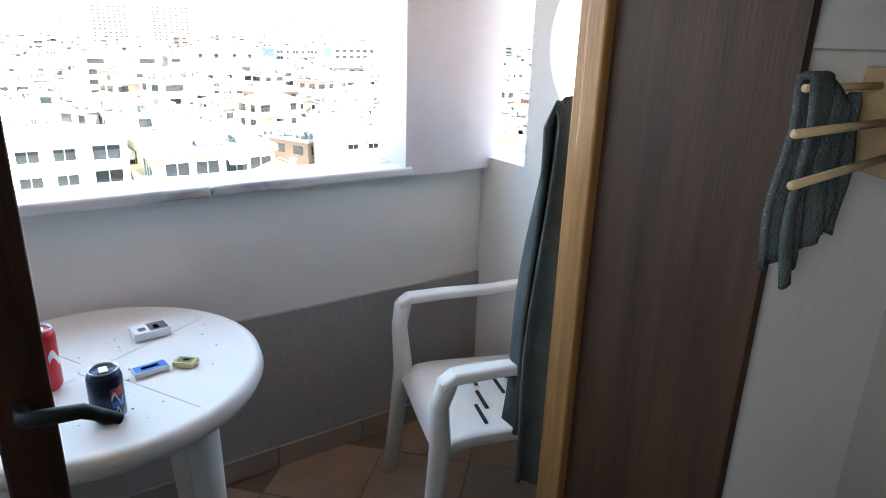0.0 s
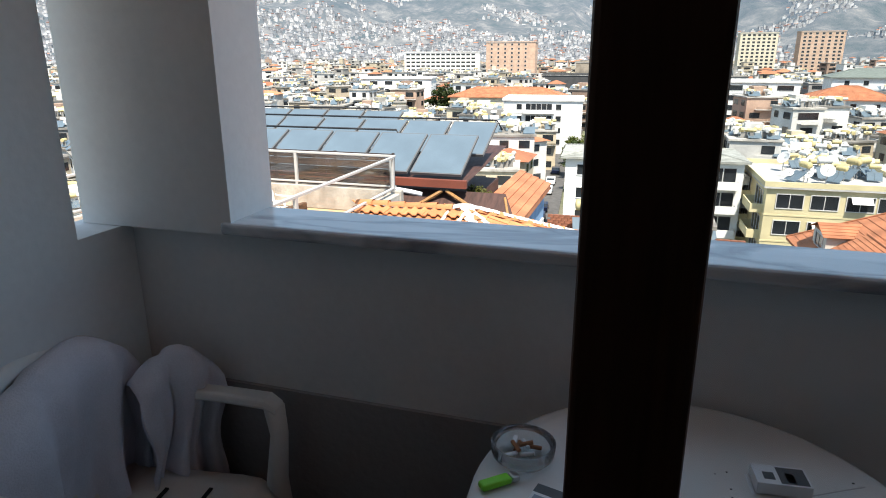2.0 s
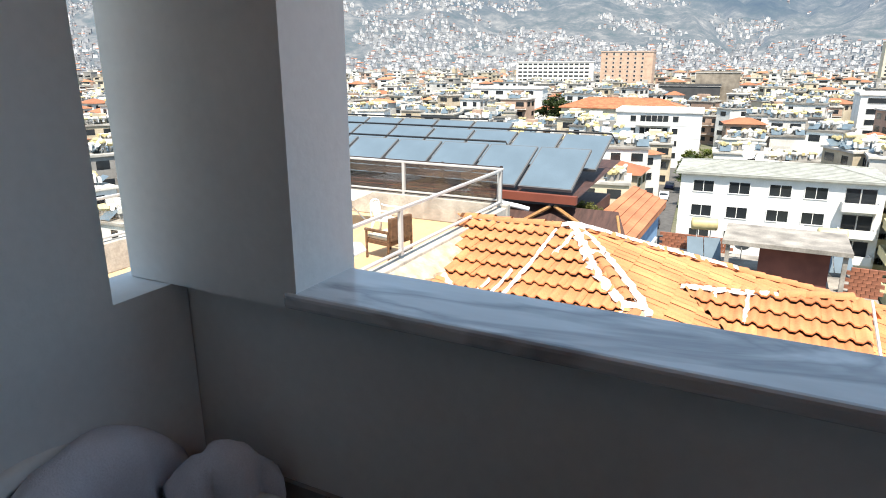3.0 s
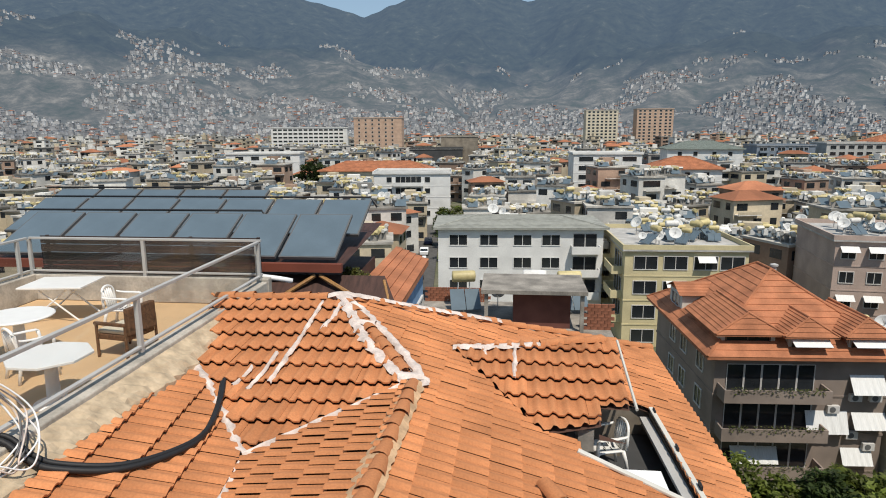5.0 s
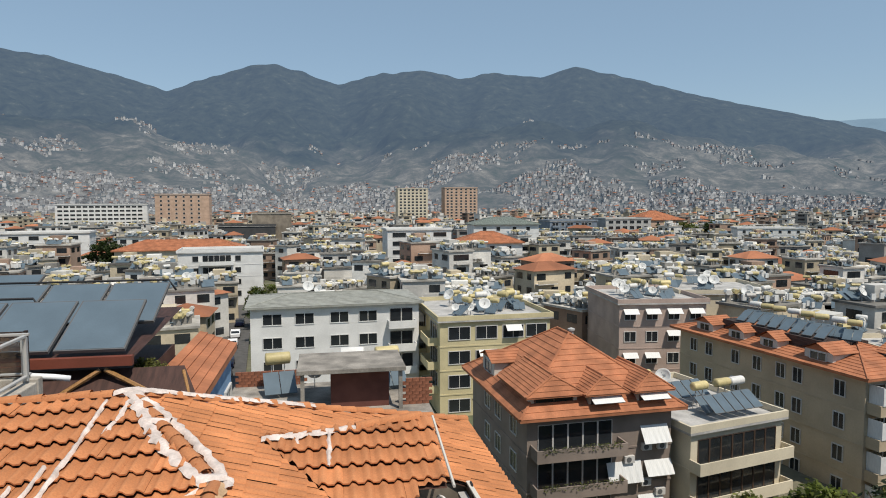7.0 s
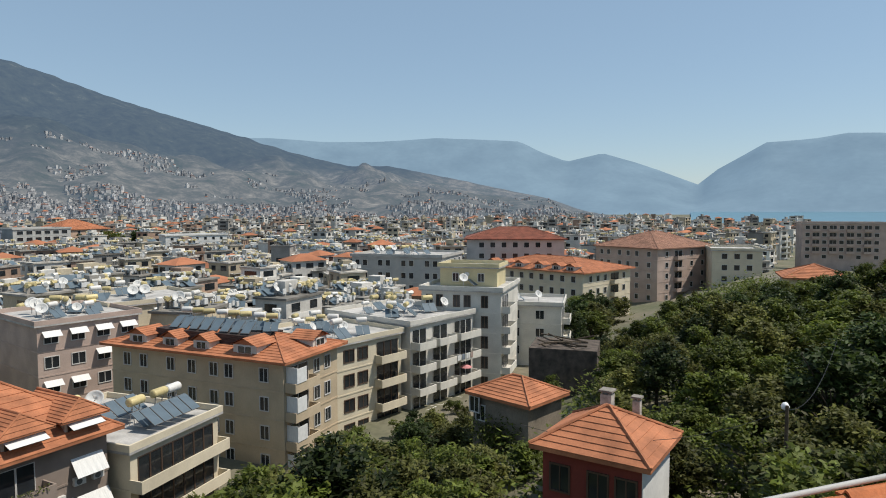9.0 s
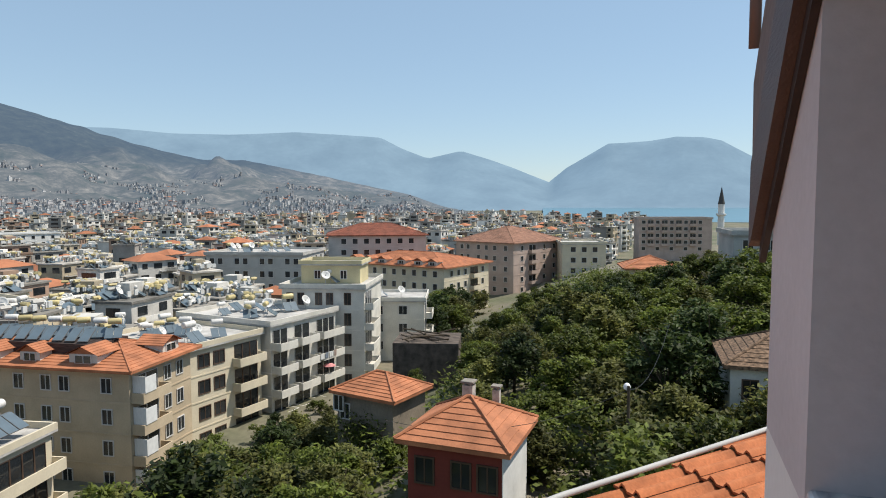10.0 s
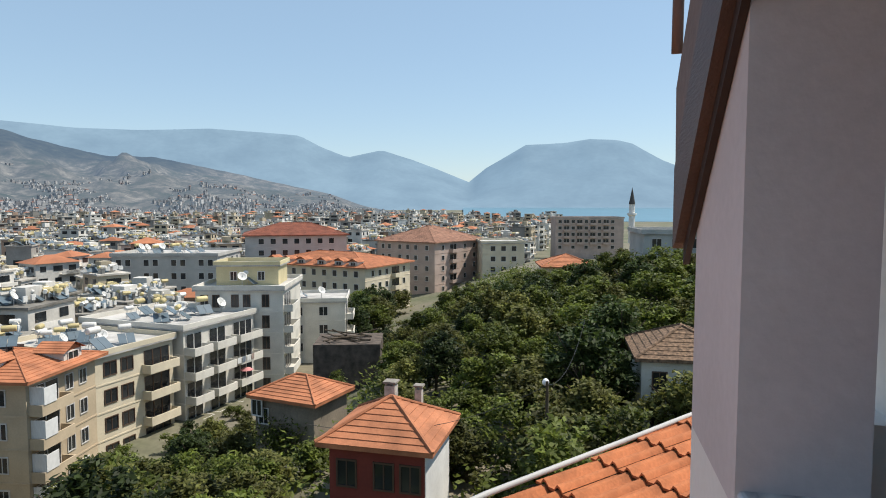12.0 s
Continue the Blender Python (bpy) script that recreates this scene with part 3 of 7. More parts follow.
def add_balcony(parent, m, w, dep, wall, rail):
    o = part("balcony", box_mesh("balcony", (-w / 2, -dep, -0.16, w / 2, 0.02, 0.0), wall), None, parent)
    o.matrix_basis = m
    key = ("parapet", round(w, 2), dep, wall.name, rail)
    if key not in _cache:
        g = Geo()
        t, h = 0.12, 0.82
        if rail == "solid":
            g.prism([(-w / 2, 0.02), (-w / 2, -dep), (w / 2, -dep), (w / 2, 0.02), (w / 2 - t, 0.02), (w / 2 - t, -dep + t), (-w / 2 + t, -dep + t), (-w / 2 + t, 0.02)], 0.0, h)
        else:
            for z in (0.3, 0.62, 0.95):
                g.box(-w / 2, -dep, z - 0.02, w / 2, -dep + 0.03, z + 0.02)
            for x in np.linspace(-w / 2, w / 2 - 0.04, max(3, int(w / 0.8))):
                g.box(x, -dep, 0, x + 0.04, -dep + 0.035, 0.95)
        _cache[key] = g.mesh("parapet", wall if rail == "solid" else GREYP)
    part("parapet", _cache[key], None, o)
    key = ("glazing", round(w, 2))
    if key not in _cache:
        g = Geo()
        g.box(-w * 0.42, -0.012, 0.05, w * 0.42, 0.015, 2.3)
        _cache[key] = g.mesh("glazed_door", WINDOW)
    q = part("glazed_door", _cache[key], None, o)
    k = max(2, int(w * 0.84 / 1.2))
    for i in range(k):
        x = -w * 0.42 + w * 0.84 * (i + 0.5) / k
        f = part("frame", ring_mesh(w * 0.84 / k - 0.12, 2.1, 0.05, -0.05, 0.01, FRAMEB if wall is WALLS["cream"] else FRAMEW), None, o)
        f.matrix_basis = pose(x, -0.013, 1.19)


def tiled_slope(g, a, b, c, d, n, lift=0.05, m=0):
    """Courses between the eave a-b and the ridge c-d, each lower edge proud."""
    a, b, c, d = map(Vector, (a, b, c, d))
    nrm = (b - a).cross(d - a).normalized()
    if nrm.z < 0:
        nrm = -nrm
    for k in range(n):
        s, e = k / n, (k + 1) / n
        p, q, r, t = a.lerp(d, s) + nrm * lift, b.lerp(c, s) + nrm * lift, b.lerp(c, e) + nrm * 0.005, a.lerp(d, e) + nrm * 0.005
        g.poly([p, q, r, t], m)
        g.poly([a.lerp(d, s), b.lerp(c, s), q, p], m)


def hip_roof(g, x0, y0, x1, y1, z, h, over=0.6, n=12):
    x0, y0, x1, y1 = x0 - over, y0 - over, x1 + over, y1 + over
    w, d = x1 - x0, y1 - y0
    if w >= d:
        r0, r1 = (x0 + d / 2, (y0 + y1) / 2, z + h), (x1 - d / 2, (y0 + y1) / 2, z + h)
    else:
        r0, r1 = ((x0 + x1) / 2, y0 + w / 2, z + h), ((x0 + x1) / 2, y1 - w / 2, z + h)
    A, B, C, D = (x0, y0, z), (x1, y0, z), (x1, y1, z), (x0, y1, z)
    if w >= d:
        tiled_slope(g, A, B, r1, r0, n)
        tiled_slope(g, B, C, r1, r1, n)
        tiled_slope(g, C, D, r0, r1, n)
        tiled_slope(g, D, A, r0, r0, n)
        hips = ((A, r0), (D, r0), (B, r1), (C, r1), (r0, r1))
    else:
        tiled_slope(g, A, B, r0, r0, n)
        tiled_slope(g, B, C, r1, r0, n)
        tiled_slope(g, C, D, r1, r1, n)
        tiled_slope(g, D, A, r0, r1, n)
        hips = ((A, r0), (B, r0), (D, r1), (C, r1), (r0, r1))
    for p, q in hips:
        if (Vector(p) - Vector(q)).length > 0.1:
            g.tube([Vector(p) + Vector((0, 0, 0.05)), Vector(q) + Vector((0, 0, 0.05))], 0.10, 6)
    g.box(x0, y0, z - 0.22, x1, y1, z - 0.004)


ROOFS = mat("roof_tile_courses", (0.52, 0.20, 0.095), 0.85, var=0.25, scale=0.7, bump=0.5, bscale=9, stretch=(1, 1, 1))
ROOFD = mat("roof_tile_dark", (0.30, 0.10, 0.06), 0.85, var=0.25, scale=0.7, bump=0.5, bscale=9)
SLAB = mat("flat_roof_screed", (0.55, 0.53, 0.50), 0.95, var=0.25, scale=0.5, bump=0.4, bscale=5)


def building(label, x, y, ztop, yaw, w, d, n, wall, roof="flat", fronts=(), rights=(), lefts=(), bal=(), balr=(), ball=(), win=(1.3, 1.35), frame_mat=None,
             rail="solid", roof_mat=None, roof_h=2.4, over=0.7, dep=1.3, name="apartment_building", bands=True, group=""):
    """Front centre at x, y; front faces local -y. fronts, rights, lefts: places of windows along each face; bal*: (place, width) of balconies."""
    h = n * STOREY
    wall = WALLS[wall] if isinstance(wall, str) else wall
    frame_mat = frame_mat or FRAMEW
    b = thing(name, label, "building", pose(x, y, ztop - h, 0, 0, yaw), group=group)
    g = Geo()
    g.box(-w / 2, 0, -6, w / 2, d, h)
    part("wall", g, wall, b)
    if bands:
        bm = box_mesh("floor_band", (-w / 2 - 0.05, -0.05, -0.10, w / 2 + 0.05, d + 0.05, 0.06), wall)
        for k in range(1, n):
            part("floor_band", bm, None, b).matrix_basis = pose(0, 0, k * STOREY)
    g = Geo()
    if roof == "flat":
        g.box(-w / 2 - 0.35, -0.35, h + 0.002, w / 2 + 0.35, d + 0.35, h + 0.2)
        part("roof", g, SLAB, b)
        o = ring_mesh(w + 0.3, d + 0.3, 0.2, 0.0, 0.55, wall)
        part("roof_parapet", o, None, b).matrix_basis = Matrix.Translation((0, d / 2, h + 0.755)) @ Euler((radians(-90), 0, 0)).to_matrix().to_4x4()
    elif roof == "hip":
        hip_roof(g, -w / 2, 0, w / 2, d, h + 0.23, roof_h, over, max(8, int(min(w, d) / 2 / 0.42)))
        part("roof", g, roof_mat or ROOFS, b)["kind"] = "stuff"
    near = math.hypot(x, y) < 130
    for k in range(n):
        z = k * STOREY + 1.55
        for u in fronts:
            add_window(b, pose(u, 0, z), *win, frame_mat, near)
        for u in rights:
            add_window(b, pose(w / 2, u, z, 0, 0, 90), *win, frame_mat, near)
        for u in lefts:
            add_window(b, pose(-w / 2, u, z, 0, 0, -90), *win, frame_mat, near)
        if k > 0 or n < 3:
            for u, bw in bal:
                add_balcony(b, pose(u, 0, k * STOREY + 0.1), bw, dep, wall, rail)
            for u, bw in balr:
                add_balcony(b, pose(w / 2, u, k * STOREY + 0.1, 0, 0, 90), bw, dep, wall, rail)
            for u, bw in ball:
                add_balcony(b, pose(-w / 2, u, k * STOREY + 0.1, 0, 0, -90), bw, dep, wall, rail)
    return b


HEROES = []


def corner_building(label, corner, wdir, w, d, ztop, n, wall, **kw):
    """corner: the front-left corner as seen from outside the front; wdir: yaw of the front's run in degrees."""
    a = radians(wdir)
    cx, cy = corner[0] + math.cos(a) * w / 2, corner[1] + math.sin(a) * w / 2
    HEROES.append((cx - math.sin(a) * d / 2, cy + math.cos(a) * d / 2, max(w, d) * 0.62))
    return building(label, cx, cy, ztop, wdir, w, d, n, wall, **kw)


# white block under construction with empty dark windows
corner_building("white rendered four-storey block with empty dark window openings", (-9.6, 80.3), 3.5, 21, 10, -11.3, 4, "white", roof="hip", roof_h=0.9, over=0.6, roof_mat=mat("grey_sheet_roof", (0.36, 0.36, 0.32), 0.9),
                fronts=(-7.9, -4.0, 0.3, 3.9), rights=(2, 5), bal=((8.2, 3.6),), balr=((6.0, 6.5),), win=(2.2, 1.3), frame_mat=WALLS["white"], bands=False)
# yellow flats
corner_building("yellow and white apartment block with balconies and rooftop tanks", (12.9, 74.6), 2, 14, 16, -12.7, 4, "yellow", fronts=(-4.6, -1.2, 2.2, 5.2), ball=((3.5, 5), (11, 5)), rights=(3, 8), win=(2.6, 1.5))
corner_building("salmon apartment block with white awnings", (38, 79), -6, 12, 14, -12.0, 4, "pink", fronts=(-4.5, -1.5, 1.5, 4.5), win=(1.5, 1.3))
corner_building("cream apartment block with balconies", (51, 86), -12, 14, 14, -12.0, 4, "cream", fronts=(-4, 0, 4), ball=((6, 6),))
# house with dormered red roof
# Grey-brown render, darkened to hold the shade of deep eaves and balconies.
dorm = corner_building("grey-brown house with dormered red tile roof and awnings", (14.6, 46.0), 3, 12.4, 15, -15.0, 4, mat("grey_brown_render", (0.30, 0.24, 0.20), 0.9, var=0.2, scale=0.4), roof="hip", roof_h=4.9, over=0.9,
                fronts=(), bal=((-2.2, 7.5),), lefts=(3, 7, 10), win=(1.4, 1.4), dep=1.5)
corner_building("cream block with long glazed balcony and solar collectors on the roof", (28.0, 45.4), 12, 10.0, 13, -16.9, 4, "cream", fronts=(), bal=((0, 10.2),), dep=1.2)
# tan building with orange roof
corner_building("tan apartment building with dormered orange tile roof", (41.6, 70.0), -82, 23.8, 9.6, -13.6, 5, "tan", roof="hip", roof_h=1.6, over=0.9, fronts=(-9.5, -7, -3, 0, 3, 5, 9.5), rights=(5.6, 7.6), balr=((2.3, 4.2),), win=(1.0, 1.35))
# stepped balcony block
corner_building("cream apartment block with stacked balconies and open casements", (55.4, 48.9), -8, 11.0, 14, -14.2, 5, "cream", fronts=(-3.4, -1.2), rights=(3, 11), bal=((3.0, 4.4),), balr=((7, 5),), win=(1.5, 1.4), frame_mat=FRAMEB)
corner_building("cream apartment block with laundry on its balconies", (67.0, 46.4), -8, 13.4, 16, -13.4, 5, "pale", fronts=(), bal=((-5.0, 3.2), (-0.8, 3.6), (4.2, 4.6)), dep=1.6)
# white tower with yellow penthouse
corner_building("tall off-white block with paired windows and a yellow penthouse", (79.0, 52.6), -75, 12.0, 13.8, -10.4, 6, "pale", fronts=(-4.8, -3.2, -0.6, 1.0, 3.6), rights=(), balr=((3, 5.5),), win=(0.85, 1.6), frame_mat=FRAMEB)
corner_building("yellow rooftop penthouse with a flat slab roof", (84.3, 52.6), -75, 9, 6.6, -7.45, 1, "yellow", fronts=(-2, 2), win=(0.9, 1.2), name="penthouse")
corner_building("grey apartment block with small windows", (122, 101.5), -76, 23, 18, -9.8, 5, "grey", fronts=(-10, -8, -4, -2, 2, 4, 8, 10), rights=(3, 7, 11, 15), win=(1.1, 1.35))
corner_building("yellow-green block with dormered orange roof", (145, 78), -105, 31, 20, -12.8, 4, "cream", roof="hip", roof_h=2.6, over=0.9, fronts=(-13.5, -11, -8, -5, -2, 1, 4, 7, 10, 13), rights=(3, 6, 9, 17), balr=((13, 4),), win=(1.1, 1.35))
corner_building("pale block with white bay windows", (95, 47.5), -72, 10, 10, -14.3, 3, "pale", fronts=(-2.5, 1.5), balr=((4, 6),))
corner_building("pink-cream block with broad brown tile roof", (184, 60.5), -114, 21.5, 25, -9.2, 5, "pink", roof="hip", roof_h=4.2, roof_mat=mat("faded_brown_tile", (0.40, 0.21, 0.14), 0.9, var=0.3, scale=0.7, bump=0.5, bscale=9), fronts=(-8.5, -6, -2, 1, 4, 8), rights=(4, 15, 20), balr=((9, 4),), win=(1.1, 1.3))
corner_building("cream apartment block between trees", (180, 28), -75, 12, 16, -9.4, 5, "cream", fronts=(-3, 0, 3))
corner_building("grey and white block with red roof", (150, 85), -62, 26, 18, -6.5, 4, "grey", roof="hip", roof_mat=ROOFD, roof_h=3, fronts=(-9, -6, -3, 0, 3, 6, 9))
corner_building("pale hotel with roof garden", (300, 12.5), -80, 31, 18, -4.6, 5, "pink", fronts=(-13.5, -7.5, -1.5, 4.5, 10.5), bal=((-10.5, 3), (-4.5, 3), (1.5, 3), (7.5, 3)), win=(1.5, 1.4))
corner_building("grey apartment block at the hillside", (104, -9), -84, 10, 12, -3.0, 5, "grey", fronts=(-3, 0, 3), win=(1.4, 1.4))
corner_building("red-roofed cottage among trees", (118, 7), -80, 9, 9, -9.9, 2, "cream", roof="hip", roof_h=2.0, name="cottage")
# landmarks further out
corner_building("tall orange-cream tower block", (70, 632), 2, 30, 16, 16.5, 14, "cream", fronts=(-12, -8, -4, 0, 4, 8, 12), win=(2.2, 1.6), bands=False)
corner_building("tall salmon tower block with red crown", (118, 637), 2, 34, 16, 17.5, 14, "orange", fronts=(-14, -10, -5, 0, 5, 10, 14), win=(2.2, 1.6), bands=False)
corner_building("dark glazed low office block", (-52, 328), 4, 27, 16, -9.4, 5, "dark", bands=False)
corner_building("grey concrete office block", (-38, 346), 4, 20, 16, -3.5, 7, "stone", bands=False)
corner_building("tall orange-red apartment block", (-118, 480), 4, 36, 18, 8.5, 10, "orange", fronts=(-14, -9, -4, 1, 6, 11), bands=True)
corner_building("white block with ribbon windows", (-190, 500), 12, 60, 18, 1.5, 7, "white", fronts=tuple(range(-27, 28, 4)), win=(3, 1.3), bands=False)
corner_building("blue-grey block with white balconies", (111, 309), 3, 26, 15, -7.6, 5, "blue", fronts=(-6, 2, 9), bal=((-10, 4), (-2, 4), (6, 4)), win=(1.6, 1.4))
corner_building("blue-grey block with a sloping glazed roof", (142, 311), 3, 26, 15, -6.8, 5, "grey", fronts=(-10, -6, -2, 2, 6, 10), win=(2.6, 1.6))
corner_building("brown villa with a pyramid tile roof", (172, 330), 3, 26, 22, -8.0, 3, "orange", roof="hip", roof_h=5, fronts=(-9, -3, 3, 9))
corner_building("white block with square windows", (196, 280), -22, 30, 14, -11.0, 4, "white", fronts=(-12, -8, -4, 0, 4, 8, 12))
corner_building("white and glass block with a flat canopy", (20, 215), 2, 22, 14, -7.5, 4, "white", fronts=(-7, 0, 7), win=(4.5, 1.5))
corner_building("white block with arched dormers", (52, 225), -4, 24, 16, -6.2, 4, "white", roof="hip", roof_h=2.5, roof_mat=mat("green_grey_roof", (0.22, 0.25, 0.22), 0.9), fronts=(-8, -3, 3, 8))
corner_building("white block with long balconies", (-36, 165), 6, 20, 14, -10.5, 4, "white", fronts=(-6, 4), bal=((-1, 8),))
corner_building("pale green block with wide windows", (-110, 240), 10, 28, 14, -8.5, 3, "white", fronts=(-9, -3, 3, 9), win=(3, 1.4))
corner_building("low house with orange tile roof", (-58, 190), 5, 34, 14, -11.5, 3, "cream", roof="hip", roof_h=2.6, fronts=(-12, -6, 0, 6, 12))
corner_building("white house with red tile roof", (38, 180), -2, 18, 14, -10.0, 3, "white", roof="hip", roof_h=3, fronts=(-5, 0, 5))

# red house, ivy house, ruin and hillside cottage
redhouse = corner_building("dark red rendered house with an orange hip roof", (30.2, 12.8), -92, 5.1, 4.9, -10.75, 2, "red", roof="hip", roof_h=1.7, over=0.55, fronts=(-1.6, 0.4, 1.8), win=(0.95, 1.3), frame_mat=FRAMEB, name="house", bands=False)
ivyhouse = corner_building("small stone house with an orange hip roof", (46.0, 25.6), -102, 5.6, 4.6, -13.8, 1, "stone", roof="hip", roof_h=1.35, over=0.5, fronts=(-2, 1.5), win=(0.9, 1.2), name="house", bands=False)
ruin = corner_building("dark timber ruin with a collapsed roof", (61.5, 27.5), -75, 7, 6, -13.0, 2, mat("ruin_timber", (0.16, 0.125, 0.10), 0.95, var=0.4), roof="none", name="ruin", bands=False)
cottage = corner_building("white cottage with an old brown tile roof", (47.2, -4.0), -88, 6.5, 7, -9.6, 2, "pale", roof="hip", roof_h=1.8, over=0.5, roof_mat=mat("old_brown_tile", (0.30, 0.19, 0.12), 0.95, var=0.5, scale=4), fronts=(-2, 0.5), win=(0.9, 1.2), frame_mat=FRAMEB, name="cottage", bands=False)

# minaret
mn = thing("minaret", "slender white minaret with a dark conical cap", "minaret", pose(343, -24.2, -18))
g = Geo()
g.lathe([(1.6, 0), (1.5, 14), (1.4, 20)], 12)
g.lathe([(1.5, 14.0), (2.3, 14.6), (2.3, 15.4), (1.4, 15.4)], 12)
part("shaft", g, WALLS["white"], mn)
g = Geo()
g.lathe([(1.65, 20), (0.9, 24), (0.05, 28.6)], 12)
part("cap", g, WALLS["dark"], mn)

# ---- the mass of the town beyond ----
rng = np.random.default_rng(7)
# The hazy and dim greys put distance haze into the hillside houses' base colour.
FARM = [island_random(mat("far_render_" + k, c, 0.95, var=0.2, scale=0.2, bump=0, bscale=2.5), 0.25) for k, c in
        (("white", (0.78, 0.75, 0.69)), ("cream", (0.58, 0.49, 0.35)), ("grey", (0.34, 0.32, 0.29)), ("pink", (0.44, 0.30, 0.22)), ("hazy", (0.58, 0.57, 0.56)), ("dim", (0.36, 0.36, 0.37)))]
FARR = island_random(mat("far_tile", (0.46, 0.18, 0.09), 0.9, var=0.2, scale=0.2, bump=0, bscale=2), 0.25)
FARS = island_random(mat("far_screed", (0.47, 0.44, 0.39), 0.95, var=0.3, scale=0.3, bump=0, bscale=2), 0.55)
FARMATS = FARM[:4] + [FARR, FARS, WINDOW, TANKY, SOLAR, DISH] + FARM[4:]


FLATS = []


def far_house(g, x, y, z0, yaw, w, d, n, kind, detail):
    c, s = math.cos(yaw), math.sin(yaw)

    def tf(px, py, pz):
        return (x + c * px - s * py, y + s * px + c * py, z0 + pz)
    h = n * 2.9
    m = int(rng.choice(4, p=(0.46, 0.26, 0.16, 0.12)))

    def bx(x0, y0, a, x1, y1, b, mm, base=True):
        k = len(g.v)
        g.v.extend([tf(x0, y0, a), tf(x1, y0, a), tf(x1, y1, a), tf(x0, y1, a), tf(x0, y0, b), tf(x1, y0, b), tf(x1, y1, b), tf(x0, y1, b)])
        for q in ((0, 1, 5, 4), (1, 2, 6, 5), (2, 3, 7, 6), (3, 0, 4, 7)):
            g.f.append(tuple(k + i for i in q))
            g.m.append(mm)
        g.f.append((k + 4, k + 5, k + 6, k + 7))
        g.m.append(mm)
    # Houses on the far slopes take the two greys with haze mixed in.
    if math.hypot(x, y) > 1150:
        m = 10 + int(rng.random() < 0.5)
    hw, hd = w / 2, d / 2
    bx(-hw, -hd, -8, hw, hd, h, m)
    if detail and kind == "flat":
        FLATS.append((x, y, z0 + h + 0.35, yaw, hw, hd))
    if kind == "hip":
        rh = 0.22 * min(w, d)
        o = 0.6
        k = len(g.v)
        r = max(0, hw - hd) if w > d else 0
        g.v.extend([tf(-hw - o, -hd - o, h), tf(hw + o, -hd - o, h), tf(hw + o, hd + o, h), tf(-hw - o, hd + o, h), tf(-r, 0, h + rh), tf(r + 0.1, 0, h + rh)])
        for q in ((0, 1, 5, 4), (1, 2, 5), (2, 3, 4, 5), (3, 0, 4)):
            g.f.append(tuple(k + i for i in q))
            g.m.append(4)
    else:
        bx(-hw - 0.3, -hd - 0.3, h, hw + 0.3, hd + 0.3, h + 0.35, 5 if m < 10 else m)
        if rng.random() < 0.6:
            bx(-hw * 0.4, -hd * 0.2, h + 0.35, hw * 0.3, hd * 0.5, h + 2.6, m)
        if detail:
            for _ in range(int(rng.integers(26, 46)) if math.hypot(x, y) < 300 else int(rng.integers(14, 26))):
                px, py = rng.uniform(-hw, hw) * 0.85, rng.uniform(-hd, hd) * 0.85
                q = rng.random()
                if q < 0.5:
                    kk, turn = len(g.v), rng.uniform(0, math.pi)
                    ct, st, rad = math.cos(turn), math.sin(turn), rng.uniform(0.28, 0.40)
                    for e in (-0.62, 0.62):
                        for i in range(6):
                            o = rad * math.cos(1.047 * i)
                            g.v.append(tf(px + ct * e - st * o, py + st * e + ct * o, h + 1.7 + rad * math.sin(1.047 * i)))
                    g.f += [tuple(kk + i for i in range(6)), tuple(kk + 6 + i for i in range(6))] + [(kk + i, kk + (i + 1) % 6, kk + 6 + (i + 1) % 6, kk + 6 + i) for i in range(6)]
                    g.m += [7 if q < 0.24 else 0] * 8
                    bx(px - 0.3, py - 0.12, h + 0.3, px + 0.3, py + 0.12, h + 1.35, 2)
                elif q < 0.66:
                    kk = len(g.v)
                    g.v.extend([tf(px - 1.0, py - 0.9, h + 0.5), tf(px + 1.0, py - 0.9, h + 0.5), tf(px + 1.0, py + 0.7, h + 1.5), tf(px - 1.0, py + 0.7, h + 1.5)])
                    g.f.append((kk, kk + 1, kk + 2, kk + 3))
                    g.m.append(8)
                else:
                    bx(px - 0.4, py - 0.1, h + 0.8, px + 0.4, py + 0.1, h + 1.6, 9)
    if math.hypot(x, y) > 950:
        return
    # balconies: slabs with parapets
    if math.hypot(x, y) < 800:
        for fl in range(n):
            for _ in range(2 if detail else 1):
                if rng.random() < 0.75:
                    u0 = rng.uniform(-hw, hw * 0.4)
                    u1 = min(hw, u0 + rng.uniform(2.5, 5.0))
                    bx(u0, -hd - 1.3, fl * 2.9 + 0.05, u1, -hd + 0.01, fl * 2.9 + 0.2, 0)
                    bx(u0, -hd - 1.3, fl * 2.9 + 0.2, u1, -hd - 1.2, fl * 2.9 + rng.uniform(0.5, 1.1), m)
    # rows of dark openings
    for fl in range(n):
        zz = fl * 2.9 + 0.9
        for side in ((-1, 0), (1, 0), (0, 1), (0, -1)):
            ln, off = (w, hd) if side[0] else (d, hw)
            cnt = max(1, int(ln / (3.2 if detail else 4.5)))
            for i in range(cnt):
                if rng.random() < 0.18:
                    continue
                u = (i + 0.5) / cnt * ln - ln / 2
                hwid = 0.33 * ln / cnt * (0.55 + 0.45 * rng.random())
                k = len(g.v)
                e = off + 0.04
                if side[0]:
                    sg = side[0]
                    g.v.extend([tf(u - hwid, sg * e, zz), tf(u + hwid, sg * e, zz), tf(u + hwid, sg * e, zz + 1.35), tf(u - hwid, sg * e, zz + 1.35)])
                else:
                    sg = side[1]
                    g.v.extend([tf(sg * e, u - hwid, zz), tf(sg * e, u + hwid, zz), tf(sg * e, u + hwid, zz + 1.35), tf(sg * e, u - hwid, zz + 1.35)])
                g.f.append((k, k + 1, k + 2, k + 3))
                g.m.append(6)


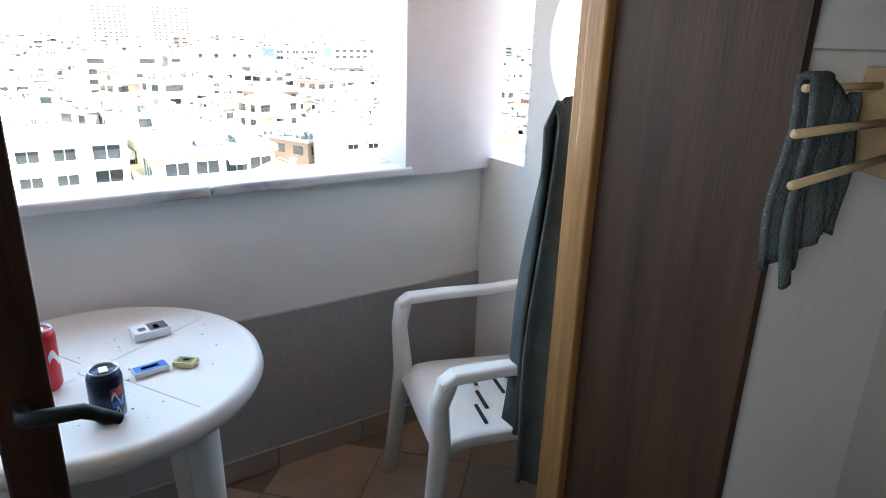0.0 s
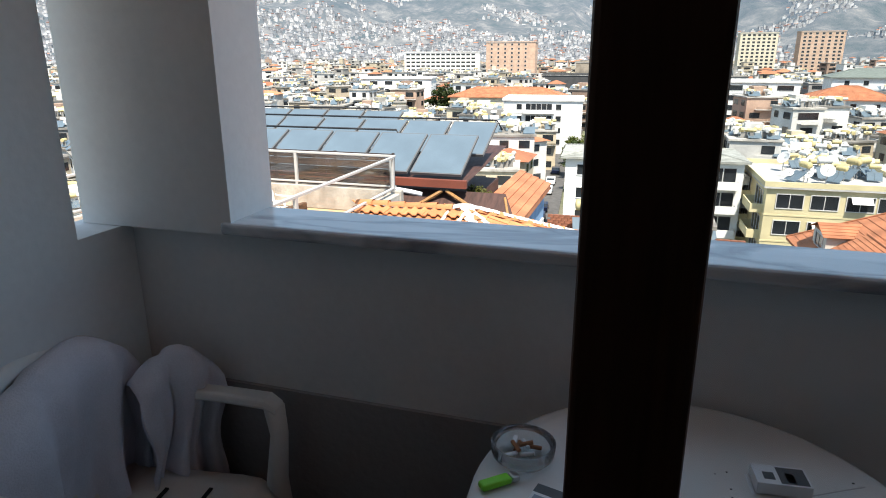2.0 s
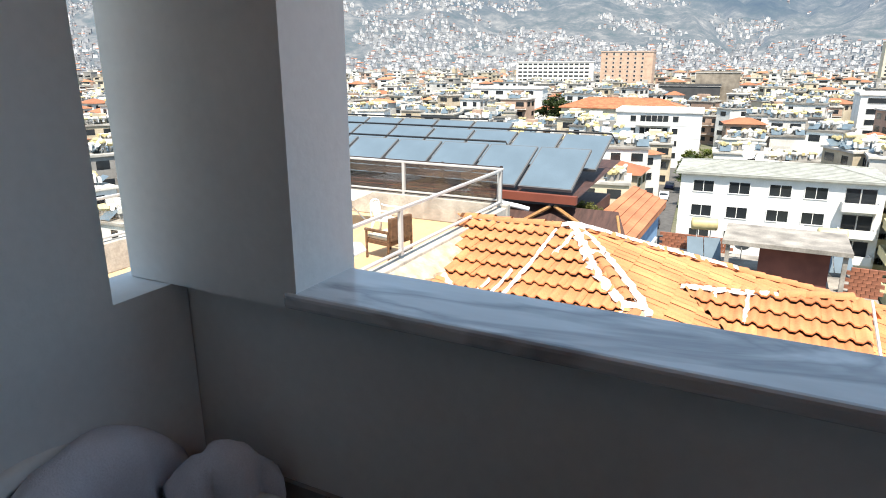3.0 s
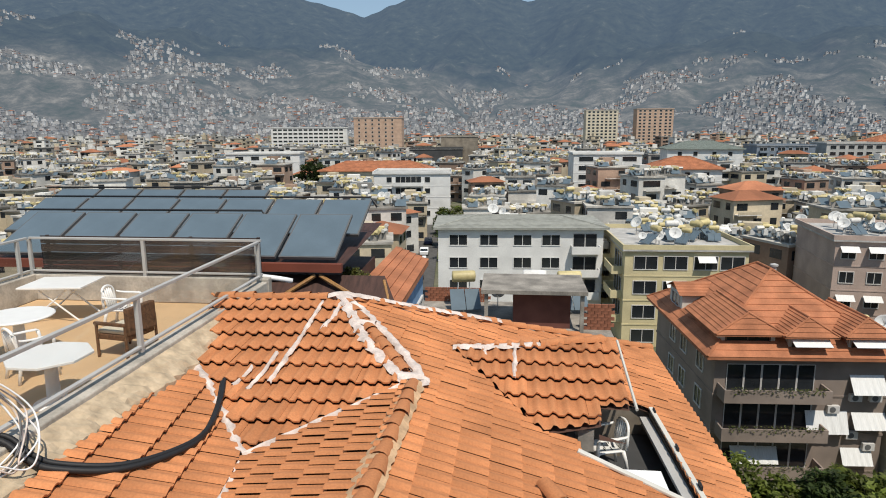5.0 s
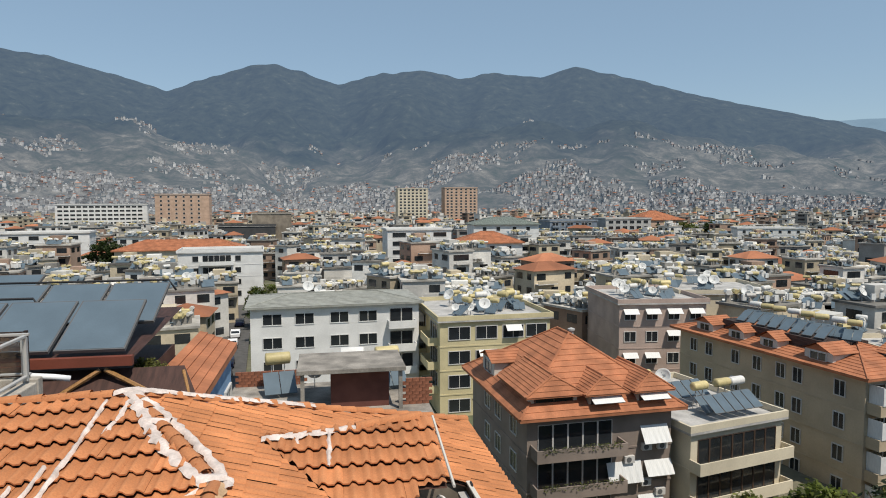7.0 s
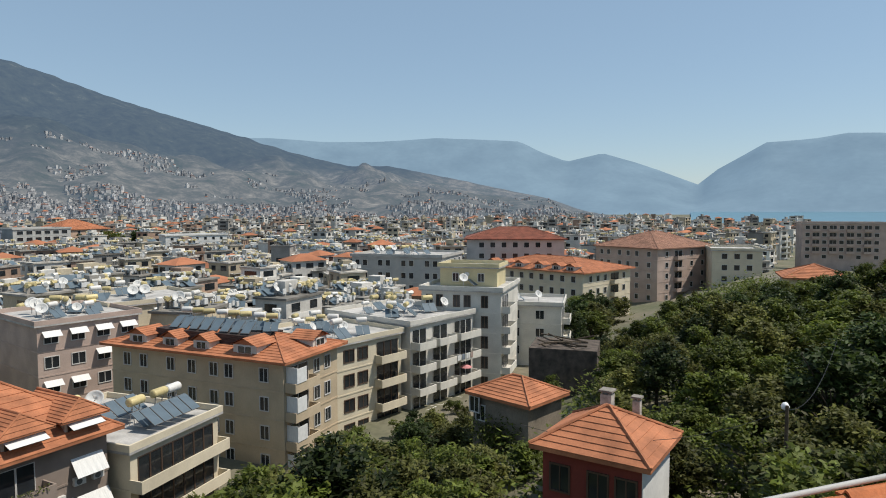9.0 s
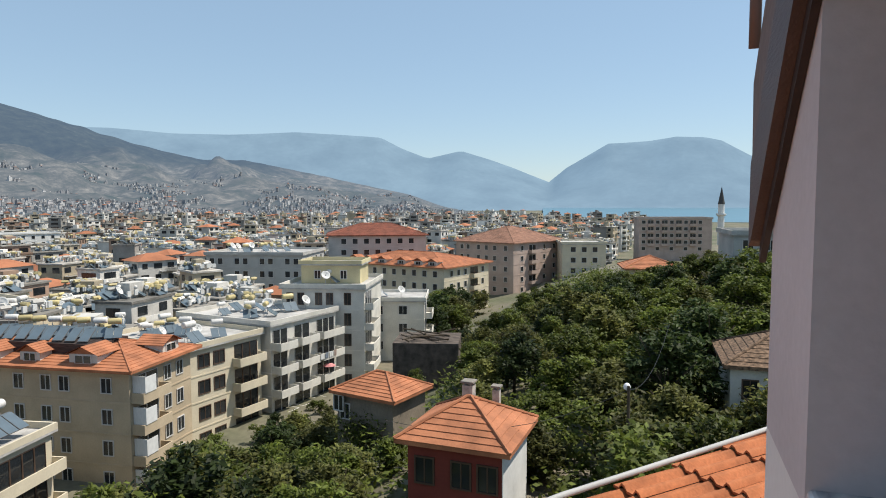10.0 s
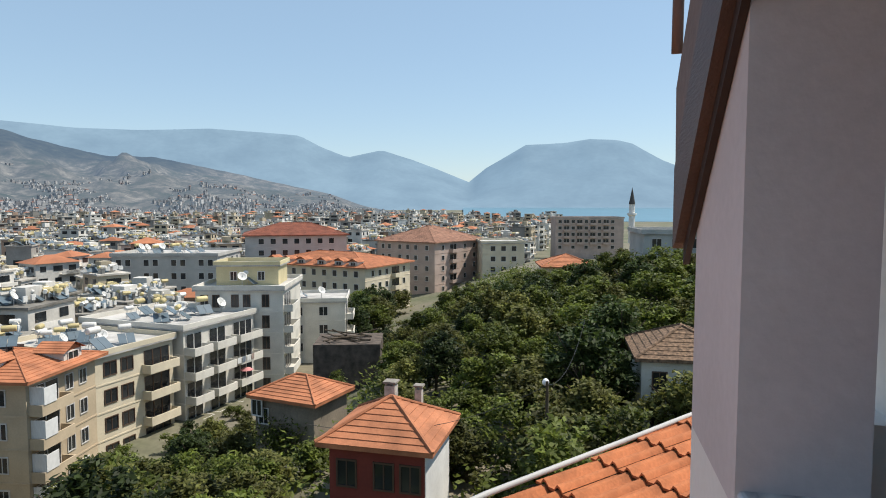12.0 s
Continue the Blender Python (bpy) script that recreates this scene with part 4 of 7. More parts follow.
def in_garden(x, y):
    return 16 < x < 150 and -60 < y < 33 - 0.10 * max(0, x - 40)


def scatter_town():
    near, far = Geo(), Geo()
    r = 95.0
    while r < 3050:
        stepr = (8.8 + r * 0.0165) * (0.42 if r > 1150 else 1)
        a = -68 + rng.random() * 3
        while a < 92:
            stepa = math.degrees((9.0 + r * 0.0095) / r) * (0.30 if r > 1150 else 1)
            wide = 0.25 if r < 1150 else 0.9
            rr, aa = r + rng.uniform(-wide, wide) * stepr, a + rng.uniform(-wide, wide) * stepa
            a += stepa * (0.85 + 0.4 * rng.random())
            x, y = rr * math.sin(radians(aa)), rr * math.cos(radians(aa))
            if in_garden(x, y) or any(math.hypot(x - hx, y - hy) < hr + 5 for hx, hy, hr in HEROES):
                continue
            if (abs(x + 5 + (y - 45) * 0.08) < 6 and y < 160) or (aa > 58 and rr < 190):
                continue
            if y < 25 or (aa > 78 and rr > 900) or rng.random() < 0.05:
                continue
            z0 = ground_z(x, y) if rr < 1150 else max(-24, near_hill(x, y, rr, aa) - 1)
            if rr > 1150 and (noise.noise(Vector((x / 210, y / 210, 2.0))) + 0.5 * noise.noise(Vector((x / 60, y / 60, 4.0))) < -0.42 + 0.72 * smooth(1150, 2000, rr) + 0.9 * smooth(2200, 3000, rr) or rng.random() < 0.12):
                continue
            n = int(rng.choice((2, 3, 4, 5, 6), p=(0.18, 0.36, 0.30, 0.11, 0.05)))
            if rr < 500:
                n = int(rng.choice((2, 3, 4, 5), p=(0.18, 0.42, 0.32, 0.08))) if rr > 150 else min(n, 4 if rng.random() < 0.5 else 3)
            w, d = rng.uniform(5.5, 10.5), rng.uniform(5.5, 9.0)
            if rr > 1200:
                w, d, n = w * rng.uniform(0.6, 1.1), d * 0.6, int(rng.choice((1, 1, 2, 2, 3)))
            far_house(near if rr < 420 else far, x, y, z0, rng.normal(0.05, 0.35), w, d, n, "hip" if rng.random() < (0.20 if rr < 1150 else 0.10) else "flat", rr < 420)
        r += stepr
    single("town_blocks", near, FARMATS, "dense white and cream apartment blocks with rooftop tanks", "buildings", kind="stuff")
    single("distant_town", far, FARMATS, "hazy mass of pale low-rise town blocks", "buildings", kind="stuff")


scatter_town()


# ---- our own building's lower roofs ----
def roll_tile(w, l, rolls, lift, seg=5, lap=0):
    """One interlocking roof tile: u across, v down the slope, w-axis up."""
    g = Geo()
    n = rolls * seg
    prof = []
    for i in range(n + 1):
        u = i / n
        if lap:
            q = u if lap > 0 else 1 - u
            prof.append((u * w, 0.040 * max(0.0, math.sin(math.pi * (q - 0.30) / 0.70)) ** 0.8 + abs(lap) * smooth(0.6, 1.0, q)))
            continue
        prof.append((u * w, 0.050 * max(0.0, math.sin(u * rolls * 2 * math.pi - 0.6)) ** 0.7 * (w / rolls / 0.12) ** 0.35))
    for v, z in ((0.0, 0.0), (l * 1.06, lift)):
        g.v += [(u, v, z + h) for u, h in prof]
    for dz in (0.0, -0.024):
        g.v += [(u, l * 1.06, lift + h + dz) for u, h in prof]
    k = n + 1
    for i in range(n):
        g.f += [(i, k + i, k + i + 1, i + 1), (2 * k + i, 3 * k + i, 3 * k + i + 1, 2 * k + i + 1)]
        g.m += [0, 0]
    return g


def inside(poly, x, y):
    c = False
    for (x0, y0), (x1, y1) in zip(poly, poly[1:] + poly[:1]):
        if (y0 > y) != (y1 > y) and x < (x1 - x0) * (y - y0) / (y1 - y0) + x0:
            c = not c
    return c


def plane_at(o, u, v, x, y):
    """Height of the plane through o along u and v over x, y."""
    n = u.cross(v)
    return o.z - (n.x * (x - o.x) + n.y * (y - o.y)) / n.z


def clipped(me, outline, holes, everywhere=False):
    """Cuts a mesh along an outline and holes in plan, and drops what lies outside."""
    bm = bmesh.new()
    bm.from_mesh(me)
    for loop in [outline] + list(holes):
        for (ax, ay), (bx, by) in zip(loop, list(loop[1:]) + [loop[0]]):
            faces = list(bm.faces)
            if not everywhere:
                x0, x1, y0, y1 = min(ax, bx) - 0.01, max(ax, bx) + 0.01, min(ay, by) - 0.01, max(ay, by) + 0.01
                faces = [f for f in faces if max(v.co.x for v in f.verts) > x0 and min(v.co.x for v in f.verts) < x1 and max(v.co.y for v in f.verts) > y0 and min(v.co.y for v in f.verts) < y1]
            geom = faces + list({e for f in faces for e in f.edges}) + list({v for f in faces for v in f.verts})
            bmesh.ops.bisect_plane(bm, geom=geom, plane_co=(ax, ay, 0), plane_no=(ay - by, bx - ax, 0))
    gone = []
    for f in bm.faces:
        c = f.calc_center_median()
        if not inside(outline, c.x, c.y) or any(inside(h, c.x, c.y) for h in holes):
            gone.append(f)
    bmesh.ops.delete(bm, geom=gone, context="FACES")
    bm.to_mesh(me)
    bm.free()
    return me


def tile_field(roof, outline, o, down, across, w, l, rolls, near, holes=(), lift=0.03, lap=0):
    """Tiles on a slope: outline in plan; near(x, y) picks those that are parts of their own."""
    o, down, across = Vector(o), Vector(down).normalized(), Vector(across).normalized()
    nrm = across.cross(down)
    if nrm.z < 0:
        across = -across
        nrm = across.cross(down)
    base = roll_tile(w, l, rolls, lift, 5 if not lap else 7, lap)
    me = base.mesh("tile", TILE, True)
    rest = Geo()
    rot = Matrix((across, down, nrm)).transposed().to_4x4()
    pts = [Vector((x, y, plane_at(o, across, down, x, y))) - o for x, y in outline]
    us, vs = [p.dot(across) for p in pts], [p.dot(down) for p in pts]
    count = 0
    for j in range(int(min(vs) / l) - 2, int(max(vs) / l) + 2):
        for i in range(int(min(us) / w) - 2, int(max(us) / w) + 2):
            spots = [o + across * ((i + du) * w) + down * ((j + dv) * l) for du, dv in ((0.5, 0.5), (0, 0), (1, 0), (1, 1.06), (0, 1.06))]
            ins = [inside(outline, c.x, c.y) and not any(inside(h, c.x, c.y) for h in holes) for c in spots]
            if not any(ins):
                continue
            c = spots[0]
            p = o + across * (i * w) + down * (j * l)
            wob = random.uniform(-0.006, 0.006)
            m = Matrix.Translation(p + nrm * wob) @ rot
            if all(ins) and near(c.x, c.y) and count < 300:
                part("tile", me, None, roof).matrix_basis = m
                count += 1
            else:
                k = len(rest.v)
                rest.v += [tuple(m @ Vector(q)) for q in base.v]
                rest.f += [tuple(k + q for q in f) for f in base.f]
                rest.m += base.m
    if rest.v:
        part("tiles", clipped(rest.mesh("tiles", TILEJ, True), outline, holes), None, roof)["kind"] = "stuff"
    g = Geo()
    g.poly([(x, y, plane_at(o, across, down, x, y) - 0.03) for x, y in outline])
    return clipped(g.mesh("underlay", mat("bitumen_felt", (0.10, 0.05, 0.035), 0.95)), outline, holes, True)


A0, RR, H1 = Vector((-3.5, 11.0, -1.68)), Vector((2.95, 14.6, -3.75)), Vector((-1.82, 8.35, -2.2))
RZ = -2.2
lower = thing("lower_roof", "orange interlocking tile roof patched with pale cement below the balcony", "roof", kind="structure")
recess = [(0.58, 7.95), (2.13, 7.5), (2.02, 10.5), (1.42, 10.6), (1.36, 8.9), (0.60, 8.55)]
dormer = [(-1.47, 10.40), (1.45, 10.83), (1.37, 8.90), (0.93, 8.90), (0.90, 8.48), (0.05, 8.22)]
VALLEY = (-3.74, 6.72)
EAST_N = Vector((1, 0, -0.32)).normalized()
under = []
under.append(tile_field(lower, [(-3.5, 11.0), (2.95, 14.6), (3.05, 7.5), (3.2, 0.45), (-1.95, 0.45), (-1.95, 4.6), (-1.82, 8.35)], (-1.9, 8, RZ), EAST_N, (0, 1, 0), 0.205, 0.42, 1,
                        lambda x, y: 2.2 < y < 7.5 and x < 1.2, holes=[recess, dormer], lift=0.020, lap=0.004))
under.append(tile_field(lower, [(-1.95, 0.45), (-1.90, 8.42), VALLEY, (-3.36, 4.62), (-3.2, 0.45)][::-1], (-1.95, 8, RZ), (-1, 0, -0.22), (0, 1, 0), 0.205, 0.36, 1, lambda x, y: 3.2 < y < 8, lift=0.05, lap=-0.016))
under.append(tile_field(lower, [(-6.1, 11.0), (-3.5, 11.0), (-1.85, 8.45), VALLEY, (-4.69, 7.98), (-5.35, 8.75), (-5.81, 9.94)], (-3.5, 11.0, -1.68), (0.0, -1, -0.21), (1, 0, 0.02), 0.42, 0.46, 2, lambda x, y: True, lift=0.07))
under.append(tile_field(lower, [(-5.25, 8.62), (-4.70, 7.96), VALLEY, (-3.38, 4.62), (-4.15, 4.20), (-5.2, 4.42), (-5.27, 5.72), (-5.24, 6.64)], (-5.6, 6.0, -1.98), (0.98, 0.10, -0.30), (-0.12, 1, 0), 0.205, 0.50, 1, lambda x, y: y > 4, lift=0.06, lap=0.004))
# small dormer with its own coarse tiles
under.append(tile_field(lower, dormer, (-1.47, 10.40, -2.34), (0, -1, -0.211), (1, 0, -0.016), 0.44, 0.46, 2, lambda x, y: True, lift=0.07))
for u in under:
    part("underlay", u, None, lower)
g = Geo()
g.poly([(-1.5, 10.42, -2.36), (1.47, 10.85, -2.34), (2.0, 13.0, -3.30), (-0.2, 12.2, -2.70)])
part("dormer_back", g, TILEJ, lower)
# ridge caps
cap = Geo()
for i in range(7):
    a0, a1 = math.pi * i / 6, 0
    cap.v += [(0.095 * math.cos(a0), 0.0, 0.075 * math.sin(a0)), (0.115 * math.cos(a0), 0.40, 0.095 * math.sin(a0) + 0.01)]
for i in range(6):
    cap.f.append((2 * i, 2 * i + 2, 2 * i + 3, 2 * i + 1))
    cap.m.append(0)
CAPME = cap.mesh("ridge_cap", TILE, True)


def ridge_caps(a, b, step=0.36, z=0.03):
    a, b = Vector(a), Vector(b)
    d = (b - a).normalized()
    s = d.cross(Vector((0, 0, 1))).normalized()
    rot = Matrix((s, d, s.cross(d))).transposed().to_4x4()
    for i in range(int((b - a).length / step)):
        p = a + d * (i * step) + Vector((0, 0, z + random.uniform(-0.01, 0.01)))
        part("ridge_cap", CAPME, None, lower).matrix_basis = Matrix.Translation(p) @ rot @ pose(0, 0, 0, 0, 0, random.uniform(-3, 3))


ridge_caps((-6.0, 11.0, -1.72), A0)
ridge_caps(A0, H1)
ridge_caps(H1, (-1.95, 0.6, RZ), 0.36, 0.015)
ridge_caps(A0, RR)


def cement_blob(pts, width, seed, parent, flat=0.02, stuff=None):
    """A ragged smear of cement along a line."""
    rnd = random.Random(seed)
    g = Geo()
    pts = [Vector(p) for p in pts]
    fine = []
    for a, b in zip(pts, pts[1:]):
        k = max(2, int((b - a).length / 0.08))
        fine += [a.lerp(b, i / k) for i in range(k)]
    fine.append(pts[-1])
    k0 = 0
    for i, p in enumerate(fine):
        d = (fine[min(i + 1, len(fine) - 1)] - fine[max(0, i - 1)]).normalized()
        s = d.cross(Vector((0, 0, 1))).normalized()
        lo = 0.8 if stuff else 0.35
        wl, wr = width * rnd.uniform(lo, 1.0), width * rnd.uniform(lo, 1.0)
        for q, h in ((-wl, -0.03), (-wl * 0.5, flat), (0, flat * 1.6), (wr * 0.5, flat), (wr, -0.03)):
            g.v.append(tuple(p + s * q + Vector((0, 0, h + rnd.uniform(-0.008, 0.008)))))
    for i in range(len(fine) - 1):
        for j in range(4):
            g.f.append((i * 5 + j, i * 5 + j + 1, i * 5 + 6 + j, i * 5 + 5 + j))
            g.m.append(0)
    part("cement_patch", g, stuff or CEMENT, parent, "tan mortar bedding" if stuff else "smeared pale pink cement", smooth=True)


def hip(t, dx, dz=0.0):
    p = A0.lerp(H1, t)
    return p + Vector((dx, 0.55 * dx, dz - 0.02 * abs(dx)))


cement_blob([hip(0, -0.05, 0.10), hip(0.25, -0.10, 0.09), hip(0.5, -0.18, 0.06), hip(0.75, -0.16, 0.06), hip(1.0, -0.08, 0.08)], 0.15, 21, lower, 0.012)
cement_blob([hip(0.0, 0.0, 0.12), hip(0.3, 0.10, 0.08), hip(0.55, 0.20, 0.03), hip(0.8, 0.20, 0.03), hip(1.06, 0.12, 0.05)], 0.12, 2, lower, 0.012)
cement_blob([hip(0.35, -0.18, 0.10), hip(0.42, 0.10, 0.12)], 0.10, 31, lower, 0.012)
cement_blob([hip(0.95, -0.15, 0.10), hip(1.0, 0.15, 0.10)], 0.16, 32, lower, 0.012)
cement_blob([A0 + Vector((-0.3, -0.05, 0.09)), A0 + Vector((0, 0, 0.13)), A0.lerp(RR, 0.2) + Vector((0, -0.02, 0.11)), A0.lerp(RR, 0.45) + Vector((0, 0, 0.10))], 0.15, 3, lower, 0.012)
for px, y0, y1, w, sd in ((-3.85, 10.75, 8.2, 0.055, 4), (-4.10, 9.0, 8.0, 0.045, 5), (-3.50, 10.7, 9.7, 0.06, 15), (-4.35, 8.6, 8.1, 0.04, 25)):
    cement_blob([(px, y0, -1.68 - 0.21 * (11.0 - y0) + 0.085), (px - 0.02, (y0 + y1) / 2, -1.68 - 0.21 * (11.0 - (y0 + y1) / 2) + 0.085), (px - 0.10, y1, -1.68 - 0.21 * (11.0 - y1) + 0.085)], w, sd, lower, 0.006)


def on_dormer(x, y, dz):
    return (x, y, -2.34 - 0.016 * (x + 1.47) + 0.211 * (y - 10.4) + dz)


cement_blob([on_dormer(-1.42, 10.36, 0.05), on_dormer(-0.8, 10.38, 0.07), on_dormer(-0.3, 10.44, 0.075), on_dormer(0.10, 10.5, 0.07)], 0.15, 6, lower, 0.012)
cement_blob([on_dormer(-0.35, 10.4, 0.085), on_dormer(-0.33, 10.0, 0.085), on_dormer(-0.36, 9.45, 0.08)], 0.055, 7, lower, 0.006)
cement_blob([on_dormer(-0.85, 10.3, 0.085), on_dormer(-0.88, 9.95, 0.08)], 0.06, 17, lower, 0.006)
ridge_caps(on_dormer(0.10, 10.55, 0.0), on_dormer(1.45, 10.80, 0.02))
# valleys filled with crumbling mortar
cement_blob([(VALLEY[0], VALLEY[1], -2.56), (-3.40, 4.7, -2.50), (-3.2, 0.6, -2.45)], 0.10, 8, lower)
cement_blob([(-5.2, 8.55, -2.12), (-4.69, 7.98, -2.28), (-4.25, 7.4, -2.38), (VALLEY[0], VALLEY[1], -2.53)], 0.11, 9, lower)
cement_blob([(VALLEY[0], VALLEY[1], -2.53), (-2.9, 7.45, -2.36), (-1.95, 8.3, -2.18)], 0.06, 19, lower)


def mortar_bed(pts, width, seed):
    cement_blob(pts, width, seed, lower, 0.03, MORTAR)


mortar_bed([H1 + Vector((0, 0, 0.03)), (-1.93, 4.7, RZ + 0.03), (-1.95, 0.6, RZ + 0.03)], 0.20, 10)
# small patched vent on the slope
ridge_caps((-0.02, 6.75, -2.74), (0.30, 6.10, -2.86), 0.30)
ridge_caps((0.30, 6.45, -2.84), (0.72, 6.0, -2.99), 0.30)
mortar_bed([(0.22, 6.55, -2.82), (0.34, 6.30, -2.84)], 0.12, 33)
mortar_bed([(0.62, 6.2, -2.95), (0.75, 5.98, -3.0)], 0.10, 34)
# black gutter at the end of the left slope
g = Geo()
g.tube([(-5.32, 4.40, -2.10), (-4.7, 4.26, -2.28), (-4.1, 4.12, -2.46), (-3.4, 4.45, -2.66)], 0.065, 10)
part("gutter", g, BLACK, lower, "black rain gutter", smooth=True)
# Dark render puts the shade below the slope's end into the wall colour.
g = Geo()
g.poly([(-5.3, 4.44, -2.12), (-4.12, 4.2, -2.48), (-4.12, 4.2, -3.4), (-5.3, 4.44, -3.4)])
g.poly([(-4.12, 4.2, -2.48), (-3.38, 4.6, -2.64), (-3.38, 4.6, -3.4), (-4.12, 4.2, -3.4)])
part("gable_end", g, WALLS["dark"], lower, "dark shaded end of the slope")
# walls under the roofs, and the recess with its white chair
g = Geo()
g.box(-6.0, 4.46, -24, -1.4, 10.9, -3.3)
g.box(-3.3, 0.2, -24, -1.4, 4.459, -3.3)
g.box(-1.4, 0.2, -24, 2.8, 6.6, -4.3)
g.box(-1.4, 6.6, -24, 2.8, 14.0, -5.2)
g.box(-1.6, 0.0, -24, 1.6, 0.4, -0.302)
single("wall_lower", g, WALLS["cream"], "cream rendered walls of the building below", "wall", kind="structure")
rec = thing("roof_recess", "small roof terrace cut into the tiles with white coping", "terrace", kind="structure")
g = Geo()
g.box(0.3, 7.4, -5.0, 2.25, 10.75, -3.95)
part("terrace_floor", g, WALLS["dark"], rec)
for w, q in ((0.045, ((0.53, 7.96, -2.95), (2.20, 7.46, -3.48))), (0.04, ((2.20, 7.46, -3.48), (2.05, 10.55, -3.43)))):
    a, b = Vector(q[0]), Vector(q[1])
    d = (b - a)
    yaw = math.degrees(math.atan2(d.y, d.x))
    g = Geo()
    g.box(0, -w * 0.6, -0.7, d.length, w * 0.6, -0.001)
    o = part("upstand", g, WALLS["stone"], rec)
    o.matrix_basis = pose(*a, 0, -math.degrees(math.atan2(d.z, math.hypot(d.x, d.y))), yaw)
    g = Geo()
    g.box(-0.02, -w, 0, d.length, w, 0.04)
    bevelled(part("coping", g, WALLS["pale"], rec, "white painted coping"), 0.008).matrix_basis = o.matrix_basis.copy()
g = Geo()
g.prism([(1.97, 7.70), (2.13, 7.62), (2.01, 10.5), (1.86, 10.5)], -3.62, -3.56)
part("gutter_tray", g, ALU, rec, "grey metal gutter tray")
for y in (7.95, 9.0, 10.3):
    g = Geo()
    g.box(2.22 - 0.05 * (y - 7.5) - 0.012, y, -3.48, 2.22 - 0.05 * (y - 7.5) + 0.012, y + 0.16, -3.36)
    part("bracket", g, BLACK, rec, "black metal bracket")
g = Geo()
g.box(0.75, 7.85, -3.64, 1.84, 8.75, -3.61)
part("awning", g, WHITEP, rec, "white sheet awning")
g = Geo()
g.box(-0.2, 10.60, -5.0, 2.05, 10.70, -3.45)
g.box(-0.2, 9.78, -5.0, 1.42, 9.86, -2.60)
part("back_wall", g, WALLS["stone"], rec)
g = Geo()
g.box(0.42, 8.45, -5.0, 0.56, 9.8, -3.05)
g.box(0.57, 8.47, -3.2, 0.80, 8.53, -2.86)
part("side_wall", g, CONCRETE, rec, "weathered side wall under the eave")
g = Geo()
g.tube([(1.47, 8.86, -2.70), (1.47, 10.84, -2.29)], 0.024, 6)
part("white_verge", g, WALLS["pale"], rec, "white verge board of the dormer")

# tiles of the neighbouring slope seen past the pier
# Redder tile, darkened as if its slope faced away from the sun.
EASTTILE = mat("shaded_red_tile", (0.50, 0.165, 0.062), 0.9, var=0.3, scale=2.0, bump=0.5, bscale=30, rand=0.08)
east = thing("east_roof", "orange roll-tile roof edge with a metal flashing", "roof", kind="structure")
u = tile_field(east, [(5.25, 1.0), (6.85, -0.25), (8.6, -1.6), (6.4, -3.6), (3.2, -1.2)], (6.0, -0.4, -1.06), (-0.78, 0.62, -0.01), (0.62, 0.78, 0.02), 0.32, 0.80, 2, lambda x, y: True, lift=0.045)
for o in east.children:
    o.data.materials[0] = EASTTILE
part("underlay", u, MATS["bitumen_felt"], east)
g = Geo()
g.tube([(4.3, 1.78, -1.02), (5.3, 1.02, -0.98), (6.85, -0.22, -0.98), (8.6, -1.6, -0.98)], 0.028, 8)
part("flashing", g, ALU, east, "grey metal edge flashing", smooth=True)
g = Geo()
g.prism([(2.9, -1.2), (6.3, -3.7), (8.5, -1.7), (4.3, 1.65)], -24, -1.35)
part("wall", g, WALLS["cream"], east)

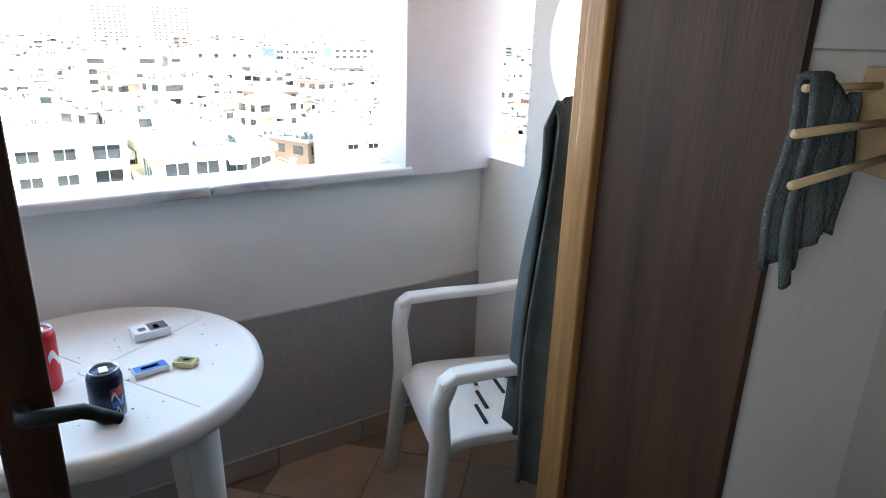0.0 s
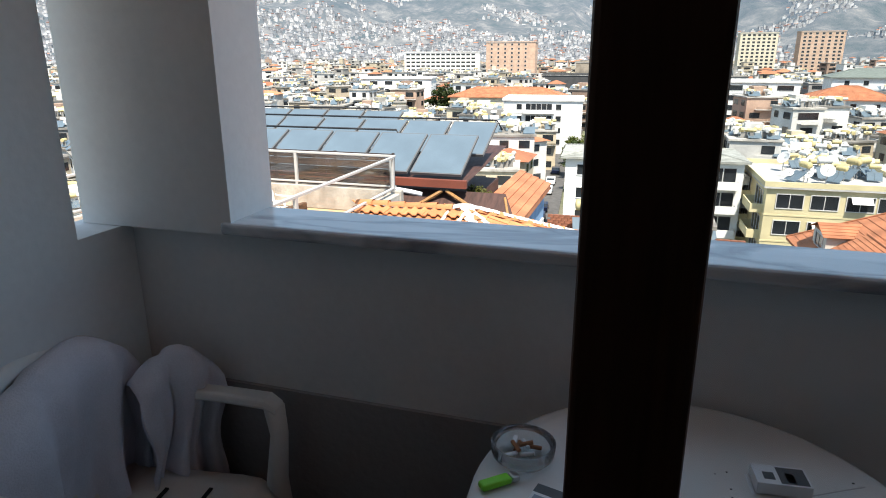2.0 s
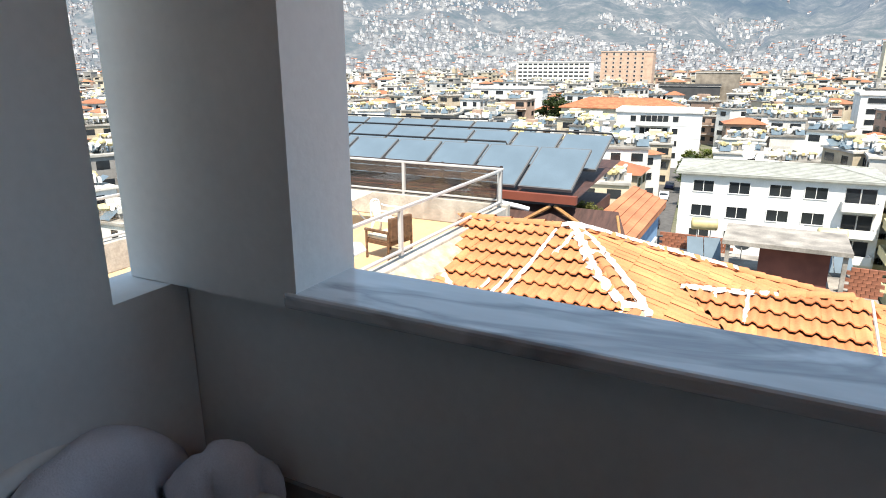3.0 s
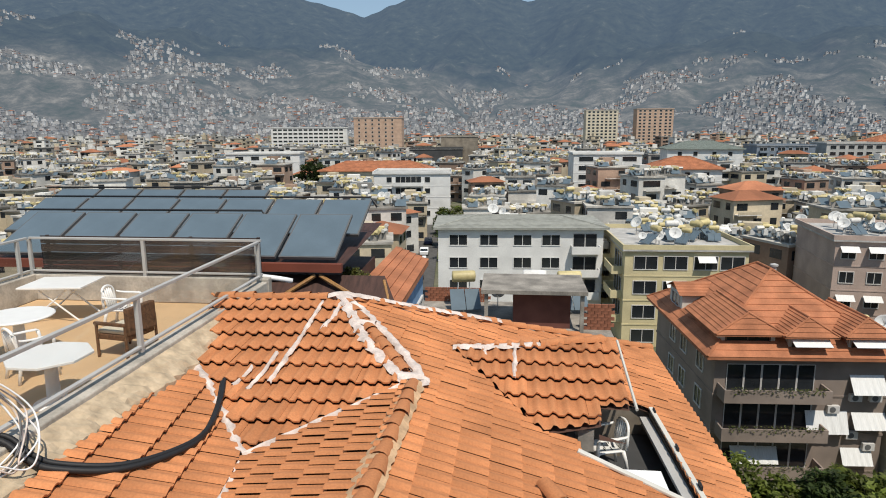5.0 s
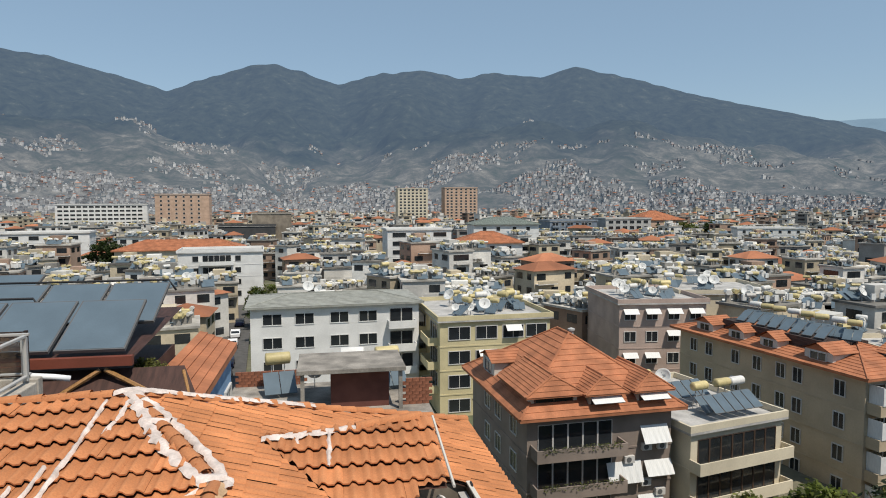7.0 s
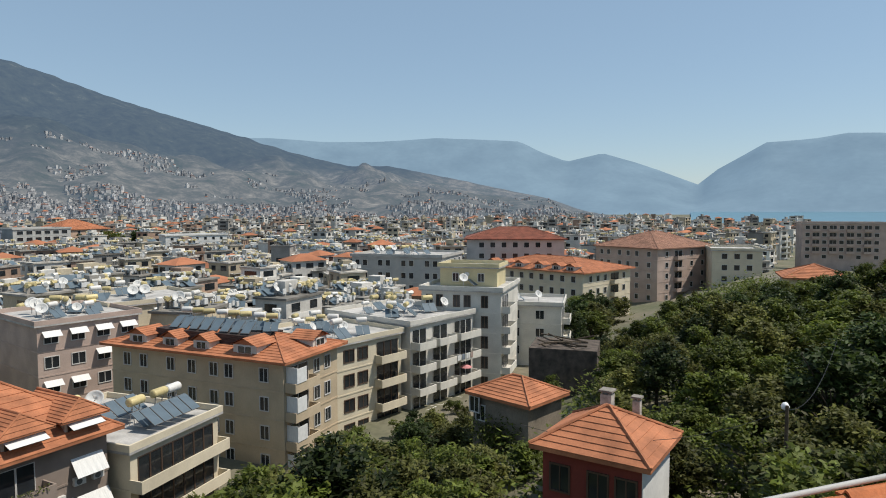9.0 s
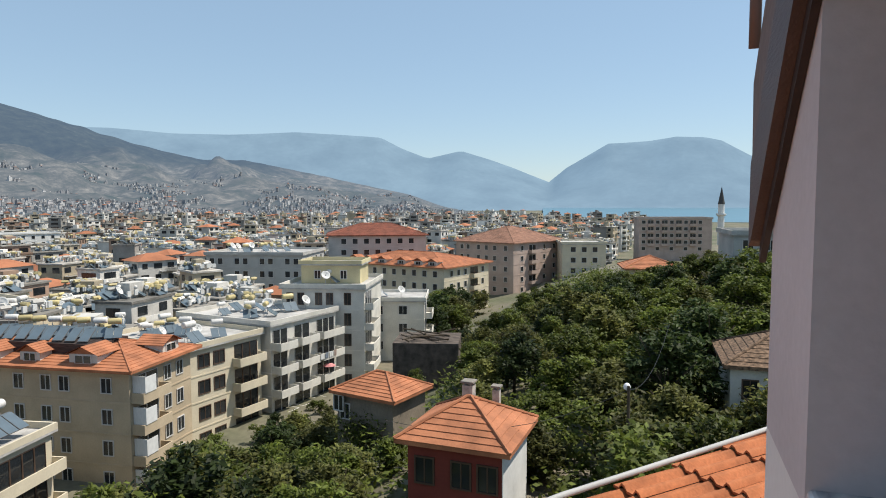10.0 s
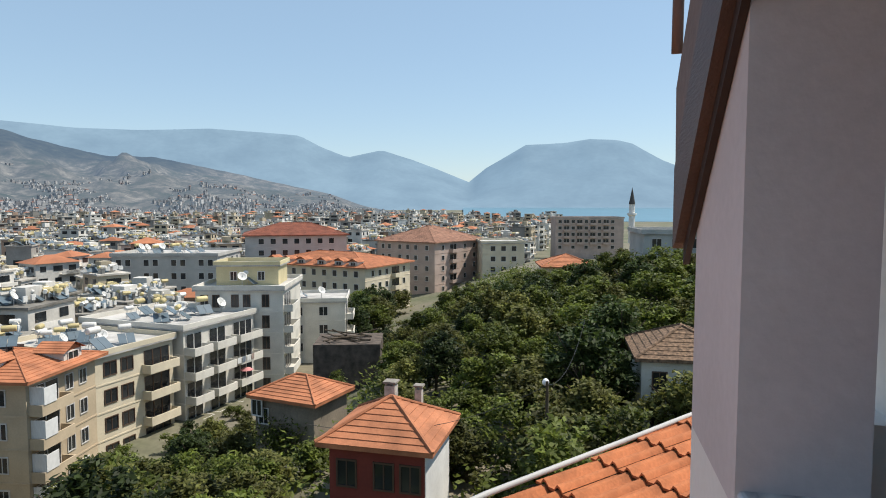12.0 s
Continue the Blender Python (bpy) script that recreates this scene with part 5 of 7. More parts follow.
# ---- furniture ----
def plastic_chair(m, label, group=""):
    c = thing("plastic_chair", label, "chair", m, group)
    g = Geo()
    n, k = 10, 8
    for j in range(k + 1):
        v = j / k
        for i in range(n + 1):
            u = i / n * 2 - 1
            x = u * (0.23 - 0.02 * v)
            y = -0.23 + 0.44 * v
            z = 0.43 - 0.025 * (1 - u * u) * (0.3 + 0.7 * v) - 0.045 * max(0, 1 - v * 5) ** 2
            g.v.append((x, y, z))
    for j in range(k):
        for i in range(n):
            a = j * (n + 1) + i
            g.f.append((a, a + 1, a + n + 2, a + n + 1))
            g.m.append(0)
    s = part("seat", g, PLASTIC, c, smooth=True)
    md = s.modifiers.new("t", "SOLIDIFY")
    md.thickness = 0.028
    for i, (x, y) in enumerate(((-0.10, -0.02), (-0.04, 0.05), (0.03, -0.03), (0.09, 0.06), (-0.12, 0.09), (0.0, 0.12), (0.11, -0.06))):
        g = Geo()
        g.box(-0.05, -0.005, -0.003, 0.05, 0.005, 0.002)
        part("slot", g, SLOT, s).matrix_basis = pose(x, y, 0.43 - 0.020 * (1 - (x / 0.23) ** 2) * 0.7 + 0.006)
    for sx in (-1, 1):
        for sy, px in ((-1, 0.235), (1, 0.21)):
            g = Geo()
            if sy < 0:
                g.tube([(sx * 0.255, -0.26, 0), (sx * 0.24, -0.235, 0.25), (sx * 0.235, -0.22, 0.42), (sx * 0.25, -0.23, 0.56), (sx * 0.262, -0.215, 0.635)], [0.026, 0.028, 0.032, 0.026, 0.030], 8)
            else:
                g.tube([(sx * 0.235, 0.30, 0), (sx * 0.22, 0.255, 0.25), (sx * 0.205, 0.21, 0.42)], [0.024, 0.028, 0.032], 8)
            part("leg", g, PLASTIC, c, smooth=True)
        g = Geo()
        for y, z, w in ((-0.235, 0.632, 0.030), (-0.20, 0.655, 0.034), (-0.08, 0.662, 0.032), (0.08, 0.664, 0.028), (0.20, 0.675, 0.024), (0.252, 0.690, 0.020)):
            g.v += [(sx * 0.262 - w, y, z - 0.016), (sx * 0.262 + w, y, z - 0.016), (sx * 0.262 + w * 0.8, y, z + 0.012), (sx * 0.262 - w * 0.8, y, z + 0.012)]
        for i in range(5):
            for j in range(4):
                g.f.append((i * 4 + j, i * 4 + (j + 1) % 4, i * 4 + 4 + (j + 1) % 4, i * 4 + 4 + j))
                g.m.append(0)
        g.f += [(3, 2, 1, 0), (20, 21, 22, 23)]
        g.m += [0, 0]
        bevelled(part("armrest", g, PLASTIC, c), 0.010, 3)
    # back: rim and upright slats
    g = Geo()
    rim = []
    for i in range(15):
        a = math.pi * i / 14
        rim.append((-0.215 * math.cos(a) - 0.0, 0.22 + 0.09 * (0.42 + 0.58 * math.sin(a)), 0.44 + 0.26 * min(1, 2.2 * math.sin(a)) + 0.14 * math.sin(a)))
    g.tube(rim, 0.024, 8)
    part("back_rim", g, PLASTIC, c, smooth=True)
    for x in (-0.13, -0.065, 0.0, 0.065, 0.13):
        g = Geo()
        zt = 0.80 - 1.6 * x * x
        g.tube([(x * 0.9, 0.222, 0.415), (x, 0.255, 0.6), (x, 0.30, zt)], [0.020, 0.019, 0.018], 6)
        part("slat", g, PLASTIC, c, smooth=True)
    return c


def drape(name, label, width, front, back, m, material, seed, top_r=0.04, arch=0.0, crease=1.0):
    """Cloth laid over a bar along x: hangs front (-y) and back (+y)."""
    rnd = random.Random(seed)
    g = Geo()
    n, k = 28, 26
    ph = [rnd.uniform(0, 6.3) for _ in range(6)]
    total = front + back + math.pi * top_r
    for j in range(k + 1):
        s = total * j / k
        for i in range(n + 1):
            u = i / n
            if s < front:
                y, z, hang = -top_r, -(front - s), (front - s) / front
            elif s < front + math.pi * top_r:
                a = (s - front) / top_r
                y, z, hang = -top_r * math.cos(a), top_r * math.sin(a), 0
            else:
                q = s - front - math.pi * top_r
                y, z, hang = top_r, -q, q / max(back, 0.01)
            fold = crease * (0.25 + 0.75 * hang) * (0.035 * math.sin(u * 13 + ph[0] + 0.9 * hang) + 0.018 * math.sin(u * 29 + ph[1]) + 0.01 * math.sin(u * 47 + ph[2] + 3 * hang))
            sag = 0.025 * math.sin(u * 5 + ph[3]) * (1 - hang)
            x = (u - 0.5) * width * (1 - 0.10 * hang) + 0.012 * math.sin(hang * 7 + ph[4] + u * 4)
            g.v.append((x, y + fold * (1 if y < 0 else -1), z + sag - arch * (2 * u - 1) ** 2 - 0.05 * hang * math.sin(u * 3.1 + ph[5])))
    for j in range(k):
        for i in range(n):
            a = j * (n + 1) + i
            g.f.append((a, a + 1, a + n + 2, a + n + 1))
            g.m.append(0)
    ob = single(name, g, material, label, "towel", m, smooth=True)
    md = ob.modifiers.new("t", "SOLIDIFY")
    md.thickness, md.offset = 0.010, 0
    return ob


# table
tx, ty = 0.022, -0.525
table = thing("round_table", "white plastic round table with a moulded rim", "table", pose(tx, ty, 0))
g = Geo()
g.lathe([(0.02, 0.700), (0.335, 0.700), (0.357, 0.675), (0.370, 0.672), (0.378, 0.690), (0.372, 0.712), (0.355, 0.7195), (0.340, 0.7165), (0.02, 0.7165)], 64)
part("tabletop", g, PLASTIC, table, smooth=True)
g = Geo()
g.lathe([(0.035, 0.7167), (0.034, 0.719), (0.02, 0.719)], 24)
part("hub_cap", g, PLASTIC, table)
for i in range(4):
    g = Geo()
    a = radians(45 + 90 * i)
    c, s = math.cos(a), math.sin(a)
    g.tube([(0.30 * c, 0.30 * s, 0.0), (0.27 * c, 0.27 * s, 0.35), (0.25 * c, 0.25 * s, 0.70)], [0.028, 0.034, 0.045], 10)
    part("leg", g, PLASTIC, table, smooth=True)
for i in range(4):
    g = Geo()
    g.box(0.05, -0.0012, 0, 0.33, 0.0012, 0.0006)
    part("moulded_seam", g, mat("seam_plastic", (0.64, 0.62, 0.58), 0.6), table).matrix_basis = pose(0, 0, 0.7167, 0, 0, 30 + 90 * i)


def can(m, label, body, r, h, marks):
    c = thing("drink_can", label, "can", m)
    g = Geo()
    g.lathe([(r * 0.72, 0), (r * 0.8, 0.003), (r, 0.012), (r, h - 0.018), (r * 0.84, h - 0.004)], 40)
    part("body", g, body, c, smooth=True)
    g = Geo()
    g.lathe([(r * 0.84, h - 0.0045), (r * 0.87, h - 0.001), (r * 0.85, h), (r * 0.78, h - 0.001), (r * 0.76, h - 0.005), (0.002, h - 0.005)], 40)
    top = part("lid", g, STEEL, c, "silver lid with a pull tab", smooth=True)
    g = Geo()
    g.box(-0.008, -0.014, h - 0.004, 0.008, 0.010, h - 0.002)
    bevelled(part("pull_tab", g, STEEL, top), 0.002)
    for a0, a1, z0, z1, mm in marks:
        g = Geo()
        n = 10
        for i in range(n + 1):
            a = radians(a0 + (a1 - a0) * i / n)
            zz = 0.012 * math.sin(i / n * 3.1 * 2) if mm is WHITEP and z1 - z0 < 0.03 else 0
            hh = 1.0 if z1 - z0 < 0.03 else math.sin(math.pi * (i + 0.02) / (n + 0.04)) ** 0.5
            mid, half = (z0 + z1) / 2, (z1 - z0) / 2 * hh
            for z in (mid - half, mid + half):
                g.v.append(((r + 0.0004) * math.cos(a), (r + 0.0004) * math.sin(a), z + zz))
        for i in range(n):
            g.f.append((2 * i, 2 * i + 2, 2 * i + 3, 2 * i + 1))
            g.m.append(0)
        part("print", g, mm, c)
    return c


can(pose(-0.072, -0.575, 0.7195), "tall red soft drink can, opened", RED, 0.0285, 0.145, [(-75, -5, 0.070, 0.088, WHITEP), (-150, -130, 0.02, 0.035, WHITEP)])
can(pose(0.022, -0.765, 0.7195), "dark navy soft drink can, opened", NAVY, 0.033, 0.115, [(-82, -38, 0.062, 0.080, REDP), (-82, -38, 0.052, 0.061, WHITEP), (-82, -38, 0.038, 0.051, BLUEP), (-72, -40, 0.022, 0.028, WHITEP)])


def card_box(name, label, m, l, w, h, base, marks, lid=None):
    b = thing(name, label, "packet", m)
    g = Geo()
    g.box(-l / 2, -w / 2, 0, l / 2, w / 2, h)
    bevelled(part("carton", g, base, b), 0.001)
    for x0, y0, x1, y1, mm in marks:
        g = Geo()
        g.box(x0, y0, h, x1, y1, h + 0.0005)
        part("print", g, mm, b)
    if lid:
        g = Geo()
        g.box(-l / 2 - 0.028, -w / 2, 0, -l / 2 - 0.001, w / 2, 0.004)
        part("open_flap", g, base, b).matrix_basis = pose(0, 0, 0.0, 0, -8, 0)
    return b


card_box("cigarette_packet", "white and grey cigarette packet lying open", pose(0.165, -0.405, 0.7195, 0, 0, 6), 0.088, 0.055, 0.022, WHITEP,
         [(-0.005, -0.024, 0.040, 0.022, GREYP), (-0.03, -0.015, -0.012, 0.005, GREYP), (0.006, -0.020, 0.020, 0.006, WHITEP)], True)
card_box("cigarette_packet", "white cigarette packet with a brown band and torn foil", pose(-0.215, -0.600, 0.7195, 0, 0, 76), 0.088, 0.055, 0.022, WHITEP,
         [(0.022, -0.0275, 0.044, 0.0275, GREYP), (-0.03, -0.022, 0.015, 0.022, mat("grey_blue_print", (0.35, 0.42, 0.52), 0.5)), (-0.044, -0.0275, -0.036, 0.0275, REDP)], True)
card_box("matchbox", "blue and white matchbox", pose(0.128, -0.605, 0.7195, 0, 0, 8), 0.076, 0.036, 0.012, WHITEP, [(-0.036, -0.016, 0.036, 0.016, BLUEP), (-0.02, -0.007, 0.02, 0.007, WHITEP)])
card_box("matchbox", "small yellow and green matchbox", pose(0.205, -0.612, 0.7195, 0, 0, -40), 0.050, 0.034, 0.012, YELP, [(-0.018, -0.012, 0.018, 0.012, mat("olive_print", (0.18, 0.20, 0.10), 0.6)), (-0.006, -0.005, 0.010, 0.006, YELP)])
lt = thing("lighter", "lime green plastic lighter", "lighter", pose(-0.302, -0.545, 0.7195, 0, 0, 42))
g = Geo()
g.box(-0.035, -0.011, 0, 0.024, 0.011, 0.013)
bevelled(part("body", g, GREENP, lt), 0.005, 3)
g = Geo()
g.box(0.0245, -0.010, 0.001, 0.040, 0.010, 0.012)
bevelled(part("metal_head", g, STEEL, lt), 0.003)
ash = thing("ashtray", "round clear glass ashtray with cigarette ends", "ashtray", pose(-0.275, -0.455, 0.7195))
g = Geo()
g.lathe([(0.048, 0), (0.058, 0.012), (0.060, 0.034), (0.053, 0.034), (0.048, 0.010), (0.01, 0.008)], 32)
AG = mat("thick_glass", (0.9, 0.92, 0.92), 0.05, var=0.02, bump=0)
AG.node_tree.nodes["Principled BSDF"].inputs["Transmission Weight"].default_value = 0.95
part("bowl", g, AG, ash, "clear glass bowl", smooth=True)
for i in range(8):
    g = Geo()
    g.tube([(-0.018, 0, 0), (0.008, 0, 0.001)], 0.004, 8, 0)
    g2 = pose(random.uniform(-0.02, 0.02), random.uniform(-0.02, 0.02), 0.014 + 0.003 * (i % 4), 0, random.uniform(-15, 15), random.uniform(0, 360))
    part("cigarette_end", g, mat("cork_filter", (0.45, 0.20, 0.10), 0.9) if i % 2 else WHITEP, ash).matrix_basis = g2
cut = thing("crumbs", "ash crumbs scattered on the table", "crumbs", kind="stuff")
g = Geo()
for i in range(26):
    x, y = random.uniform(-0.05, 0.3) , random.uniform(-0.8, -0.35)
    q = random.uniform(0.001, 0.0025)
    g.box(x, y, 0.7168, x + q * 2, y + q, 0.7168 + q)
part("crumb", g, GREYP, cut)

plastic_chair(pose(1.06, -0.70, 0.0, 0, 0, -108), "white plastic armchair with slotted seat", "balcony chairs")
plastic_chair(pose(-1.115, -0.50, 0.0, 0, 0, 97) @ Matrix.Scale(0.92, 4), "white plastic armchair draped with a towel", "balcony chairs")
drape("towel", "white towel draped over the chair back", 0.52, 0.36, 0.45, pose(-1.34, -0.51, 0.735, 4, 0, 97), TOWELW, 3, 0.055, 0.15)
drape("towel", "white towel bunched on the arm of the draped chair", 0.20, 0.34, 0.30, pose(-1.20, -0.27, 0.66, 6, 3, 60), TOWELW, 5, 0.045, 0.05)
# grey towel hung inside the glass, wooden rack on the room wall
drape("towel", "dark grey towel hanging from a clothes horse", 0.30, 0.93, 0.80, pose(1.10, -0.965, 1.33, 0, 4, 12), TOWELG, 8, 0.03)
horse = thing("clothes_horse", "thin metal clothes horse with a towel", "clothes rack", pose(0, 0, 0))
g = Geo()
g.tube([(0.99, -0.977, 1.315), (1.30, -0.915, 1.315)], 0.008, 8)
part("top_bar", g, ALU, horse)
for x, y in ((1.14, -0.947), (1.29, -0.917)):
    g = Geo()
    g.tube([(x, y, 0.0), (x, y, 1.315)], 0.008, 8)
    part("post", g, ALU, horse)
rack = thing("towel_rack", "wooden wall rack with three bars and knobs", "towel rack", pose(0, 0, 0))
BEECH = mat("pale_beech", (0.55, 0.40, 0.22), 0.5, var=0.2, stretch=(1, 6, 6))
for z, y, x0, x1, rise in ((1.420, -1.545, 0.95, 1.235, 0.0), (1.366, -1.605, 0.83, 1.130, 0.004), (1.300, -1.625, 0.81, 1.115, 0.020)):
    g = Geo()
    g.tube([(x0, y, z), (x1, y, z + rise)], 0.0065, 10)
    b = part("bar", g, BEECH, rack, smooth=True)
    g = Geo()
    g.lathe([(0.004, -0.015), (0.013, -0.008), (0.016, 0.0), (0.013, 0.009), (0.004, 0.015)], 14, tf=pose(x1 + 0.008, y, z + rise, 0, 90, 0))
    part("knob", g, BEECH, b, smooth=True)
g = Geo()
g.prism([(1.13, -1.64), (1.145, -1.64), (1.27, -1.502), (1.225, -1.502)], 1.27, 1.45)
bevelled(part("bracket", g, BEECH, rack), 0.004)
drape("towel", "dark grey towel folded over the wall rack", 0.18, 0.28, 0.26, pose(1.035, -1.545, 1.412, 0, 0, 0), TOWELG, 12, 0.010, 0.0, 0.28)
g = Geo()
g.box(1.0, -1.511, 1.478, 1.60, -1.501, 1.487)
single("trim", g, PLASTER, "thin white moulding across the room wall", "moulding", kind="structure")


# ---- the neighbour's roof terrace ----
terr = thing("roof_terrace", "sunlit neighbouring roof terrace with buff tiles and white kerbs", "terrace", kind="structure")
g = Geo()
g.box(-11.0, 2.0, -24, -5.9, 12.6, -2.3)
part("terrace_floor", g, TERRACE, terr)
for q in ((-11.2, 2.0, -2.3, -11.0, 12.8, -1.72), (-11.0, 12.6, -2.3, -5.6, 12.8, -1.72), (-5.9, 2.0, -3.4, -5.62, 12.598, -1.78)):
    g = Geo()
    g.box(*q)
    bevelled(part("kerb", g, mat("grey_beige_kerb", (0.54, 0.49, 0.42), 0.9, var=0.25, scale=2.5, bump=0.4, bscale=20), terr), 0.02)
g = Geo()
_r = random.Random(77)
ROWS = 70
for i in range(ROWS + 1):
    y = 4.35 + 6.4 * i / ROWS
    low = -2.02 - 0.02 * (y - 5)
    for x, z in ((-5.63, -1.84), (-5.54, -1.88), (-5.45, -1.93), (-5.36, -1.98), (-5.24 + _r.uniform(-0.06, 0.05), low), (-5.22, -2.3)):
        k = 0.022 if x > -5.6 else 0
        g.v.append((x + _r.uniform(-k, k), y + _r.uniform(-k, k), z + _r.uniform(-k, k)))
for i in range(ROWS):
    for j in range(5):
        g.f.append((i * 6 + j, i * 6 + j + 1, i * 6 + j + 7, i * 6 + j + 6))
        g.m.append(0)
part("flashing_mortar", g, mat("crumbling_mortar", (0.60, 0.47, 0.32), 0.95, var=0.22, scale=5, bump=1.0, bscale=14), terr, "crumbling mortar fillet")
rail = thing("glass_railing", "grey metal railing with glass panels on the terrace", "railing")


def rail_run(a, b, posts, zt=-0.93, zb=-1.72):
    a, b = Vector(a), Vector(b)
    d = (b - a).normalized()
    yaw = math.degrees(math.atan2(d.y, d.x))
    ln = (b - a).length
    for z, h in ((zt, 0.05), (zb + 0.06, 0.04)):
        g = Geo()
        g.box(0, -0.035, 0, ln, 0.035, h)
        bevelled(part("handrail" if z == zt else "bottom_rail", g, ALU, rail), 0.008).matrix_basis = pose(a.x, a.y, z, 0, 0, yaw)
    for t in posts:
        p = a.lerp(b, t)
        g = Geo()
        g.box(-0.035, -0.033, zb, 0.035, 0.033, zt)
        part("post", g, ALU, rail).matrix_basis = pose(p.x, p.y, 0, 0, 0, yaw)
    for t0, t1 in zip(posts, posts[1:]):
        g = Geo()
        g.box(t0 * ln + 0.05, -0.005, zb + 0.12, t1 * ln - 0.05, 0.005, zt - 0.02)
        o = part("pane", g, GLASS, rail, "clear glass panel")
        o.matrix_basis = pose(a.x, a.y, 0, 0, 0, yaw)
        o.visible_shadow = False


rail_run((-5.75, 2.2, 0), (-5.75, 12.5, 0), (0.0, 0.23, 0.565, 1.0))
rail_run((-5.75, 12.68, 0), (-11.1, 12.68, 0), (0.02, 0.5, 1.0))
rail_run((-11.1, 12.6, 0), (-11.1, 3.0, 0), (0.03, 0.35, 0.7, 1.0))
screen = thing("slat_screen", "weathered dark wooden slat screen behind the terrace", "fence")
for i in range(9):
    g = Geo()
    g.box(-11.0, 0, 0, -5.95, 0.03, 0.084)
    part("slat", g, SLAT, screen).matrix_basis = pose(0, 12.9, -1.74 + 0.096 * i, random.uniform(-1, 1), random.uniform(-0.05, 0.05), 0)
for x in (-10.9, -9.2, -7.5, -5.95):
    g = Geo()
    g.box(x, 12.931, -2.3, x + 0.06, 12.99, -0.88)
    part("post", g, SLAT, screen)


def cafe_table(m, top, label, size):
    t = thing("terrace_table", label, "table", m, "terrace tables")
    g = Geo()
    if top == "octagon":
        g.prism([(size * math.cos(a), size * math.sin(a)) for a in [2 * math.pi * (i + 0.5) / 8 for i in range(8)]], 0.69, 0.73)
    elif top == "round":
        g.lathe([(0.02, 0.69), (size, 0.69), (size + 0.01, 0.71), (size - 0.01, 0.73), (0.02, 0.73)], 32)
    else:
        g.box(-size, -size * 0.8, 0.69, size, size * 0.8, 0.73)
    bevelled(part("tabletop", g, PLASTIC, t), 0.008)
    if top == "square":
        for sx in (-1, 1):
            for sy in (-1, 1):
                g = Geo()
                g.tube([(sx * size * 0.8, sy * size * 0.6, 0), (-sx * size * 0.5, sy * size * 0.6, 0.69)], 0.018, 8)
                part("leg", g, PLASTIC, t)
    else:
        g = Geo()
        g.lathe([(0.28, 0.0), (0.26, 0.04), (0.09, 0.07), (0.08, 0.689)], 16)
        part("pedestal", g, PLASTIC, t, smooth=True)
    return t


cafe_table(pose(-6.72, 7.42, -2.3), "octagon", "white octagonal pedestal table in the sun", 0.56)
cafe_table(pose(-8.6, 9.15, -2.3), "round", "white round table on the terrace", 0.55)
cafe_table(pose(-9.45, 11.4, -2.3, 0, 0, 8), "square", "white square folding table on the terrace", 0.62)
plastic_chair(pose(-7.75, 8.35, -2.3, 0, 0, 150), "white plastic armchair on the terrace", "terrace chairs")
plastic_chair(pose(-7.75, 10.75, -2.3, 0, 0, 95), "white plastic armchair on the terrace", "terrace chairs")
plastic_chair(pose(-9.9, 8.2, -2.3, 0, 0, -60), "white plastic armchair on the terrace", "terrace chairs")
wk = thing("wicker_armchair", "brown wicker armchair with a beige cushion", "armchair", pose(-6.95, 9.55, -2.3, 0, 0, -100))
WICK = mat("brown_wicker", (0.17, 0.09, 0.045), 0.8, var=0.4, scale=20, bump=0.8, bscale=90)
for nm, q in (("seat", (-0.32, -0.32, 0.30, 0.32, 0.30, 0.40)), ("backrest", (-0.32, 0.26, 0.405, 0.32, 0.36, 0.86)), ("armrest", (-0.38, -0.32, 0.56, -0.325, 0.32, 0.62)), ("armrest", (0.325, -0.32, 0.56, 0.38, 0.32, 0.62))):
    g = Geo()
    g.box(*q)
    bevelled(part(nm, g, WICK, wk), 0.02, 3)
for x in (-0.35, 0.35):
    for y in (-0.28, 0.30):
        g = Geo()
        g.tube([(x, y, 0), (x, y, 0.56)], 0.025, 8)
        part("leg", g, WICK, wk)
g = Geo()
g.box(-0.30, -0.31, 0.402, 0.30, 0.25, 0.47)
bevelled(part("cushion", g, WALLS["cream"], wk, "beige seat cushion"), 0.025, 3)
plastic_chair(pose(1.10, 9.30, -3.948, 0, 0, -75), "white plastic armchair in the roof recess", "terrace chairs")
# hoses and cables across the tiles
cable = thing("roof_hoses", "bundle of black hoses and white cables on the roof", "cables")
def flowing(pts, n=6):
    """Smooth line through points."""
    p = [Vector(q) for q in pts]
    p = [p[0] * 2 - p[1]] + p + [p[-1] * 2 - p[-2]]
    out = []
    for i in range(1, len(p) - 2):
        for k in range(n):
            t = k / n
            out.append(0.5 * (2 * p[i] + (p[i + 1] - p[i - 1]) * t + (2 * p[i - 1] - 5 * p[i] + 4 * p[i + 1] - p[i + 2]) * t * t + (3 * p[i] - p[i - 1] - 3 * p[i + 1] + p[i + 2]) * t ** 3))
    return out + [p[-2]]


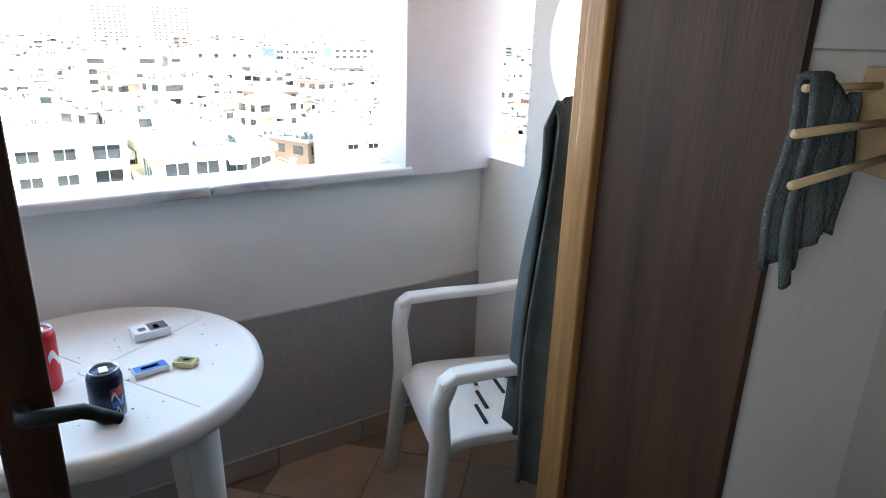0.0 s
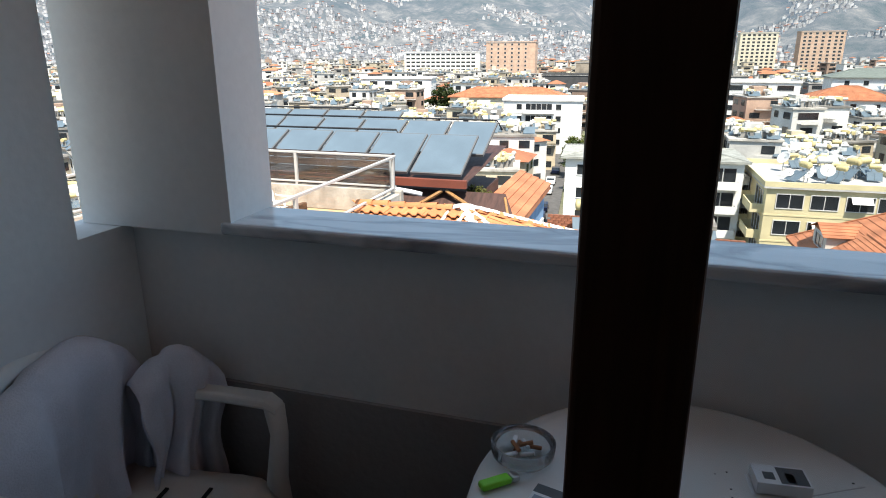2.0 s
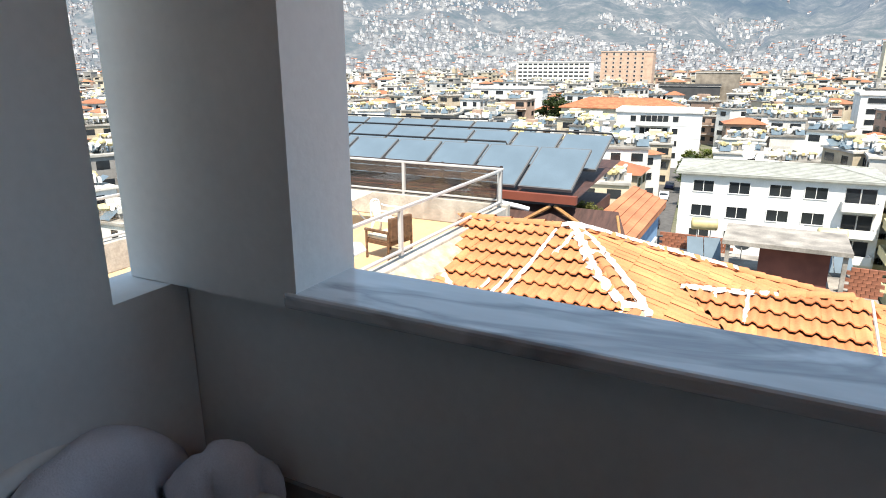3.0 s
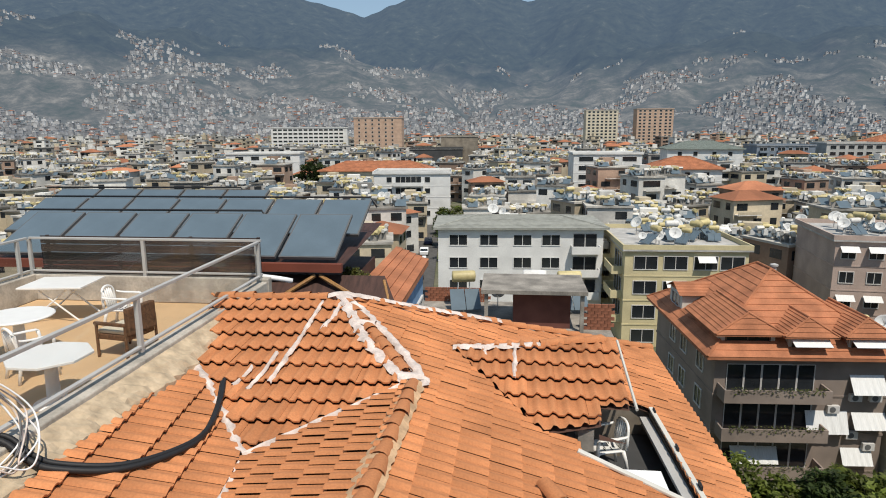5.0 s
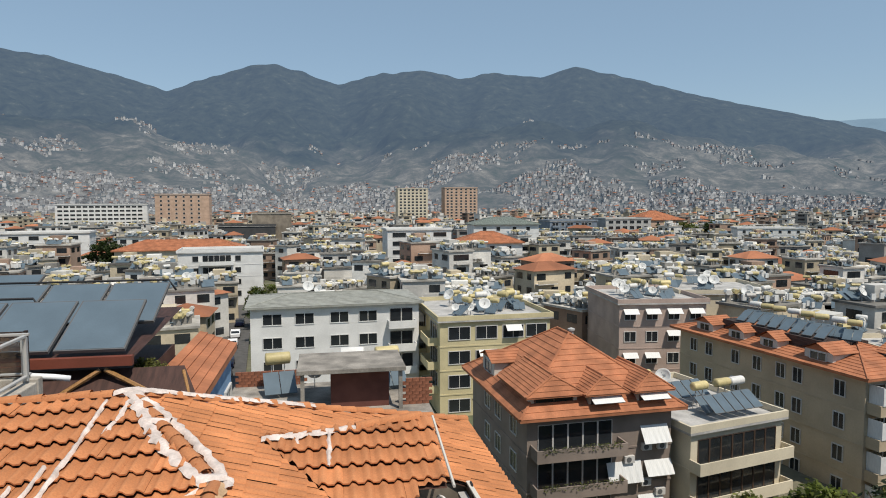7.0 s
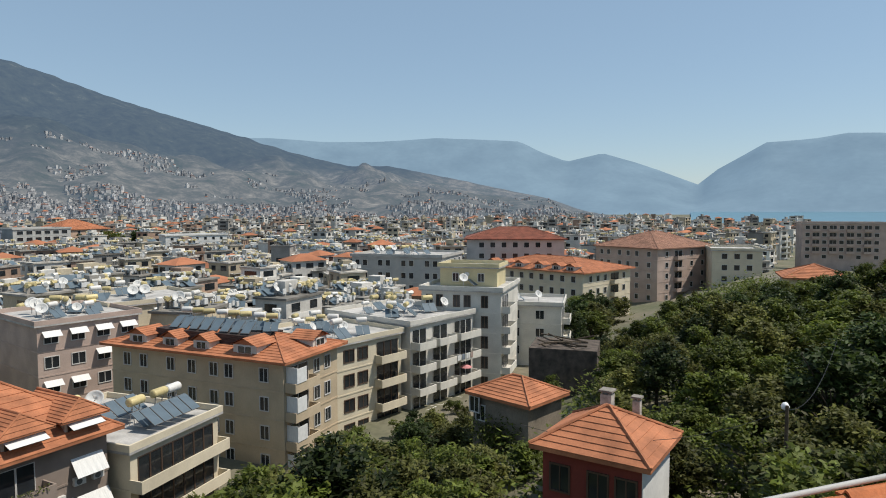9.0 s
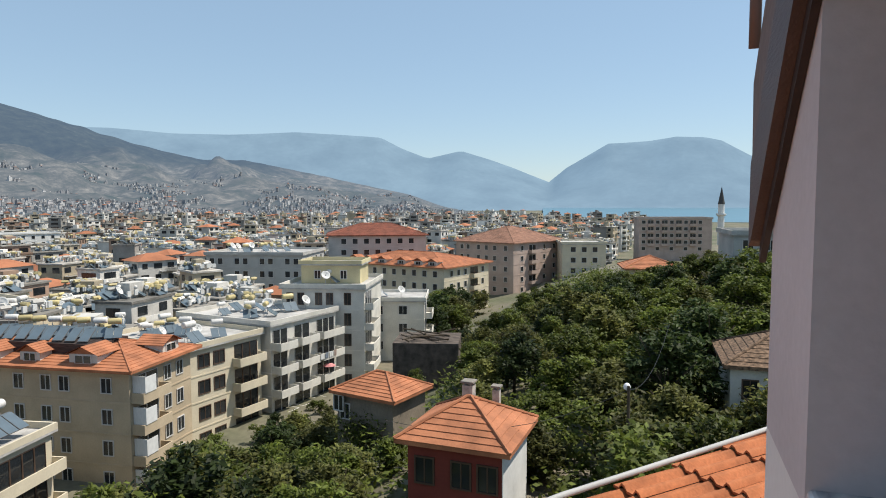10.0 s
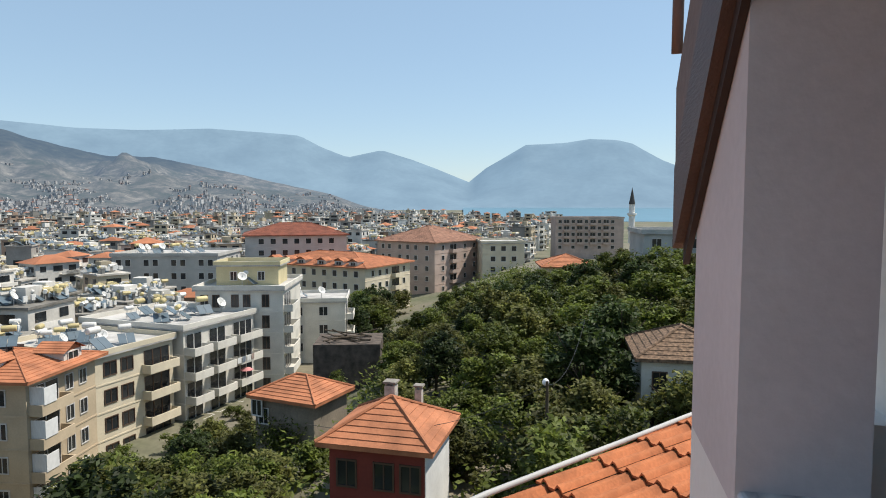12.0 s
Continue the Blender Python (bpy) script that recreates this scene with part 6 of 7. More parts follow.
HOSE = [(-7.2, 4.55, -1.64), (-6.32, 4.90, -1.62), (-5.76, 5.30, -1.70), (-5.42, 5.30, -1.90), (-5.13, 5.31, -2.00), (-4.64, 5.62, -2.16), (-4.33, 6.20, -2.27), (-4.24, 6.75, -2.31), (-4.38, 7.45, -2.27), (-4.62, 8.15, -2.20)]
for off, r in ((0.0, 0.036), (0.07, 0.030)):
    g = Geo()
    g.tube(flowing([(x, y + off, z + 0.3 * off) for x, y, z in HOSE]), r, 10)
    part("hose", g, BLACK, cable, smooth=True)
g = Geo()
g.tube(flowing([(-7.2, 4.35, -1.68), (-6.3, 4.70, -1.66), (-5.75, 5.05, -1.71), (-5.50, 4.90, -1.92), (-5.42, 4.60, -2.05), (-5.40, 4.36, -2.4)]), 0.045, 10)
part("hose", g, BLACK, cable, smooth=True)
for k in range(7):
    rnd = random.Random(40 + k)
    g = Geo()
    q = rnd.uniform(-0.18, 0.18)
    g.tube(flowing([(-5.78 + 0.3 * q, 5.15, -0.90), (-5.70 + q, 5.35, -1.15), (-5.52 + q, 5.45, -1.45), (-5.36 + q, 5.3 + rnd.uniform(-0.2, 0.2), -1.75), (-5.42 + q, 5.0 + q, -1.92), (-5.60 + q, 4.85, -1.72), (-6.1, 4.6 + q, -1.70)]), 0.010, 6)
    part("cable", g, [WHITEP, GREYP, CEMENT][k % 3], cable, smooth=True)

# ---- solar roof beyond the terrace ----
srt = thing("solar_roof_house", "dark brown house carrying two rows of solar collectors", "building")
BROWN = mat("brown_corrugated_sheet", (0.085, 0.04, 0.03), 0.7, var=0.3, scale=2, stretch=(6, 1, 1))
g = Geo()
g.box(-14.2, 14.3, -24, -4.75, 19.5, -2.6)
part("wall", g, BROWN, srt)
g = Geo()
g.box(-14.4, 13.9, -1.86, -4.35, 14.05, -1.66)
part("fascia", g, mat("red_brown_beam", (0.22, 0.06, 0.035), 0.7), srt, "red-brown fascia beam")
g = Geo()
g.poly([(-14.4, 14.05, -1.72), (-4.35, 14.05, -1.72), (-4.55, 19.8, -1.55), (-14.4, 19.8, -1.55)])
g.poly([(-7.5, 14.25, -2.0), (-3.4, 14.3, -2.0), (-2.3, 12.2, -3.4), (-6.2, 12.9, -3.4)])
part("roof", g, BROWN, srt)
for a, b in (((-5.9, 13.6, -2.5), (-5.0, 14.0, -1.95)), ((-4.9, 14.0, -1.95), (-3.7, 13.6, -2.5)), ((-3.4, 14.2, -2.1), (-2.9, 12.9, -3.0))):
    g = Geo()
    g.tube([a, b], 0.05, 6)
    part("timber", g, WOODO, srt, "bare wooden batten")
g = Geo()
g.tube([(-6.1, 13.2, -1.80), (-5.6, 13.3, -1.88), (-5.35, 13.4, -1.95)], 0.06, 10)
part("pipe", g, WHITEP, srt, "white drain pipe", smooth=True)


def collector(x, y, z, rise, w=1.38, l=1.92):
    c = thing("solar_collector", "flat glazed solar collector in a dark frame", "solar panel", pose(x, y, z, rise, 0, 0), "solar collectors")
    g = Geo()
    g.box(0, 0, 0, w, l, 0.07)
    part("casing", g, GREYP, c)
    g = Geo()
    g.box(0.035, 0.035, 0.071, w - 0.035, l - 0.035, 0.076)
    part("glass", g, SOLAR, c)
    return c


first = collector(-5.88, 14.02, -1.58, 24)
for i in range(1, 6):
    copy_thing(first, pose(-5.88 - 1.47 * i, 14.02, -1.58, 24, 0, 0))
for i in range(7):
    copy_thing(first, pose(-5.80 - 1.45 * i, 16.0, -1.36, 22, 0, 0))
for i in range(5):
    copy_thing(first, pose(-9.6 - 1.45 * i, 18.0, -1.28, 22, 0, 0))
pip = thing("collector_pipes", "thin dark manifold pipes along the collectors", "pipes")
for y, z, x0, x1 in ((15.95, -0.70, -14, -6.8), (17.95, -0.55, -15, -4.3), (19.8, -0.45, -16, -9)):
    g = Geo()
    g.tube([(x0, y, z), (x1 - 0.2, y, z + 0.02), (x1, y - 0.1, z - 0.25)], 0.028, 8)
    part("pipe", g, BLACK, pip, smooth=True)
g = Geo()
tiled_slope(g, (-3.5, 15.4, -3.45), (-3.5, 23.2, -3.45), (-4.72, 23.2, -2.95), (-4.72, 15.4, -2.95), 5, 0.05)
g.box(-4.72, 15.4, -3.65, -3.5, 23.2, -3.46)
single("lean_to_roof", g, ROOFS, "orange tiled lean-to roof beside the lane", "roof", kind="structure")
blue = thing("blue_house", "blue and white rendered house beside the lane", "building")
g = Geo()
g.box(-4.70, 15.6, -24, -3.7, 23.0, -3.66)
part("wall", g, mat("blue_render", (0.22, 0.36, 0.55), 0.9, var=0.15), blue)
for y in (17.2, 19.6, 22.0):
    for z in (-5.4, -8.3):
        add_window(blue, pose(-3.7, y, z, 0, 0, 90), 1.1, 1.3, FRAMEW, True)

# ---- shed on the flat roof ----
shed = thing("roof_shed", "concrete-roofed brown shed on a flat roof with brick parapet", "shed")
g = Geo()
g.box(-6.4, 33.5, -24, 5.6, 43.0, -10.6)
part("base_building", g, WALLS["stone"], shed)
g = Geo()
g.box(-6.4, 33.5, -10.598, 5.6, 43.0, -10.45)
part("roof_deck", g, CONCRETE, shed)
g = Geo()
g.box(-2.1, 36.2, -8.15, 4.1, 40.6, -7.9)
bevelled(part("roof", g, CONCRETE, shed), 0.02)
g = Geo()
g.box(-0.2, 37.2, -10.45, 3.2, 40.2, -8.151)
part("wall", g, mat("brown_render", (0.16, 0.06, 0.045), 0.9, var=0.2), shed)
for x in (-1.9, 3.7):
    g = Geo()
    g.box(x, 36.4, -10.45, x + 0.22, 36.62, -8.151)
    part("post", g, CONCRETE, shed)
BRICK = mat("hollow_brick", (0.36, 0.14, 0.08), 0.95, var=0.35, scale=3, bump=0.5, rand=0.15)
bw = box_mesh("brick", (-0.19, -0.09, 0, 0.19, 0.09, 0.185), BRICK)
for k in range(5):
    for i in range(11):
        part("brick", bw, None, shed).matrix_basis = pose(-6.1 + 0.40 * i + 0.2 * (k % 2), 42.8, -10.44 + 0.195 * k)
for k in range(8):
    for i in range(4):
        part("brick", bw, None, shed).matrix_basis = pose(4.2 + 0.40 * i + 0.2 * (k % 2), 37.2, -10.44 + 0.195 * k)

# ---- rooftop water heaters and dishes ----
def water_heater(m, tank_mat, label):
    h = thing("water_heater", label, "water heater", m, "rooftop water heaters")
    g = Geo()
    g.lathe([(0.12, -0.80), (0.36, -0.76), (0.39, -0.68), (0.39, 0.68), (0.36, 0.76), (0.12, 0.80)], 16, tf=pose(0, 0.55, 2.1, 0, 90, 0))
    part("tank", g, tank_mat, h, smooth=True)
    g = Geo()
    for x in (-0.4, 0.4):
        g.tube([(x, 0.3, 0), (x, 0.55, 1.75)], 0.03, 5)
        g.tube([(x, 0.9, 0), (x, 0.55, 1.75)], 0.03, 5)
    part("stand", g, ALU, h)
    for x in (-0.98, 0.02):
        g = Geo()
        g.box(0, 0, 0, 0.95, 1.75, 0.07)
        part("collector", g, SOLAR, h).matrix_basis = pose(x, -1.25, 0.25, 36, 0, 0)
    return h


WH = [water_heater(pose(-3.4, 41, -10.45, 0, 0, 10), TANKY, "yellow water tank on a stand with solar collectors"),
      water_heater(pose(1.2, 41.6, -10.45, 0, 0, -5), TANKW, "white water tank on a stand with solar collectors")]
copy_thing(WH[0], pose(3.6, 41.5, -10.45, 0, 0, 8))
dish = thing("satellite_dish", "white satellite dish on a short mast", "satellite dish", pose(-1.2, 41.5, -10.45, 0, 0, 0), "rooftop dishes")
g = Geo()
g.lathe([(0.01, 0.0), (0.2, 0.03), (0.36, 0.10), (0.45, 0.17)], 18, cap=False, tf=pose(0, 0, 0.85, -55, 0, 0))
o = part("reflector", g, DISH, dish, smooth=True)
o.modifiers.new("t", "SOLIDIFY").thickness = 0.015
g = Geo()
g.tube([(0, 0.05, 0), (0, 0.05, 0.85)], 0.03, 6)
part("mast", g, ALU, dish)
g = Geo()
g.tube([(0, -0.05, 0.75), (0, 0.42, 1.22)], 0.012, 5)
part("feed_arm", g, ALU, dish)


def roof_kit(cx, cy, z, yaw, hw, hd, n, nd, r):
    c, s_ = math.cos(yaw), math.sin(yaw)
    for k in range(n + nd):
        u, v = r.uniform(-hw + 1.1, hw - 1.1), r.uniform(-hd + 1.2, hd - 1.2)
        x, y = cx + c * u - s_ * v, cy + s_ * u + c * v
        if k < n:
            copy_thing(WH[0 if r.random() < 0.5 else 1], pose(x, y, z, 0, 0, r.uniform(-70, 70)) @ Matrix.Scale(r.uniform(0.7, 1.0), 4))
        else:
            copy_thing(dish, pose(x, y, z, 0, 0, r.uniform(120, 200)) @ Matrix.Scale(r.uniform(1.0, 1.9), 4))


rk = random.Random(5)
FLATS.sort(key=lambda q: math.hypot(q[0], q[1]))
for q in FLATS[:60]:
    roof_kit(*q[:3], q[3], q[4], q[5], rk.choice((2, 3, 3, 4)), rk.choice((1, 2, 2)), rk)
for cx, cy, z, yaw, hw, hd, n, nd in ((20.2, 83, -12.5, 2, 6.2, 7, 18, 8), (44, 85, -11.8, -6, 5, 6, 9, 6), (57, 92, -11.8, -12, 6, 6, 9, 4), (32, 54, -16.7, 12, 4, 4, 0, 3), (62, 55, -14.0, -8, 5, 6, 9, 2),
                                (74.5, 53, -13.2, -8, 6, 6, 9, 3), (86, 49, -10.2, -70, 5, 5, 2, 2), (132, 95, -9.6, -76, 9, 6, 8, 4), (100, 46, -14.1, -72, 4, 4, 1, 2), (1, 86, -11.1, 3.5, 8, 4, 0, 2)):
    roof_kit(cx, cy, z, radians(yaw), hw, hd, n, nd, rk)
row = collector(31.2, 47.0, -16.0, 34, 1.0, 1.9)
row.matrix_basis = pose(31.2, 47.0, -16.0, 34, 0, 12)
for i in range(1, 5):
    copy_thing(row, pose(31.2 + 1.06 * i, 47.0 + 0.22 * i, -16.0, 34, 0, 12))
for i in range(5):
    copy_thing(row, pose(28.6 + 1.06 * i, 50.8 + 0.22 * i, -15.9, 34, 0, 12))
for x, y, w in ((32.0, 50.0, 0), (34.6, 50.6, 0), (36.2, 50.9, 1), (29.0, 54.5, 0)):
    copy_thing(WH[w], pose(x, y, -16.7, 0, 0, 12))
for i in range(8):
    copy_thing(row, pose(44.4 + 0.20 * i, 63.5 - 1.42 * i, -11.5, 30, 0, -70))
for i in range(8):
    copy_thing(WH[0 if i % 3 else 1], pose(47.4 + 0.24 * i, 64.6 - 1.75 * i, -11.7, 0, 0, -62 + 9 * (i % 3)) @ Matrix.Scale(0.8, 4))
deck = thing("roof_deck", "brown timber deck carrying solar collectors and tanks", "roof deck", pose(47.2, 58.6, -11.65, 0, 0, -82))
for i in range(10):
    g = Geo()
    g.box(-7.0, -2.3 + 0.46 * i, -1.9, 7.0, -1.9 + 0.46 * i, 0.0)
    part("board", g, SLAT, deck)

# ---- dormers, awnings, chimneys and other details ----
def dormer_box(b, x, y, z, yaw, w=2.2, h=1.0, d=2.6, awning=True):
    o = part("dormer", box_mesh("dormer", (-w / 2, 0, -0.3, w / 2, d, h), WALLS["pale"]), None, b)
    o.matrix_basis = pose(x, y, z, 0, 0, yaw)
    g = Geo()
    for sx in (-1, 1):
        tiled_slope(g, (sx * (w / 2 + 0.35), -0.35, h - 0.05), (sx * (w / 2 + 0.35), d, h - 0.05), (0, d, h + 0.75), (0, -0.35, h + 0.75), 5, 0.04)
    g.poly([(-w / 2, -0.003, h), (w / 2, -0.003, h), (0, -0.003, h + 0.72)], 0)
    part("dormer_roof", g, ROOFS, o)["kind"] = "stuff"
    add_window(o, pose(0, 0, h * 0.5), w * 0.55, h * 0.7, FRAMEW, True)
    if awning:
        g = Geo()
        g.box(-w / 2 + 0.1, -0.9, 0, w / 2 - 0.1, 0, 0.03)
        part("awning", g, AWNING, o, "white cloth awning").matrix_basis = pose(0, -0.02, h * 0.75, 25, 0, 0)


HD = 4 * STOREY
def hip_dormer(b, x, y, z, w, h, d, rise, awning):
    """A square-built dormer under a gabled tile roof with deep eaves and a dark glazed front."""
    o = part("dormer", box_mesh("dormer", (-w / 2, 0, -0.5, w / 2, d, h), WALLS["pale"]), None, b)
    o.matrix_basis = pose(x, y, z)
    e = 0.55
    g = Geo()
    nose = (0, -e + 0.7, h + rise)
    for sx in (-1, 1):
        tiled_slope(g, (sx * (w / 2 + e), -e, h - 0.12), (sx * (w / 2 + e), d, h - 0.12), (0, d, h + rise), nose, 8, 0.05)
    tiled_slope(g, (-w / 2 - e, -e, h - 0.12), (w / 2 + e, -e, h - 0.12), nose, nose, 4, 0.05)
    g.tube([nose, (0, d, h + rise + 0.05)], 0.09, 6)
    for sx in (-1, 1):
        g.tube([nose, (sx * (w / 2 + e), -e, h - 0.06)], 0.08, 6)
    g.box(-w / 2 - e, -e, h - 0.24, w / 2 + e, d, h - 0.125)
    part("dormer_roof", g, ROOFS, o)["kind"] = "stuff"
    add_window(o, pose(0, 0, h * 0.42), w * 0.78, h * 0.62, FRAMEB, True)
    if awning:
        g = Geo()
        g.box(-w / 2 + 0.05, -1.0, 0, w / 2 - 0.05, 0, 0.03)
        part("awning", g, AWNING, o, "white cloth awning").matrix_basis = pose(0, -0.03, h * 0.72, 22, 0, 0)
    return o


hip_dormer(dorm, 0.2, -0.1, HD + 0.55, 2.7, 1.25, 5.5, 1.15, True)
hip_dormer(dorm, 4.3, -0.1, HD + 0.55, 2.5, 1.25, 5.5, 1.15, True)
hip_dormer(dorm, -3.9, 0.3, HD + 0.45, 3.9, 1.35, 6.5, 1.35, False)
dormer_box(dorm, -6.0, 10.5, HD + 0.8, -90, 3.4, 1.5, 4.5, False)
AC = Geo()
AC.box(-0.42, -0.32, -0.28, 0.42, -0.01, 0.28)
AC.lathe([(0.22, 0), (0.22, 0.012), (0.02, 0.012)], 16, 1, tf=pose(-0.08, -0.321, 0, 90, 0, 0))
ACME = AC.mesh("air_conditioner", [FRAMEW, GREYP])
for k, (x, z) in enumerate(((3.9, 0.62), (5.3, 0.62), (2.4, -0.3), (3.9, -2.3), (5.2, -3.2))):
    part("air_conditioner", ACME, None, dorm, "white air conditioner unit").matrix_basis = pose(x, -0.003, HD - 3.6 + z)
for k, (x, z, w, l, tilt) in enumerate(((4.6, -1.3, 2.4, 1.5, 55), (2.0, -4.1, 3.0, 1.7, 68), (5.0, -4.2, 2.4, 1.3, 55), (4.4, -7.0, 2.2, 1.3, 60), (-3, -7.0, 3.4, 1.3, 60))):
    g = Geo()
    n = 10
    for i in range(n + 1):
        u = i / n
        g.v += [(-w / 2 + w * u, 0, 0), (-w / 2 + w * u, -l, 0.03 * math.sin(u * 30))]
    for i in range(n):
        g.f.append((2 * i, 2 * i + 1, 2 * i + 3, 2 * i + 2))
        g.m.append(0)
    o = part("awning", g, AWNING, dorm, "white striped sun blind")
    o.matrix_basis = pose(x, -0.02, HD + z, tilt, 0, 0)
    o.modifiers.new("t", "SOLIDIFY").thickness = 0.02
for k in range(3):
    g = Geo()
    rnd = random.Random(k)
    for i in range(220):
        x, y, z = rnd.uniform(-5.5, 1.2), rnd.uniform(-1.62, -1.42), HD - 2.05 - STOREY * k + rnd.uniform(-0.25, 0.28)
        a, q = rnd.uniform(0, 6.3), 0.09
        g.poly([(x + q * math.cos(a + j * 2.1), y + q * math.sin(a + j * 2.1) * 0.6, z + rnd.uniform(-0.08, 0.08)) for j in range(3)])
    part("balcony_planting", g, LEAF[0], dorm, "green plants in balcony boxes")["kind"] = "stuff"
g = Geo()
g.lathe([(0.2, 0), (0.2, 0.7), (0.32, 0.72), (0.32, 0.85), (0.05, 0.95)], 12)
part("flue", g, ALU, dorm, "metal roof flue").matrix_basis = pose(0.4, 6.6, HD + 4.6)


def chimney(parent, x, y, z, w=0.7, h=1.6):
    g = Geo()
    g.box(-w / 2, -w / 2, -1, w / 2, w / 2, h)
    o = part("chimney", g, mat("stained_chimney", (0.62, 0.58, 0.52), 0.95, var=0.35, scale=2.5), parent, "pale stained chimney")
    o.matrix_basis = pose(x, y, z)
    g = Geo()
    g.box(-w / 2 - 0.08, -w / 2 - 0.08, h + 0.15, w / 2 + 0.08, w / 2 + 0.08, h + 0.25)
    for sx in (-1, 1):
        for sy in (-1, 1):
            g.box(sx * w / 2 - 0.08 * sx - 0.05, sy * w / 2 - 0.08 * sy - 0.05, h, sx * w / 2 - 0.08 * sx + 0.05, sy * w / 2 - 0.08 * sy + 0.05, h + 0.15)
    part("chimney_cap", g, CONCRETE, o)


g = Geo()
g.box(2.552, 0.0, -5, 2.59, 4.9, 2 * STOREY)
part("side_render", g, WALLS["white"], redhouse, "whitewashed side wall")
chimney(redhouse, -0.9, 5.0, 2 * STOREY + 0.6, 0.62, 1.25)
chimney(redhouse, 0.75, 5.1, 2 * STOREY + 0.5, 0.40, 1.2)
g = Geo()
g.box(-3.2, 5.6, 2 * STOREY - 0.3, -0.4, 7.2, 2 * STOREY - 0.05)
part("annexe_roof", g, WHITEP, redhouse, "pale flat annexe roof")
tanb = [o for o in scene.objects if o.name.startswith("apartment_building") and o.get("label", "").startswith("tan apartment")][0]
for x, w in ((-8.0, 2.6), (-3.2, 2.2), (1.2, 2.2), (7.0, 3.0)):
    dormer_box(tanb, x, 0.2, 5 * STOREY + 0.4, 0, w, 1.0, 3.0, False)
dormer_box(tanb, 11.7, 6.6, 5 * STOREY + 0.4, 90, 2.6, 1.0, 3.0, False)
g = Geo()
for k in range(1, 5):
    g.box(11.93, 0.4, k * STOREY + 0.9, 13.25, 0.46, k * STOREY + 2.5)
    g.box(13.22, 0.4, k * STOREY + 0.9, 13.26, 2.0, k * STOREY + 2.4)
part("balcony_blinds", g, AWNING, tanb, "white balcony blinds")["kind"] = "stuff"
yg = [o for o in scene.objects if o.get("label", "").startswith("yellow-green block")][0]
for x in (-12, -7.5, -3, 3, 8, 12):
    dormer_box(yg, x, 0.3, 4 * STOREY + 0.4, 0, 2.4, 1.0, 2.6, False)
for lab, places in (("salmon apartment", ((-4.5, 1), (-4.5, 3), (-1.5, 1), (-1.5, 3), (1.5, 2), (1.5, 3), (4.5, 3), (4.5, 1))), ("cream apartment block with balconies", ((-4, 2), (0, 3), (4, 3), (4, 1))), ("yellow and white", ((-1.2, 2), (2.2, 3), (2.2, 1)))):
    bb = [o for o in scene.objects if o.get("label", "").startswith(lab)][0]
    for x, k in places:
        g = Geo()
        g.box(-1.0, -1.0, 0, 1.0, 0, 0.03)
        part("awning", g, AWNING, bb, "white cloth awning").matrix_basis = pose(x, -0.1, k * STOREY + 2.35, 38, 0, 0)
# laundry on the cream block
lb = [o for o in scene.objects if o.get("label", "").startswith("cream apartment block with laundry")][0]
for k, (x, w, mm) in enumerate(((1.0, 0.8, AWNING), (2.0, 0.7, WALLS["blue"]), (2.9, 0.8, AWNING), (3.9, 0.6, WALLS["pink"]))):
    g = Geo()
    for i in range(7):
        g.v += [(x + w * i / 6, -1.66 - 0.03 * math.sin(i * 1.7), 3 * STOREY + 1.0), (x + w * i / 6, -1.66 - 0.05 * math.sin(i * 1.9), 3 * STOREY + 0.25)]
    for i in range(6):
        g.f.append((2 * i, 2 * i + 2, 2 * i + 3, 2 * i + 1))
        g.m.append(0)
    part("laundry", g, mm, lb, "washing hung over the balcony").modifiers.new("t", "SOLIDIFY").thickness = 0.02
g = Geo()
g.lathe([(0.9, -0.25), (0.5, 0.0), (0.02, 0.12)], 12)
part("parasol", g, mat("pink_parasol", (0.6, 0.25, 0.25), 0.8), lb, "red and white parasol").matrix_basis = pose(3.4, -1.2, STOREY * 2 + 2.1)
# fallen rafters on the ruin
for k in range(14):
    rnd = random.Random(k)
    g = Geo()
    g.tube([(rnd.uniform(-3.4, 3.4), rnd.uniform(0, 5), 2 * STOREY + rnd.uniform(-0.2, 0.5)), (rnd.uniform(-3.4, 3.4), rnd.uniform(0, 5), 2 * STOREY + rnd.uniform(0, 1.0))], 0.08, 5)
    part("rafter", g, BARK, ruin)

# ---- lane and parked cars ----
g = Geo()
g.prism([(-13.0, 55), (-8.6, 55), (-17.2, 150), (-30, 400), (-36, 400), (-22.4, 150)], -24.2, -23.75)
single("road", g, ASPHALT, "narrow asphalt lane between the houses", "road", kind="structure")


